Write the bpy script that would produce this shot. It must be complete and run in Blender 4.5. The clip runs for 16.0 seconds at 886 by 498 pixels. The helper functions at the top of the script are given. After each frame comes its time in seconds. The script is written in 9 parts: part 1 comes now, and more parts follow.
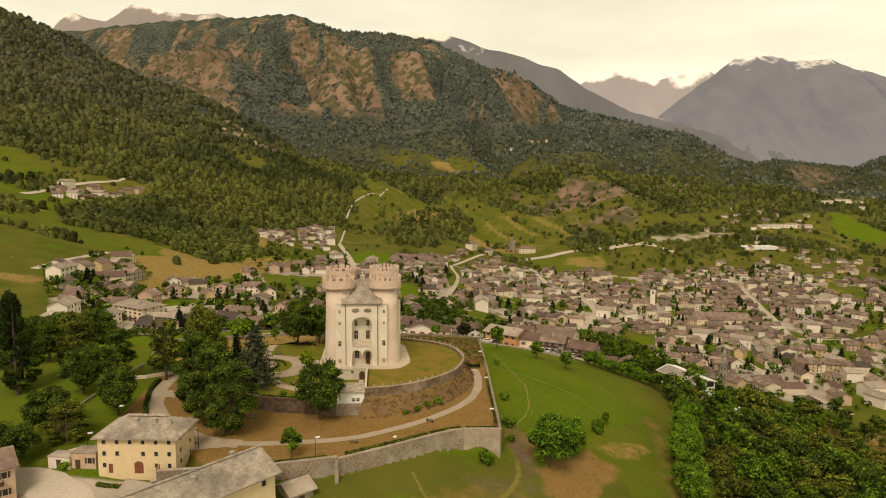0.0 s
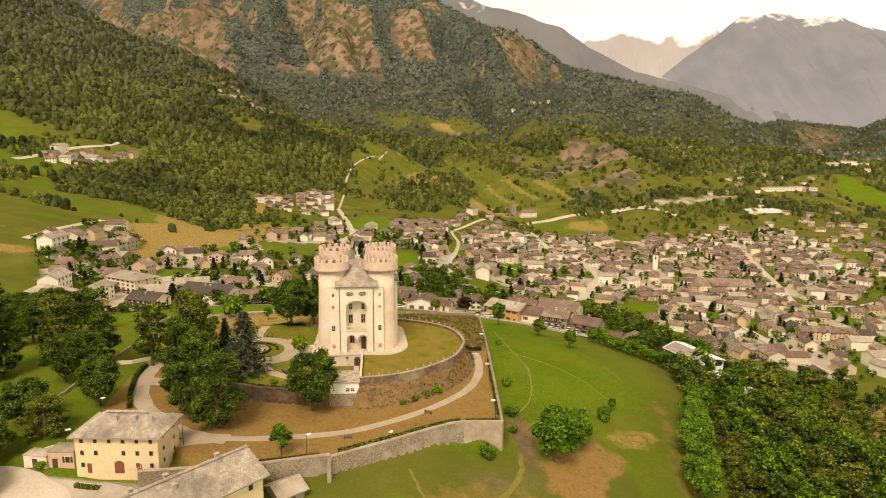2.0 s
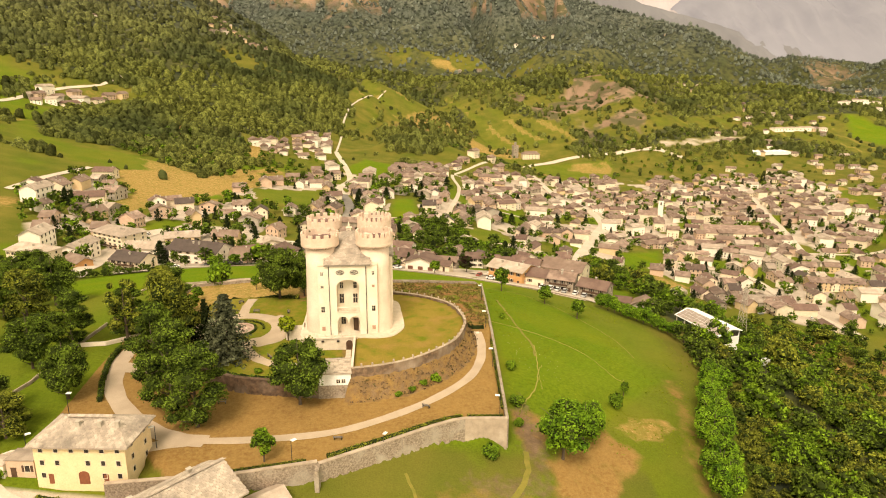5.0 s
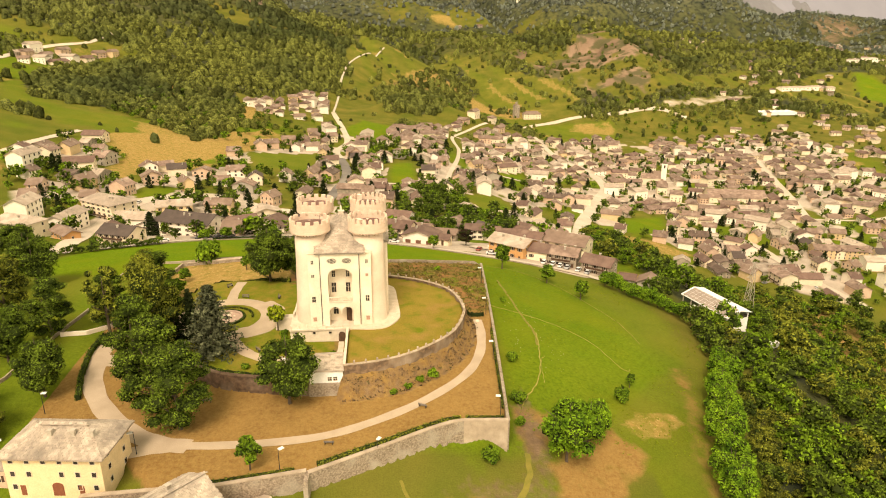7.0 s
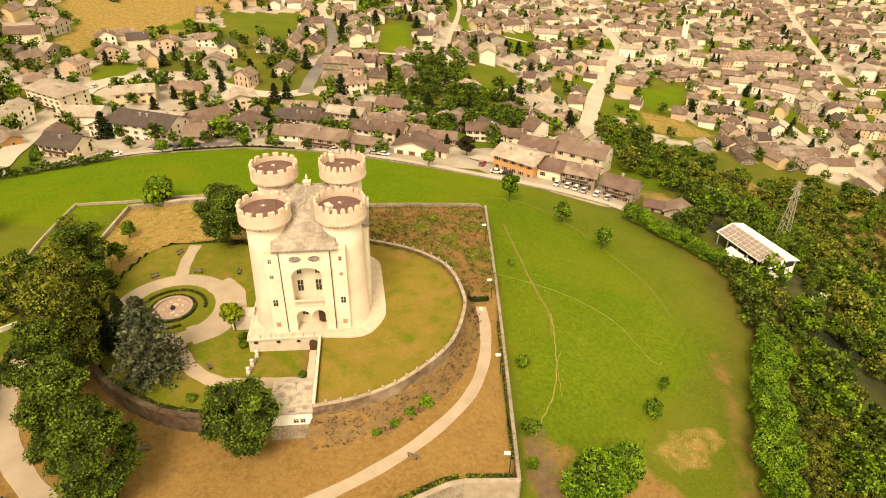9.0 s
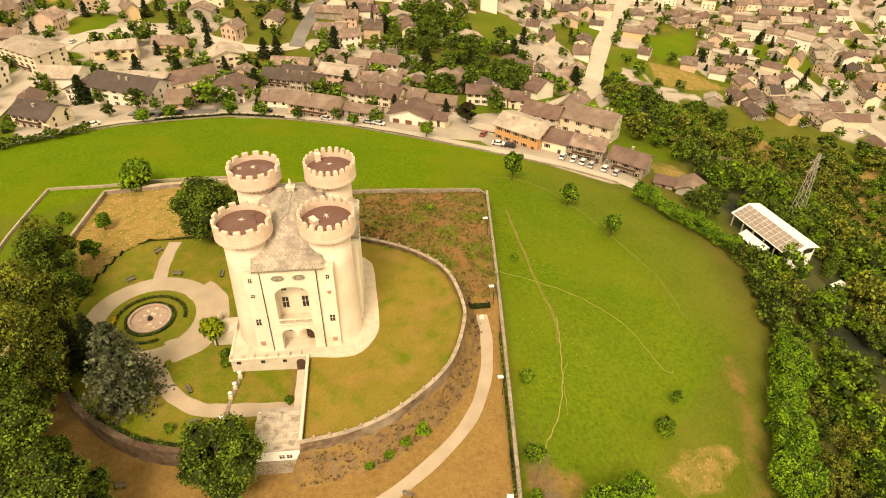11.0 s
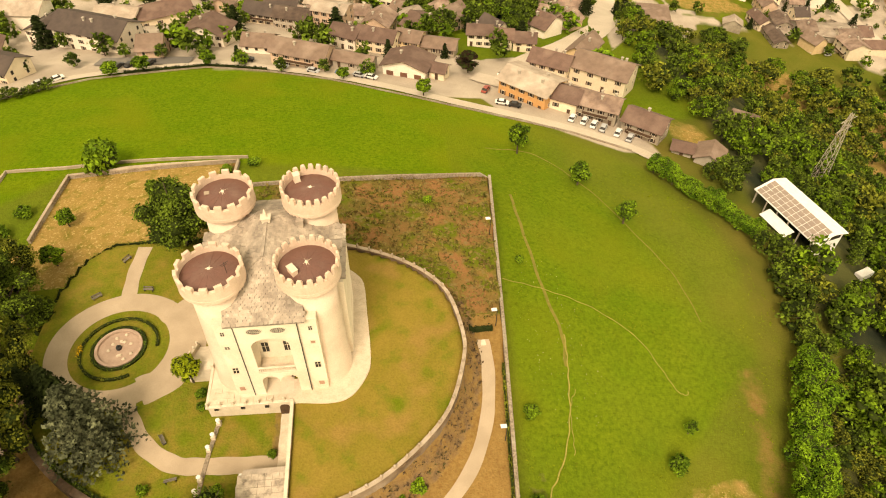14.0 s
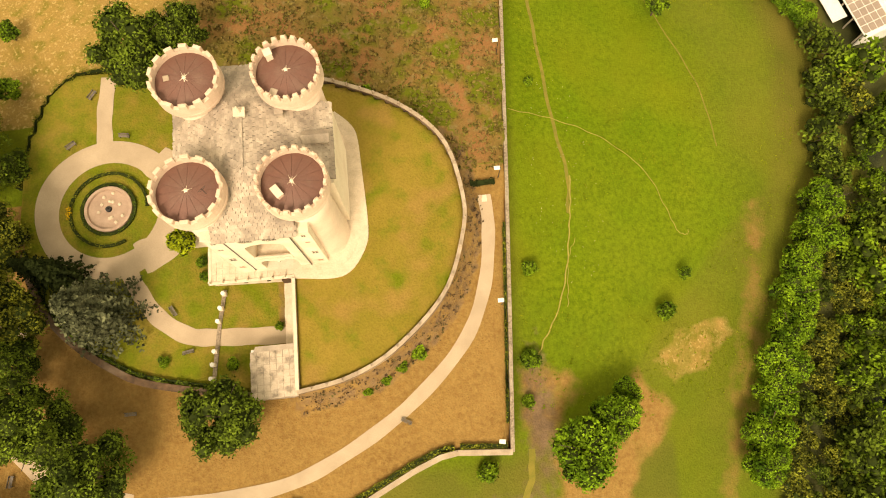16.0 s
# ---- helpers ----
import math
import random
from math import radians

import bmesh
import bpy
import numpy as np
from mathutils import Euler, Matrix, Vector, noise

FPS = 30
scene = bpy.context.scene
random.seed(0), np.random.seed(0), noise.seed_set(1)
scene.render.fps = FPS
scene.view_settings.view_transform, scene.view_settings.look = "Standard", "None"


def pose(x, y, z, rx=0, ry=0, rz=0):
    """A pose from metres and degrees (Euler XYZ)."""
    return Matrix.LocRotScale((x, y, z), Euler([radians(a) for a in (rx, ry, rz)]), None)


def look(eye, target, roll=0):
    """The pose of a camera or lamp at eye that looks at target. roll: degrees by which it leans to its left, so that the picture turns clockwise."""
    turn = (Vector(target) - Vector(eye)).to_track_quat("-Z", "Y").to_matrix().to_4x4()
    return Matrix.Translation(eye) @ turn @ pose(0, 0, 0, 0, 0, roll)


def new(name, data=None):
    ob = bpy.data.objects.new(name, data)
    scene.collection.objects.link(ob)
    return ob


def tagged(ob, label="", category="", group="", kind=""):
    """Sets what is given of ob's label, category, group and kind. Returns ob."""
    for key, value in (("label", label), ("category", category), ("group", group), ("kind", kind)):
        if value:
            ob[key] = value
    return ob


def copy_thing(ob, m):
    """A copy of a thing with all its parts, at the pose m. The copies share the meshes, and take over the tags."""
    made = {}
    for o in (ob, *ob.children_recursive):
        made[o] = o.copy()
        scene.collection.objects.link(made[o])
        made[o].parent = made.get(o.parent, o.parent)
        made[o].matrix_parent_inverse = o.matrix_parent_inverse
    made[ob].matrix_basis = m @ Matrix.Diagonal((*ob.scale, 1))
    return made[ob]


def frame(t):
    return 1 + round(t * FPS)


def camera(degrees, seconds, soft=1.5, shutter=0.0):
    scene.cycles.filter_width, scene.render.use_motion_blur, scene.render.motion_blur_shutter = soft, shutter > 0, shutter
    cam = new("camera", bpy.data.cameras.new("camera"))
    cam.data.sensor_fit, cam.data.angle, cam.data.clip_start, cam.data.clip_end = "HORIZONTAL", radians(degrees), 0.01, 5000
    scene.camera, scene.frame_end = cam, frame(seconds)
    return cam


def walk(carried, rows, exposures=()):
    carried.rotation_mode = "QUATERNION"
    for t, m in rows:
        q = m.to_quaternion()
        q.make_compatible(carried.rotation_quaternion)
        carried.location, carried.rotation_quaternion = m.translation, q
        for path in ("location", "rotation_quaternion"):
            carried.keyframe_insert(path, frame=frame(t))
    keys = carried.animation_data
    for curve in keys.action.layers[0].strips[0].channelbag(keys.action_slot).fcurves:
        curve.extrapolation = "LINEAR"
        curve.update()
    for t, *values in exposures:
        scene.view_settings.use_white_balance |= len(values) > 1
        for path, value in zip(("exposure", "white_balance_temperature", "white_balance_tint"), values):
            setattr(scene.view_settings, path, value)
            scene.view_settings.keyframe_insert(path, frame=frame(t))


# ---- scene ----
cam = camera(68.0, 16.0, soft=1.05)
PATH = [
    (0, (3.925, -188.633, 51.883), (4.128, -186.656, 51.662), 0.4),
    (0.5, (4.311, -185.974, 52.5), (4.513, -183.999, 52.252), 0.3),
    (1, (4.626, -183.425, 53.45), (4.828, -181.454, 53.173), 0.3),
    (1.5, (4.963, -180.625, 54.269), (5.165, -178.659, 53.964), 0.4),
    (2, (5.426, -178.016, 55.373), (5.626, -176.055, 55.036), 0.3),
    (2.5, (5.892, -175.358, 56.125), (6.091, -173.402, 55.76), 0.3),
    (3, (6.066, -172.458, 56.943), (6.265, -170.507, 56.548), 0.3),
    (3.5, (6.388, -169.862, 57.931), (6.587, -167.918, 57.505), 0.3),
    (4, (6.652, -167.076, 58.784), (6.85, -165.138, 58.33), 0.3),
    (6.5, (8.62, -153.781, 63.365), (8.812, -151.884, 62.762), 0.3),
    (6.9, (8.80, -151.6, 64.05), (8.991, -149.71, 63.423), 0.4),
    (7, (8.856, -149.918, 64.555), (9.049, -148.034, 63.912), 0.4),
    (7.5, (10.093, -138.999, 67.955), (10.284, -137.157, 67.2), 0.4),
    (8, (11.383, -128.164, 71.255), (11.569, -126.37, 70.39), 0.5),
    (8.5, (12.47, -117.914, 74.289), (12.651, -116.175, 73.318), 0.5),
    (9, (13.538, -107.832, 77.003), (13.717, -106.152, 75.933), 0.6),
    (9.4, (14.4, -99.75, 79.2), (14.574, -98.122, 78.05), 0.6),
    (10.4, (15.05, -94.75, 80.6), (15.222, -93.158, 79.405), 0.6),
    (11.5, (15.703, -89.537, 82.0), (15.872, -87.981, 80.755), 0.6),
    (12, (15.869, -87.164, 82.599), (16.037, -85.626, 81.331), 0.6),
    (12.5, (16.009, -84.702, 83.275), (16.176, -83.184, 81.984), 0.8),
    (13, (16.406, -82.523, 84.007), (16.57, -81.024, 82.694), 0.7),
    (13.3, (16.6, -81.1, 84.45), (16.762, -79.612, 83.124), 0.75),
    (13.5, (16.891, -77.751, 85.53), (17.053, -76.292, 84.172), 0.8),
    (14, (17.808, -68.9, 88.223), (17.965, -67.52, 86.784), 0.9),
    (14.5, (18.506, -60.33, 90.895), (18.657, -59.046, 89.369), 1.1),
    (15, (19.322, -52.394, 93.844), (19.457, -51.301, 92.174), 1.3),
    (15.5, (19.427, -45.133, 96.487), (19.545, -44.321, 94.663), 2.3),
    (16, (21.505, -36.932, 99.386), (21.568, -36.446, 97.447), 1.8),
]
# the clip's camera opens up as it leaves the bright sky, under a warm white balance
EXPOSURE = [(0, -0.1, 6850, 15.5), (1.5, 0.39, 6900, 17), (2.5, 0.56, 6980, 17), (3.5, 0.90, 7050, 17.5), (7, 0.95, 7450, 17.5), (9, 0.91, 7650, 17), (12.5, 0.87, 7800, 16), (15, 0.88, 7900, 16), (16, 0.97, 8050, 17)]
walk(cam, [(t, look(eye, target, roll)) for t, eye, target, roll in PATH], EXPOSURE)

# ---------------------------------------------------------------- daylight: a veiled evening sky
SUN_UP, SUN_ROUND = 50.0, 200.0
world = bpy.data.worlds.new("sky")
scene.world = world
world.use_nodes = True
wn, wl = world.node_tree.nodes, world.node_tree.links
wn.clear()
sky = wn.new("ShaderNodeTexSky")
sky.sky_type, sky.sun_disc = "NISHITA", False
sky.sun_elevation, sky.sun_rotation = radians(SUN_UP), radians(SUN_ROUND)
sky.air_density, sky.dust_density, sky.ozone_density = 1.2, 4.0, 1.0
# thin cloud over the whole sky, drawn out into soft banks
wco = wn.new("ShaderNodeTexCoord")
wmap = wn.new("ShaderNodeMapping")
wmap.inputs["Scale"].default_value = (1.6, 1.6, 7.0)
wnoise = wn.new("ShaderNodeTexNoise")
wnoise.inputs["Scale"].default_value, wnoise.inputs["Detail"].default_value = 2.2, 5.0
wramp = wn.new("ShaderNodeValToRGB")
wramp.color_ramp.elements[0].position, wramp.color_ramp.elements[0].color = 0.3, (7.2, 6.9, 4.9, 1)
wramp.color_ramp.elements[1].position, wramp.color_ramp.elements[1].color = 0.75, (9.1, 8.8, 6.5, 1)
wmix = wn.new("ShaderNodeMix")
wmix.data_type = "RGBA"
wmix.inputs["Factor"].default_value = 0.86
wbg = wn.new("ShaderNodeBackground")
wbg.inputs["Strength"].default_value = 0.097
wout = wn.new("ShaderNodeOutputWorld")
wl.new(wco.outputs["Generated"], wmap.inputs["Vector"])
wl.new(wmap.outputs["Vector"], wnoise.inputs["Vector"])
wl.new(wnoise.outputs["Fac"], wramp.inputs["Fac"])
wl.new(sky.outputs["Color"], wmix.inputs["A"])
wl.new(wramp.outputs["Color"], wmix.inputs["B"])
# the haze brightens towards the horizon all round
wsep = wn.new("ShaderNodeSeparateXYZ")
wrise = wn.new("ShaderNodeMapRange")
wrise.inputs["From Min"].default_value, wrise.inputs["From Max"].default_value = 0.02, 0.55
wrise.inputs["To Min"].default_value, wrise.inputs["To Max"].default_value = 1.8, 0.8
wscale = wn.new("ShaderNodeVectorMath")
wscale.operation = "SCALE"
wl.new(wco.outputs["Generated"], wsep.inputs["Vector"])
wl.new(wsep.outputs["Z"], wrise.inputs["Value"])
wl.new(wmix.outputs["Result"], wscale.inputs[0])
wl.new(wrise.outputs["Result"], wscale.inputs["Scale"])
wl.new(wscale.outputs["Vector"], wbg.inputs["Color"])
wl.new(wbg.outputs["Background"], wout.inputs["Surface"])
sun = new("sun", bpy.data.lights.new("sun", "SUN"))
sun.data.energy, sun.data.angle, sun.data.color = 2.25, radians(22), (1.0, 0.90, 0.74)
sun.matrix_world = look((0, 0, 0), (math.sin(radians(-20)) * -math.cos(radians(SUN_UP)), math.cos(radians(-20)) * math.cos(radians(SUN_UP)), -math.sin(radians(SUN_UP))))

# ---------------------------------------------------------------- materials
def mat(name, a, b, scale=1.0, rough=0.85, bump=0.15, fine=None, metal=0.0, spec=0.3, c=None, cscale=0.15, island=0.0, randomness=0.0, stretch=(1, 1, 1)):
    """Two colours mixed by coarse and fine noise in world space; c: a third colour as stains; island / randomness: brightness that varies by piece."""
    m = bpy.data.materials.new(name)
    m.use_nodes = True
    n, l = m.node_tree.nodes, m.node_tree.links
    bs = n["Principled BSDF"]
    bs.inputs["Roughness"].default_value, bs.inputs["Metallic"].default_value = rough, metal
    bs.inputs["Specular IOR Level"].default_value = spec
    geo = n.new("ShaderNodeNewGeometry")
    mp = n.new("ShaderNodeMapping")
    mp.inputs["Scale"].default_value = stretch
    l.new(geo.outputs["Position"], mp.inputs["Vector"])

    def tex(s, detail=5.0):
        t = n.new("ShaderNodeTexNoise")
        t.inputs["Scale"].default_value, t.inputs["Detail"].default_value = s, detail
        l.new(mp.outputs["Vector"], t.inputs["Vector"])
        return t.outputs["Fac"]

    def ramp(v, lo, hi):
        r = n.new("ShaderNodeMapRange")
        r.inputs["From Min"].default_value, r.inputs["From Max"].default_value = lo, hi
        l.new(v, r.inputs["Value"])
        return r.outputs["Result"]

    def mix(f, p, q, kind="MIX"):
        x = n.new("ShaderNodeMix")
        x.data_type, x.blend_type = "RGBA", kind
        if isinstance(f, float):
            x.inputs["Factor"].default_value = f
        else:
            l.new(f, x.inputs["Factor"])
        for sock, val in (("A", p), ("B", q)):
            if isinstance(val, tuple):
                x.inputs[sock].default_value = (*val, 1)
            else:
                l.new(val, x.inputs[sock])
        return x.outputs["Result"]

    col = mix(ramp(tex(scale), 0.32, 0.68), a, b)
    if c:
        col = mix(ramp(tex(cscale, 3.0), 0.48, 0.72), col, c)
    fn = tex(fine or scale * 9, 3.0)
    gr = n.new("ShaderNodeMapRange")
    gr.inputs["To Min"].default_value, gr.inputs["To Max"].default_value = 0.78, 1.2
    l.new(fn, gr.inputs["Value"])
    val = gr.outputs["Result"]
    if island or randomness:
        if island:
            src, amt = geo.outputs["Random Per Island"], island
        else:
            src, amt = n.new("ShaderNodeObjectInfo").outputs["Random"], randomness
        rr = n.new("ShaderNodeMapRange")
        rr.inputs["To Min"].default_value, rr.inputs["To Max"].default_value = 1 - amt, 1 + amt
        l.new(src, rr.inputs["Value"])
        mu = n.new("ShaderNodeMath")
        mu.operation = "MULTIPLY"
        l.new(val, mu.inputs[0]), l.new(rr.outputs["Result"], mu.inputs[1])
        val = mu.outputs["Value"]
    vm = n.new("ShaderNodeVectorMath")
    vm.operation = "SCALE"
    l.new(col, vm.inputs[0]), l.new(val, vm.inputs["Scale"])
    l.new(vm.outputs["Vector"], bs.inputs["Base Color"])
    if bump:
        bp = n.new("ShaderNodeBump")
        bp.inputs["Strength"].default_value, bp.inputs["Distance"].default_value = min(1.0, bump * 2), bump
        l.new(fn, bp.inputs["Height"])
        l.new(bp.outputs["Normal"], bs.inputs["Normal"])
    return m


def leafmat(name, a, b, isl=0.35):
    m = mat(name, a, b, 0.35, 0.9, 0.0, 2.5, island=isl, spec=0.04)
    bs = m.node_tree.nodes["Principled BSDF"]
    bs.inputs["Transmission Weight"].default_value = 0.0
    return m


PLASTER = mat("lime plaster", (0.74, 0.655, 0.525), (0.67, 0.575, 0.445), 0.35, 0.9, 0.02, 6, c=(0.64, 0.525, 0.40), cscale=0.22)
PLASTER_PINK = mat("rosy lime plaster", (0.70, 0.555, 0.435), (0.60, 0.45, 0.345), 0.3, 0.9, 0.03, 5, c=(0.72, 0.60, 0.475), cscale=0.16)
WALLTOP = mat("weathered coping stone", (0.40, 0.315, 0.23), (0.30, 0.235, 0.17), 0.8, 0.9, 0.05, 6, c=(0.46, 0.375, 0.285), cscale=0.3)
TRIM = mat("pale dressed stone", (0.66, 0.57, 0.45), (0.56, 0.48, 0.37), 0.9, 0.85, 0.03, 8)
CREN = mat("rendered battlement", (0.66, 0.50, 0.385), (0.56, 0.42, 0.32), 0.8, 0.9, 0.04, 7)
COPPER = mat("brown sheet roofing", (0.165, 0.078, 0.058), (0.135, 0.066, 0.050), 0.5, 0.55, 0.01, 5, spec=0.4, c=(0.18, 0.10, 0.075), cscale=0.5)
SLAB = mat("grey stone slab", (0.46, 0.385, 0.305), (0.33, 0.27, 0.21), 0.5, 0.9, 0.05, 5, c=(0.215, 0.18, 0.145), cscale=0.26, randomness=0.16, stretch=(1, 0.6, 1))
SLABS = mat("grey stone slabs", (0.46, 0.385, 0.305), (0.33, 0.27, 0.21), 0.5, 0.9, 0.05, 5, c=(0.215, 0.18, 0.145), cscale=0.26, island=0.16, stretch=(1, 0.6, 1))
SLAB_BED = mat("slab bedding", (0.27, 0.225, 0.18), (0.20, 0.165, 0.13), 0.6, 0.9, 0.03)
PAVING = mat("stone paving", (0.62, 0.52, 0.40), (0.52, 0.43, 0.32), 0.8, 0.9, 0.03, 4)
GRAVEL = mat("fine gravel", (0.44, 0.345, 0.245), (0.36, 0.28, 0.195), 0.25, 0.95, 0.03, 9)
RUBBLE = mat("rubble masonry", (0.36, 0.285, 0.21), (0.155, 0.118, 0.084), 3.0, 0.95, 0.12, 5.0, c=(0.36, 0.31, 0.24), cscale=0.25)
GLASS_DARK = mat("window pane", (0.03, 0.026, 0.022), (0.045, 0.038, 0.032), 1.0, 0.25, 0.0, spec=0.3)
WOOD_DARK = mat("dark stained wood", (0.10, 0.055, 0.03), (0.065, 0.036, 0.02), 1.5, 0.7, 0.03, 9)
WOOD_RED = mat("red brown wood", (0.24, 0.085, 0.04), (0.18, 0.06, 0.03), 1.5, 0.7, 0.03, 9)
IRON = mat("dark iron", (0.05, 0.05, 0.05), (0.035, 0.034, 0.033), 2, 0.5, 0.0, metal=0.6)
WHITE = mat("white paint", (0.78, 0.76, 0.72), (0.70, 0.68, 0.63), 0.8, 0.7, 0.01)
ASPHALT = mat("asphalt", (0.19, 0.17, 0.15), (0.15, 0.135, 0.12), 0.12, 0.95, 0.01, 3, c=(0.26, 0.23, 0.19), cscale=0.04)
ROADPALE = mat("sun-bleached road", (0.54, 0.455, 0.36), (0.45, 0.38, 0.295), 0.08, 0.95, 0.01, 2)
BROWNWALL = mat("weathered brown rubble", (0.15, 0.092, 0.055), (0.060, 0.038, 0.024), 1.1, 0.95, 0.14, 2.6, c=(0.19, 0.14, 0.10), cscale=0.3)
BANKWALL = mat("brown bank masonry", (0.22, 0.145, 0.088), (0.085, 0.054, 0.034), 1.2, 0.95, 0.12, 3.0, c=(0.30, 0.23, 0.165), cscale=0.3)
BARK = mat("bark", (0.11, 0.08, 0.055), (0.07, 0.05, 0.035), 2, 0.95, 0.06, 9)
LEAF = leafmat("broad leaves", (0.130, 0.190, 0.020), (0.026, 0.042, 0.007), 0.6)
LEAF_LIGHT = leafmat("young leaves", (0.165, 0.262, 0.016), (0.040, 0.078, 0.008), 0.55)
LEAF_OLIVE = leafmat("olive leaves", (0.220, 0.238, 0.027), (0.054, 0.062, 0.011), 0.55)
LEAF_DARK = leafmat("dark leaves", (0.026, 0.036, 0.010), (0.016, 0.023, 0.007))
LEAF_BLUE = leafmat("silvery needles", (0.135, 0.145, 0.078), (0.034, 0.040, 0.020), 0.6)
# darker leaf colour that paints the shade inside the crowns
LEAF_SHADE = leafmat("shade-dark inner leaves", (0.032, 0.044, 0.009), (0.018, 0.027, 0.006))
LEAF_RED = leafmat("copper leaves", (0.035, 0.014, 0.012), (0.022, 0.010, 0.009))
LEAF_LINDEN = leafmat("bright linden leaves", (0.185, 0.310, 0.018), (0.048, 0.105, 0.008), 0.5)
LEAF_FRESH = leafmat("yellow-green leaves", (0.27, 0.32, 0.018), (0.16, 0.21, 0.012), 0.3)


def canopymat(name, lit, deep, other, patch, high):
    """Leafy cover seen from far off: clumps have light and shade put into their colour, single crowns and stands of
    other trees differ in tone; high: conifers of the upper slopes, paled for haze.
    """
    m = bpy.data.materials.new(name)
    m.use_nodes = True
    n, l = m.node_tree.nodes, m.node_tree.links
    bs = n["Principled BSDF"]
    bs.inputs["Roughness"].default_value, bs.inputs["Specular IOR Level"].default_value = 0.95, 0.02
    geo = n.new("ShaderNodeNewGeometry")

    def tex(scale, detail, lo, hi, to0=0.0, to1=1.0):
        t = n.new("ShaderNodeTexNoise")
        t.inputs["Scale"].default_value, t.inputs["Detail"].default_value = scale, detail
        l.new(geo.outputs["Position"], t.inputs["Vector"])
        r = n.new("ShaderNodeMapRange")
        for key, v in (("From Min", lo), ("From Max", hi), ("To Min", to0), ("To Max", to1)):
            r.inputs[key].default_value = v
        l.new(t.outputs["Fac"], r.inputs["Value"])
        return r.outputs["Result"]

    def mix(f, a, b):
        x = n.new("ShaderNodeMix")
        x.data_type = "RGBA"
        l.new(f, x.inputs["Factor"])
        for sock, val in (("A", a), ("B", b)):
            if isinstance(val, tuple):
                x.inputs[sock].default_value = (*val, 1)
            else:
                l.new(val, x.inputs[sock])
        return x.outputs["Result"]

    crown = n.new("ShaderNodeMapRange")
    crown.inputs["To Min"].default_value, crown.inputs["To Max"].default_value = 0.45, 1.5
    l.new(geo.outputs["Random Per Island"], crown.inputs["Value"])
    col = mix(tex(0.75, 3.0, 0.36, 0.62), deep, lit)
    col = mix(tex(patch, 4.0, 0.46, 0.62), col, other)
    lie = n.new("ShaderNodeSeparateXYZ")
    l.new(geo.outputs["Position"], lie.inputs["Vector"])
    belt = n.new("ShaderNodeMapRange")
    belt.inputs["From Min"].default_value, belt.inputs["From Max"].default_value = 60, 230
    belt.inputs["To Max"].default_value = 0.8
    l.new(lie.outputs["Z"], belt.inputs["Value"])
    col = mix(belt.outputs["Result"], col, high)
    vm = n.new("ShaderNodeVectorMath")
    vm.operation = "SCALE"
    l.new(col, vm.inputs[0]), l.new(crown.outputs["Result"], vm.inputs["Scale"])
    l.new(vm.outputs["Vector"], bs.inputs["Base Color"])
    bp = n.new("ShaderNodeBump")
    bp.inputs["Strength"].default_value, bp.inputs["Distance"].default_value = 0.9, 1.6
    l.new(tex(0.6, 3.0, 0.3, 0.7), bp.inputs["Height"])
    l.new(bp.outputs["Normal"], bs.inputs["Normal"])
    return m


HUTSLAB = mat("mortared pale slab", (0.55, 0.46, 0.36), (0.46, 0.38, 0.295), 0.7, 0.9, 0.03, 5, c=(0.20, 0.165, 0.125), cscale=0.9)
FLOWER = leafmat("yellow flowers", (0.65, 0.42, 0.02), (0.5, 0.3, 0.02))


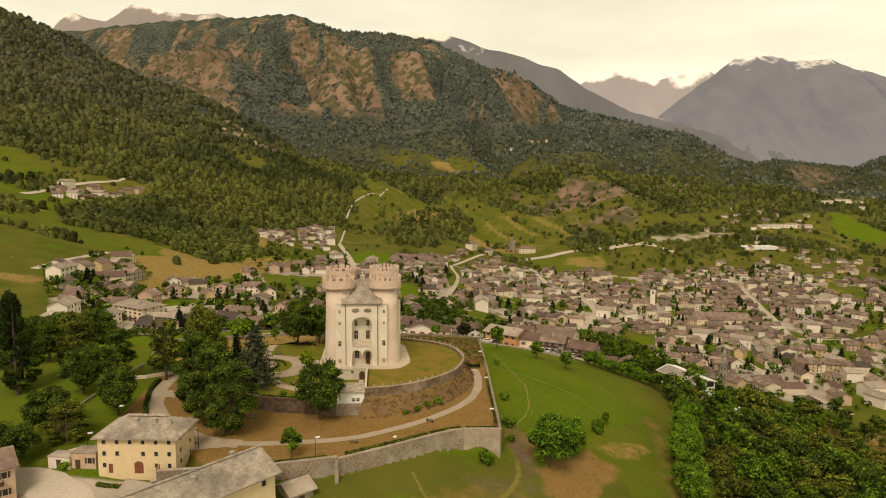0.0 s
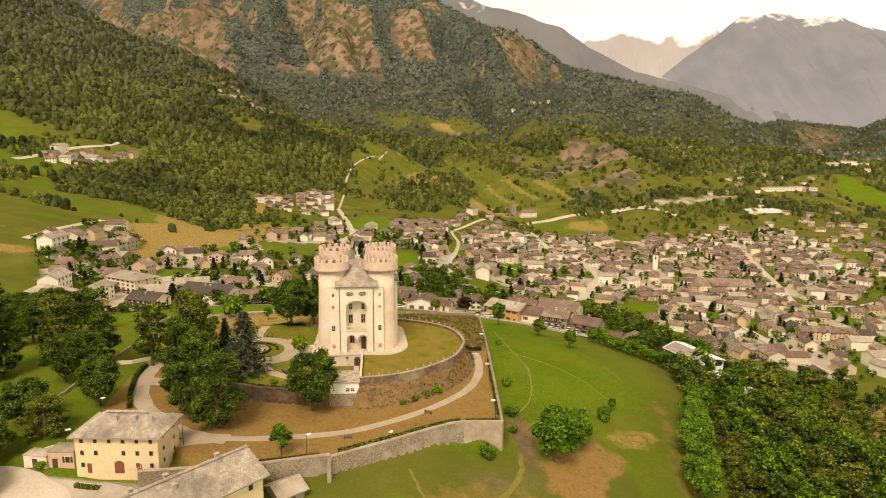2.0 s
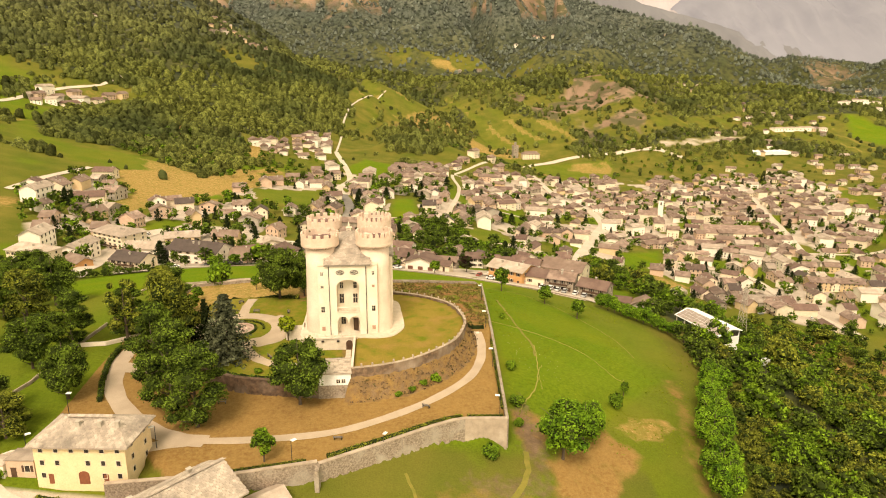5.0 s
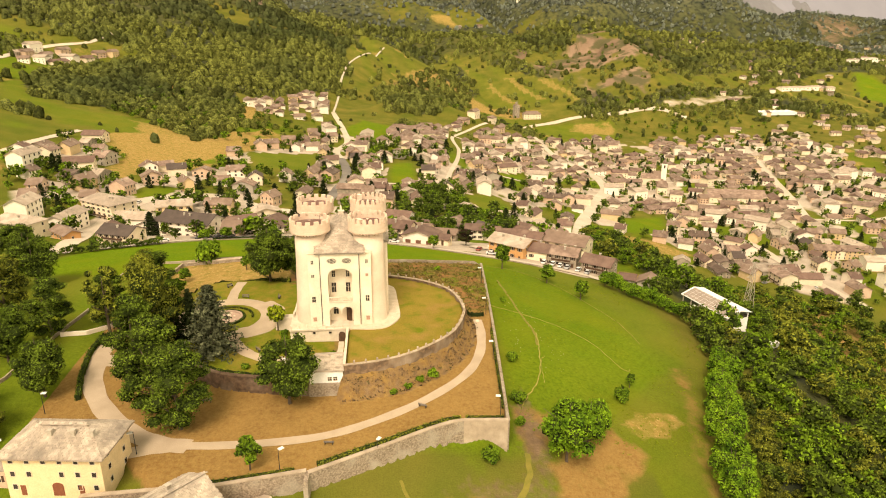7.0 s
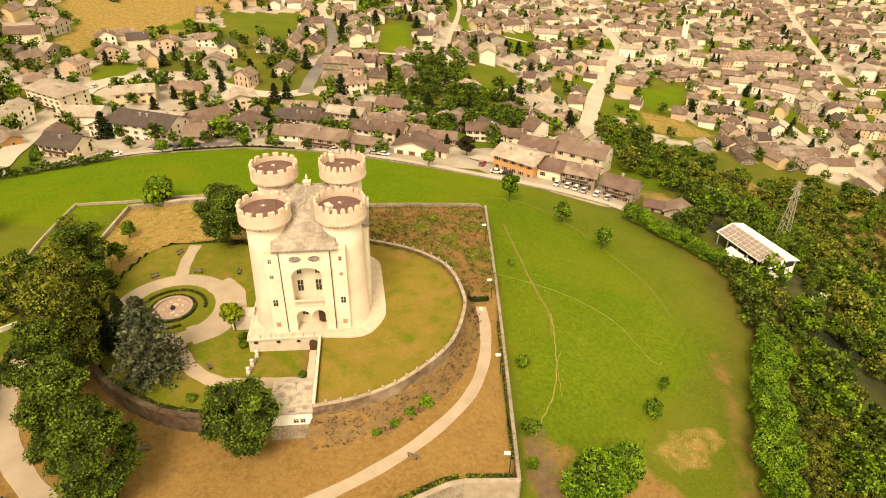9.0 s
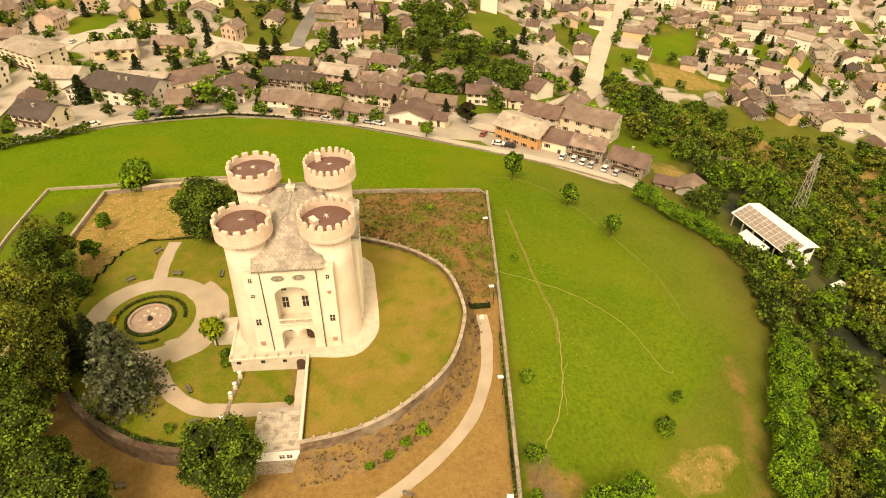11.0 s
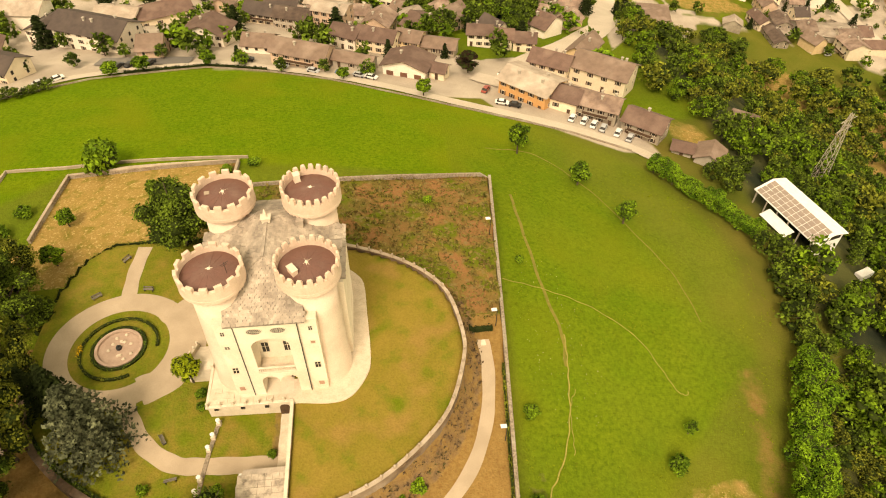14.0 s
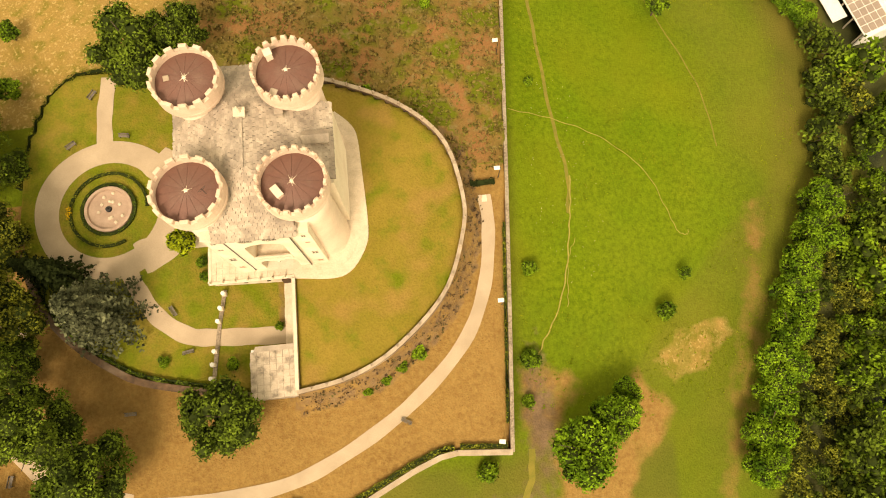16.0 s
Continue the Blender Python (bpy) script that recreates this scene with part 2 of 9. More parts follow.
def ground_material():
    """Meadow, dry grass, wood floor, rock and worn earth, by the lie of the land."""
    m = bpy.data.materials.new("land")
    m.use_nodes = True
    n, l = m.node_tree.nodes, m.node_tree.links
    bs = n["Principled BSDF"]
    bs.inputs["Roughness"].default_value = 0.95
    bs.inputs["Specular IOR Level"].default_value = 0.03
    geo = n.new("ShaderNodeNewGeometry")

    def tex(s, detail=4.0, lo=0.3, hi=0.7):
        t = n.new("ShaderNodeTexNoise")
        t.inputs["Scale"].default_value, t.inputs["Detail"].default_value = s, detail
        l.new(geo.outputs["Position"], t.inputs["Vector"])
        r = n.new("ShaderNodeMapRange")
        r.inputs["From Min"].default_value, r.inputs["From Max"].default_value = lo, hi
        l.new(t.outputs["Fac"], r.inputs["Value"])
        return r.outputs["Result"]

    def mix(f, p, q):
        x = n.new("ShaderNodeMix")
        x.data_type = "RGBA"
        l.new(f, x.inputs["Factor"])
        for sock, val in (("A", p), ("B", q)):
            if isinstance(val, tuple):
                x.inputs[sock].default_value = (*val, 1)
            else:
                l.new(val, x.inputs[sock])
        return x.outputs["Result"]

    def attr(name):
        at = n.new("ShaderNodeAttribute")
        at.attribute_name = name
        sp = n.new("ShaderNodeSeparateColor")
        l.new(at.outputs["Color"], sp.inputs["Color"])
        return sp.outputs

    def edge(v, nz, w=0.35):
        """A mask with a ragged edge."""
        ad = n.new("ShaderNodeMath")
        ad.operation = "MULTIPLY_ADD"
        l.new(nz, ad.inputs[0])
        ad.inputs[1].default_value = w
        l.new(v, ad.inputs[2])
        r = n.new("ShaderNodeMapRange")
        r.inputs["From Min"].default_value, r.inputs["From Max"].default_value = 0.5, 0.5 + w * 1.2
        l.new(ad.outputs["Value"], r.inputs["Value"])
        return r.outputs["Result"]

    z1, z2 = attr("zone_a"), attr("zone_b")
    fine, mid, wide = tex(1.3), tex(0.12), tex(0.022)
    grass = mix(mid, (0.106, 0.186, 0.006), (0.155, 0.212, 0.009))
    grass = mix(fine, grass, (0.076, 0.130, 0.004))
    grass = mix(tex(0.035, 3, 0.5, 0.75), grass, (0.150, 0.172, 0.008))
    pasture = mix(wide, (0.126, 0.116, 0.021), (0.185, 0.146, 0.032))
    pasture = mix(tex(0.05), pasture, (0.084, 0.100, 0.014))
    lawn = mix(mid, (0.250, 0.176, 0.036), (0.176, 0.150, 0.020))
    lawn = mix(tex(0.22, 4, 0.52, 0.72), lawn, (0.112, 0.145, 0.010))
    lawn = mix(tex(0.13, 5, 0.52, 0.66), lawn, (0.25, 0.165, 0.042))
    dry = mix(tex(0.2), (0.25, 0.145, 0.045), (0.19, 0.105, 0.032))
    dry = mix(fine, dry, (0.28, 0.175, 0.06))
    straw = mix(tex(0.25), (0.34, 0.22, 0.075), (0.27, 0.18, 0.05))
    straw = mix(tex(0.45, 6, 0.5, 0.66), straw, (0.19, 0.155, 0.030))
    straw = mix(tex(1.6, 3, 0.55, 0.7), straw, (0.42, 0.30, 0.12))
    scrub = mix(tex(0.11, 5, 0.42, 0.58), (0.150, 0.110, 0.030), (0.25, 0.125, 0.050))
    scrub = mix(tex(0.14, 5, 0.5, 0.60), scrub, (0.110, 0.130, 0.012))
    scrub = mix(tex(0.9, 3, 0.55, 0.7), scrub, (0.20, 0.15, 0.06))
    wood = mix(tex(0.03), (0.052, 0.060, 0.022), (0.085, 0.085, 0.032))
    wood = mix(tex(0.010, 4, 0.5, 0.66), wood, (0.105, 0.103, 0.030))
    # the belt of dark conifers on the upper slopes, greyed with painted haze
    lie = n.new("ShaderNodeSeparateXYZ")
    l.new(geo.outputs["Position"], lie.inputs["Vector"])
    belt = n.new("ShaderNodeMapRange")
    belt.inputs["From Min"].default_value, belt.inputs["From Max"].default_value = 70, 230
    l.new(lie.outputs["Z"], belt.inputs["Value"])
    firs = mix(tex(0.012, 5, 0.4, 0.62), (0.072, 0.082, 0.066), (0.118, 0.124, 0.092))
    wood = mix(belt.outputs["Result"], wood, firs)
    wood = mix(tex(0.09, 5, 0.42, 0.66), wood, (0.026, 0.032, 0.020))
    rock = mix(tex(0.010, 7, 0.4, 0.6), (0.27, 0.182, 0.120), (0.170, 0.112, 0.074))
    rock = mix(tex(0.035, 6, 0.46, 0.56), rock, (0.098, 0.088, 0.042))
    earth = mix(tex(0.5), (0.20, 0.135, 0.080), (0.125, 0.082, 0.048))
    paved = mix(tex(0.08), (0.50, 0.42, 0.335), (0.36, 0.30, 0.235))
    col = mix(z2[0], pasture, grass)
    col = mix(edge(z1[0], tex(0.02, 5, 0.2, 0.8)), col, wood)
    col = mix(edge(z1[2], tex(0.015, 5, 0.2, 0.8)), col, rock)
    col = mix(edge(z1[1], tex(0.35), 0.25), col, dry)
    col = mix(edge(z2[1], tex(0.3), 0.25), col, straw)
    col = mix(edge(z2[2], tex(0.4), 0.3), col, scrub)
    z3 = attr("zone_c")
    col = mix(edge(z3[0], tex(0.4), 0.2), col, lawn)
    col = mix(edge(z3[1], tex(0.6), 0.4), col, earth)
    col = mix(edge(z3[2], tex(0.07), 0.3), col, paved)
    mottle = tex(3.2, 3, 0.2, 0.8)
    gr = n.new("ShaderNodeMapRange")
    gr.inputs["To Min"].default_value, gr.inputs["To Max"].default_value = 0.82, 1.15
    l.new(mottle, gr.inputs["Value"])
    vm = n.new("ShaderNodeVectorMath")
    vm.operation = "SCALE"
    l.new(col, vm.inputs[0]), l.new(gr.outputs["Result"], vm.inputs["Scale"])
    l.new(vm.outputs["Vector"], bs.inputs["Base Color"])
    bp = n.new("ShaderNodeBump")
    bp.inputs["Strength"].default_value, bp.inputs["Distance"].default_value = 0.5, 0.25
    l.new(mottle, bp.inputs["Height"])
    l.new(bp.outputs["Normal"], bs.inputs["Normal"])
    return m


LAND = ground_material()


# ---------------------------------------------------------------- mesh tools
class Mesh:
    """Collects corners and faces of one part."""

    def __init__(self):
        self.v, self.f, self.m = [], [], []

    def add(self, verts, faces, mi=0):
        o = len(self.v)
        self.v.extend(map(tuple, verts))
        self.f.extend(tuple(o + i for i in f) for f in faces)
        self.m.extend([mi] * len(faces))
        return self

    def box(self, x0, x1, y0, y1, z0, z1, mi=0, turn=0.0, at=(0, 0, 0), bev=0.0):
        """A box, its upper edges drawn in by bev."""
        b = bev
        vs = [(x0, y0, z0), (x1, y0, z0), (x1, y1, z0), (x0, y1, z0), (x0, y0, z1 - b), (x1, y0, z1 - b), (x1, y1, z1 - b), (x0, y1, z1 - b)]
        fs = [(3, 2, 1, 0), (0, 1, 5, 4), (1, 2, 6, 5), (2, 3, 7, 6), (3, 0, 4, 7)]
        if b:
            vs += [(x0 + b, y0 + b, z1), (x1 - b, y0 + b, z1), (x1 - b, y1 - b, z1), (x0 + b, y1 - b, z1)]
            fs += [(4, 5, 9, 8), (5, 6, 10, 9), (6, 7, 11, 10), (7, 4, 8, 11), (8, 9, 10, 11)]
        else:
            fs.append((4, 5, 6, 7))
        c, s = math.cos(turn), math.sin(turn)
        return self.add([(at[0] + c * x - s * y, at[1] + s * x + c * y, at[2] + z) for x, y, z in vs], fs, mi)

    def lathe(self, prof, n=32, at=(0, 0), mi=0, a0=0.0, a1=360.0, cap=True):
        """Turns rows of (radius, height) round an upright axis."""
        full = abs(a1 - a0 - 360) < 1e-6
        k = n if full else n + 1
        vs = []
        for r, z in prof:
            for i in range(k):
                a = radians(a0 + (a1 - a0) * i / n)
                vs.append((at[0] + r * math.cos(a), at[1] + r * math.sin(a), z))
        fs = []
        for j in range(len(prof) - 1):
            for i in range(n):
                p, q = j * k + i, j * k + (i + 1) % k
                fs.append((p, q, q + k, p + k))
        if cap and full:
            fs.append(tuple(range((len(prof) - 1) * k, len(prof) * k)))
        return self.add(vs, fs, mi)

    def strip(self, line, half, top, low=None, mi=0, closed=False):
        """A wall or path along a plan line. half: half width; top, low: heights, as numbers or functions of the place; low None: a flat ribbon."""
        p = np.asarray(line, float)
        if closed:
            tan = np.roll(p, -1, 0) - np.roll(p, 1, 0)
        else:
            tan = np.gradient(p, axis=0)
        tan /= np.linalg.norm(tan, axis=1)[:, None] + 1e-9
        nor = np.stack([-tan[:, 1], tan[:, 0]], 1)
        le, ri = p + nor * half, p - nor * half
        k, vs, fs = len(p), [], []

        def at(q, h):
            return float(h(q[0], q[1])) if callable(h) else h

        for q in (le, ri):
            vs += [(a, b, at((a, b), top)) for a, b in q]
        if low is not None:
            for q in (le, ri):
                vs += [(a, b, at((a, b), low)) for a, b in q]
        for i in range(k if closed else k - 1):
            j = (i + 1) % k
            fs.append((i, i + k, j + k, j))
            if low is not None:
                fs += [(i, j, j + 2 * k, i + 2 * k), (j + k, i + k, i + 3 * k, j + 3 * k)]
        if low is not None and not closed:
            fs += [(0, 2 * k, 3 * k, k), (k - 1, 2 * k - 1, 4 * k - 1, 3 * k - 1)]
        return self.add(vs, fs, mi)

    def data(self, name, mats, smooth=False):
        d = bpy.data.meshes.new(name)
        d.from_pydata(self.v, [], self.f)
        for q in mats if isinstance(mats, (list, tuple)) else [mats]:
            d.materials.append(q)
        if any(self.m):
            d.polygons.foreach_set("material_index", self.m)
        if smooth:
            d.polygons.foreach_set("use_smooth", [True] * len(self.f))
        d.update()
        return d

    def thing(self, name, mats, parent=None, label="", smooth=False, category="", group="", kind=""):
        ob = new(name, self.data(name, mats, smooth))
        if parent:
            ob.parent = parent
        return tagged(ob, label, category, group, kind)


def part(name, mesh, mats, parent, label="", smooth=False):
    return mesh.thing(name, mats, parent, label, smooth)


def root(name, label, category, x=0, y=0, z=0, turn=0.0, group=""):
    ob = new(name)
    ob.empty_display_size = 0.5
    ob.matrix_world = pose(x, y, z, 0, 0, turn)
    return tagged(ob, label, category, group)


# ---------------------------------------------------------------- the lie of the land
def sstep(a, b, v):
    t = np.clip((v - a) / (b - a), 0, 1)
    return t * t * (3 - 2 * t)


def smax(a, b, k):
    h = np.clip(0.5 + 0.5 * (a - b) / k, 0, 1)
    return b + (a - b) * h + k * h * (1 - h)


def lattice(ix, iy, seed):
    h = (ix * 374761393 + iy * 668265263 + seed * 982451653) & 0xFFFFFFFF
    h = ((h ^ (h >> 13)) * 1274126177) & 0xFFFFFFFF
    return ((h ^ (h >> 16)) & 0xFFFF) / 65535.0


def vnoise(x, y, seed=0):
    """Smooth value noise, 0 to 1, for arrays."""
    fx, fy = np.floor(x), np.floor(y)
    ix, iy = fx.astype(np.int64), fy.astype(np.int64)
    u, v = x - fx, y - fy
    u, v = u * u * (3 - 2 * u), v * v * (3 - 2 * v)
    a, b = lattice(ix, iy, seed), lattice(ix + 1, iy, seed)
    c, d = lattice(ix, iy + 1, seed), lattice(ix + 1, iy + 1, seed)
    return (a + (b - a) * u) * (1 - v) + (c + (d - c) * u) * v


def fbm(x, y, scale, octaves=4, seed=0):
    x, y = np.asarray(x, float) / scale, np.asarray(y, float) / scale
    s, amp, tot = 0.0, 1.0, 0.0
    for o in range(octaves):
        s, tot = s + amp * vnoise(x, y, seed + o), tot + amp
        x, y, amp = x * 2.03 + 17.1, y * 2.03 - 9.7, amp * 0.5
    return s / tot


def spline(pts, n=12, closed=False):
    """Catmull-Rom curve through plan points."""
    p = [np.array(q, float) for q in pts]
    p = [p[-1]] + p + [p[0], p[1]] if closed else [2 * p[0] - p[1]] + p + [2 * p[-1] - p[-2]]
    out = []
    for i in range(len(p) - 3):
        a, b, c, d = p[i : i + 4]
        for t in np.linspace(0, 1, n, endpoint=False):
            out.append(0.5 * (2 * b + (c - a) * t + (2 * a - 5 * b + 4 * c - d) * t**2 + (3 * b - a - 3 * c + d) * t**3))
    if not closed:
        out.append(p[-2])
    return np.array(out)


def sdist(poly, x, y):
    """Signed distance to a closed polygon, positive inside."""
    p = np.asarray(poly, float)
    q = np.roll(p, -1, axis=0)
    best, inside = np.full(np.shape(x), 1e9), np.zeros(np.shape(x), bool)
    for (ax, ay), (bx, by) in zip(p, q):
        dx, dy = bx - ax, by - ay
        t = np.clip(((x - ax) * dx + (y - ay) * dy) / (dx * dx + dy * dy + 1e-9), 0, 1)
        best = np.minimum(best, np.hypot(x - ax - t * dx, y - ay - t * dy))
        if dy != 0:
            inside ^= ((ay > y) != (by > y)) & (x < dx * (y - ay) / dy + ax)
    return np.where(inside, best, -best)


def ldist(line, x, y):
    """Distance to an open polyline, and how far along it (0 to 1) the nearest place lies."""
    p = np.asarray(line, float)
    cum = np.r_[0, np.cumsum(np.hypot(*np.diff(p, axis=0).T))]
    best, at = np.full(np.shape(x), 1e9), np.zeros(np.shape(x))
    for i in range(len(p) - 1):
        (ax, ay), (bx, by) = p[i], p[i + 1]
        dx, dy = bx - ax, by - ay
        t = np.clip(((x - ax) * dx + (y - ay) * dy) / (dx * dx + dy * dy + 1e-9), 0, 1)
        d = np.hypot(x - ax - t * dx, y - ay - t * dy)
        at, best = np.where(d < best, (cum[i] + t * (cum[i + 1] - cum[i])) / cum[-1], at), np.minimum(best, d)
    return best, at


# the round parapet of the upper lawn, the garden below it and the walled grounds
PARAPET = spline([(2, 20.2), (8.6, 18.6), (19.4, 13.5), (26.4, 6.4), (28.7, -3.2), (28.0, -10), (24.2, -19), (16.2, -26.6), (9, -30.2), (1.2, -31.7)], 8)
LAWN = list(map(tuple, PARAPET)) + [(1.2, -14), (0, 0), (-6, 14)]
GARDEN_FRONT = spline([(-5.9, -31.4), (-12.3, -30.3), (-22.1, -28), (-27.3, -25.4), (-33.4, -20.9), (-38.5, -15), (-42.4, -6)], 6)
GARDEN_BACK = spline([(-42.4, -6), (-44, 6), (-42, 16), (-39.4, 22.5), (-36, 25.5), (-31, 26.4), (-23, 26), (-16, 24)], 6)
GARDEN = [(1.2, -31.7)] + list(map(tuple, GARDEN_FRONT)) + list(map(tuple, GARDEN_BACK))[1:] + [(-8, 12), (0, 0), (1.2, -14)]
GROUNDS = [(32.5, -43.5), (41, 44.5), (-15.5, 43.5), (-15.5, 54), (-53.5, 53.5), (-54, 31), (-62, 20), (-66, -20), (-60, -49), (-36, -49), (-30, -56.5), (-19, -57), (-4.2, -54.6), (21.4, -43), (24, -42.8)]

# crests: places in the plan with their heights, and how steeply they fall
EYE0, AHEAD0, RIGHT0 = np.array((3.9, -188.6)), np.array((0.102, 0.9948)), np.array((0.9948, -0.102))


def crest(rows):
    """Rows of sideways angle (tangent), height angle (tangent) and distance, as seen from the south end of the flight."""
    out = []
    for a, b, d in rows:
        p = EYE0 + AHEAD0 * d + RIGHT0 * (a * d)
        out.append((p[0], p[1], 52 + b * d))
    return out


CRESTS = [
    (crest([(-1.1, 0.34, 1250), (-0.68, 0.252, 1500), (-0.59, 0.218, 1550), (-0.50, 0.157, 1600), (-0.41, 0.11, 1650), (-0.33, 0.083, 1680), (-0.262, 0.046, 1620), (-0.19, 0.02, 1500), (-0.10, -0.005, 1350)]), 0.46),
    (crest([(-0.75, 0.20, 3800), (-0.52, 0.212, 3700), (-0.39, 0.226, 3450), (-0.305, 0.231, 3250), (-0.219, 0.240, 3050), (-0.158, 0.214, 2950), (-0.08, 0.208, 2850), (-0.02, 0.197, 2750), (0.057, 0.162, 2600)]), 0.50),
    (crest([(0.057, 0.162, 2600), (0.143, 0.115, 2450), (0.212, 0.098, 2350), (0.315, 0.074, 2200), (0.418, 0.040, 2080), (0.50, 0.018, 2080)]), 0.33),
]
CRESTS += [
    (crest([(0.50, 0.030, 2600), (0.62, 0.018, 2700), (0.70, 0.0, 2800)]), 0.30),
    (crest([(0.15, -0.005, 1560), (0.235, 0.006, 1600), (0.27, -0.02, 1420)]), 0.42),
    (crest([(0.66, 0.016, 2300), (0.72, 0.055, 2350), (0.9, 0.12, 2300)]), 0.35),
    (crest([(-0.60, -0.045, 830), (-0.44, -0.038, 860), (-0.36, -0.055, 840)]), 0.36),
    (crest([(-0.08, -0.090, 960), (-0.03, -0.082, 1000), (0.02, -0.1, 960)]), 0.36),
]


def base_land(x, y):
    z = np.interp(x, (-1500, -600, -340, -236, -160, -60, 50, 100, 150, 190, 240, 320, 600, 1500, 4000), (260, 90, 12, -14, -29, -43, -51, -63, -80, -89, -97, -105, -101, -96, -90))
    z = z + 0.020 * np.clip(y - 700, 0, 4000) + 3.0 * (fbm(x, y, 160, 3, 5) - 0.5)
    return z


def mountains(x, y):
    z, off = np.full(np.shape(x), -400.0), np.full(np.shape(x), 1e4)
    for k, (pts, slope) in enumerate(CRESTS):
        for (ax, ay, az), (bx, by, bz) in zip(pts, pts[1:]):
            dx, dy = bx - ax, by - ay
            t = np.clip(((x - ax) * dx + (y - ay) * dy) / (dx * dx + dy * dy), 0, 1)
            d = np.hypot(x - ax - t * dx, y - ay - t * dy)
            top = az + t * (bz - az)
            fall = d * slope * (1.08 - 0.08 * np.clip(d / 900, 0, 1.0))
            off = np.where(top - fall > z, d, off)
            z = np.maximum(z, top - fall)
    return z, off


def hill(x, y):
    xr, yr = np.clip(x, -150, 128), np.clip(y, -105, 175)
    s, d = np.maximum(0, -yr - 30), np.sqrt(xr * xr + yr * yr + 900)
    z = 6.3 - 0.082 * xr + 0.032 * yr - 0.251 * d + 0.0045 * s + 0.000212 * xr * yr + 0.00004 * xr * s + 0.000418 * xr * xr - 0.000091 * yr * yr
    return z - 0.62 * np.hypot(np.maximum(x - 128, 0), 0 * x) - 0.10 * np.maximum(-150 - x, 0) - 0.30 * np.maximum(y - 175, 0) - 0.12 * np.maximum(-105 - y, 0)


def ground(x, y):
    x, y = np.asarray(x, float), np.asarray(y, float)
    high, off = mountains(x, y)
    far = smax(base_land(x, y), high, 22.0)
    rough = fbm(x, y, 420, 5, 11) - 0.5
    gully = 1 - np.abs(2 * fbm(x + 0.3 * y, y, 330, 4, 23) - 1)
    lift = np.clip(far - base_land(x, y), 0, 700)
    carve = sstep(20, 420, off) * np.minimum(lift, 330)
    far = far + lift * 0.07 * rough + carve * (0.36 * rough - 0.60 * (gully - 0.62))
    # deep ravines down the faces of the main mountain
    along, ahead = x * RIGHT0[0] + y * RIGHT0[1], x * AHEAD0[0] + (y - EYE0[1]) * AHEAD0[1]
    ravine = 1 - np.abs(2 * fbm(along + 0.25 * ahead, 0.4 * ahead, 250, 4, 91) - 1)
    far = far - 0.62 * np.minimum(lift, 420) * (ravine - 0.62) * sstep(30, 260, off) * sstep(1650, 2050, ahead)
    z = smax(hill(x, y), far, 5.0)
    near = (np.abs(x) < 110) & (np.abs(y) < 110)
    if not near.any():
        return z
    # the walled grounds round the castle
    front = -5.9 + 0.045 * (y + 20)
    back = -2.5 - 0.115 * (np.hypot(x, y) - 20)
    yard = front + (back - front) * sstep(-14, 18, y)
    e = sdist(GROUNDS, x, y)
    soft = 0.35 + 14 * sstep(-40, -58, x)
    z = z + (yard - z) * sstep(-soft, soft * 0.6, e)
    lawn = sdist(LAWN, x, y)
    bank = (-2.1) + (yard + 2.1) * np.clip((-lawn - 0.3) / 2.3, 0, 1)
    z = np.where((lawn < 0) & (lawn > -2.8) & (y < 14) & (x > 0), np.maximum(z, bank), z)
    g = sdist(GARDEN, x, y)
    z = z + (-3.2 - z) * sstep(0.2, 0.5, g)
    z = z + (-0.2 - z) * sstep(-0.3, 0.2, lawn)
    return z


def gz(x, y):
    return float(ground(np.array([x]), np.array([y]))[0])


# ---------------------------------------------------------------- the ground, one sheet to the horizon
def spread(lo, fine0, fine1, hi, step, grow):
    """Grid lines: even between fine0 and fine1, ever wider towards lo and hi."""
    mid = list(np.arange(fine0, fine1 + 1e-6, step))
    up, s = [fine1], step
    while up[-1] < hi:
        s *= grow
        up.append(up[-1] + s)
    down, s = [fine0], step
    while down[-1] > lo:
        s *= grow
        down.append(down[-1] - s)
    return np.array(down[:0:-1] + mid + up[1:])


GX = spread(-3900, -68, 46, 4300, 0.9, 1.018)
GY = spread(-420, -62, 56, 4500, 0.9, 1.0160)
XX, YY = np.meshgrid(GX, GY)
ZZ = ground(XX, YY)


# fields, copses and bare ground round the village, by kind
FIELDS = []


def field(kind, *pts):
    FIELDS.append((kind, pts))


field("gold", (-350, 540), (-326, 556), (-307, 498), (-265, 477), (-230, 494), (-180, 471), (-136, 436), (-117, 418), (-111, 351), (-131, 321), (-162, 346), (-182, 354), (-227, 421), (-246, 405), (-282, 456), (-295, 427))
field("gold", (-170, 294), (-171, 337), (-158, 349), (-152, 302), (-149, 271))
field("green", (-158, 401), (-134, 428), (-116, 361), (-145, 344))
field("gold", (-102, 415), (-44, 445), (-40, 372), (-84, 353))
field("green", (18, 422), (44, 430), (38, 344), (17, 336))
field("wood", (-343, 663), (-290, 740), (-194, 815), (-136, 606), (-130, 512), (-137, 457), (-152, 441), (-185, 487), (-231, 515), (-273, 504), (-299, 488), (-328, 533))
field("wood", (-218, 793), (-49, 1003), (-44, 860), (-105, 766), (-150, 707))
field("wood", (7, 914), (69, 1045), (138, 1144), (208, 1121), (158, 993), (101, 766), (62, 733), (21, 747))
field("gold", (268, 940), (364, 939), (412, 953), (380, 828), (337, 831), (255, 773))
field("rows", (380, 828), (424, 824), (384, 713), (342, 721))
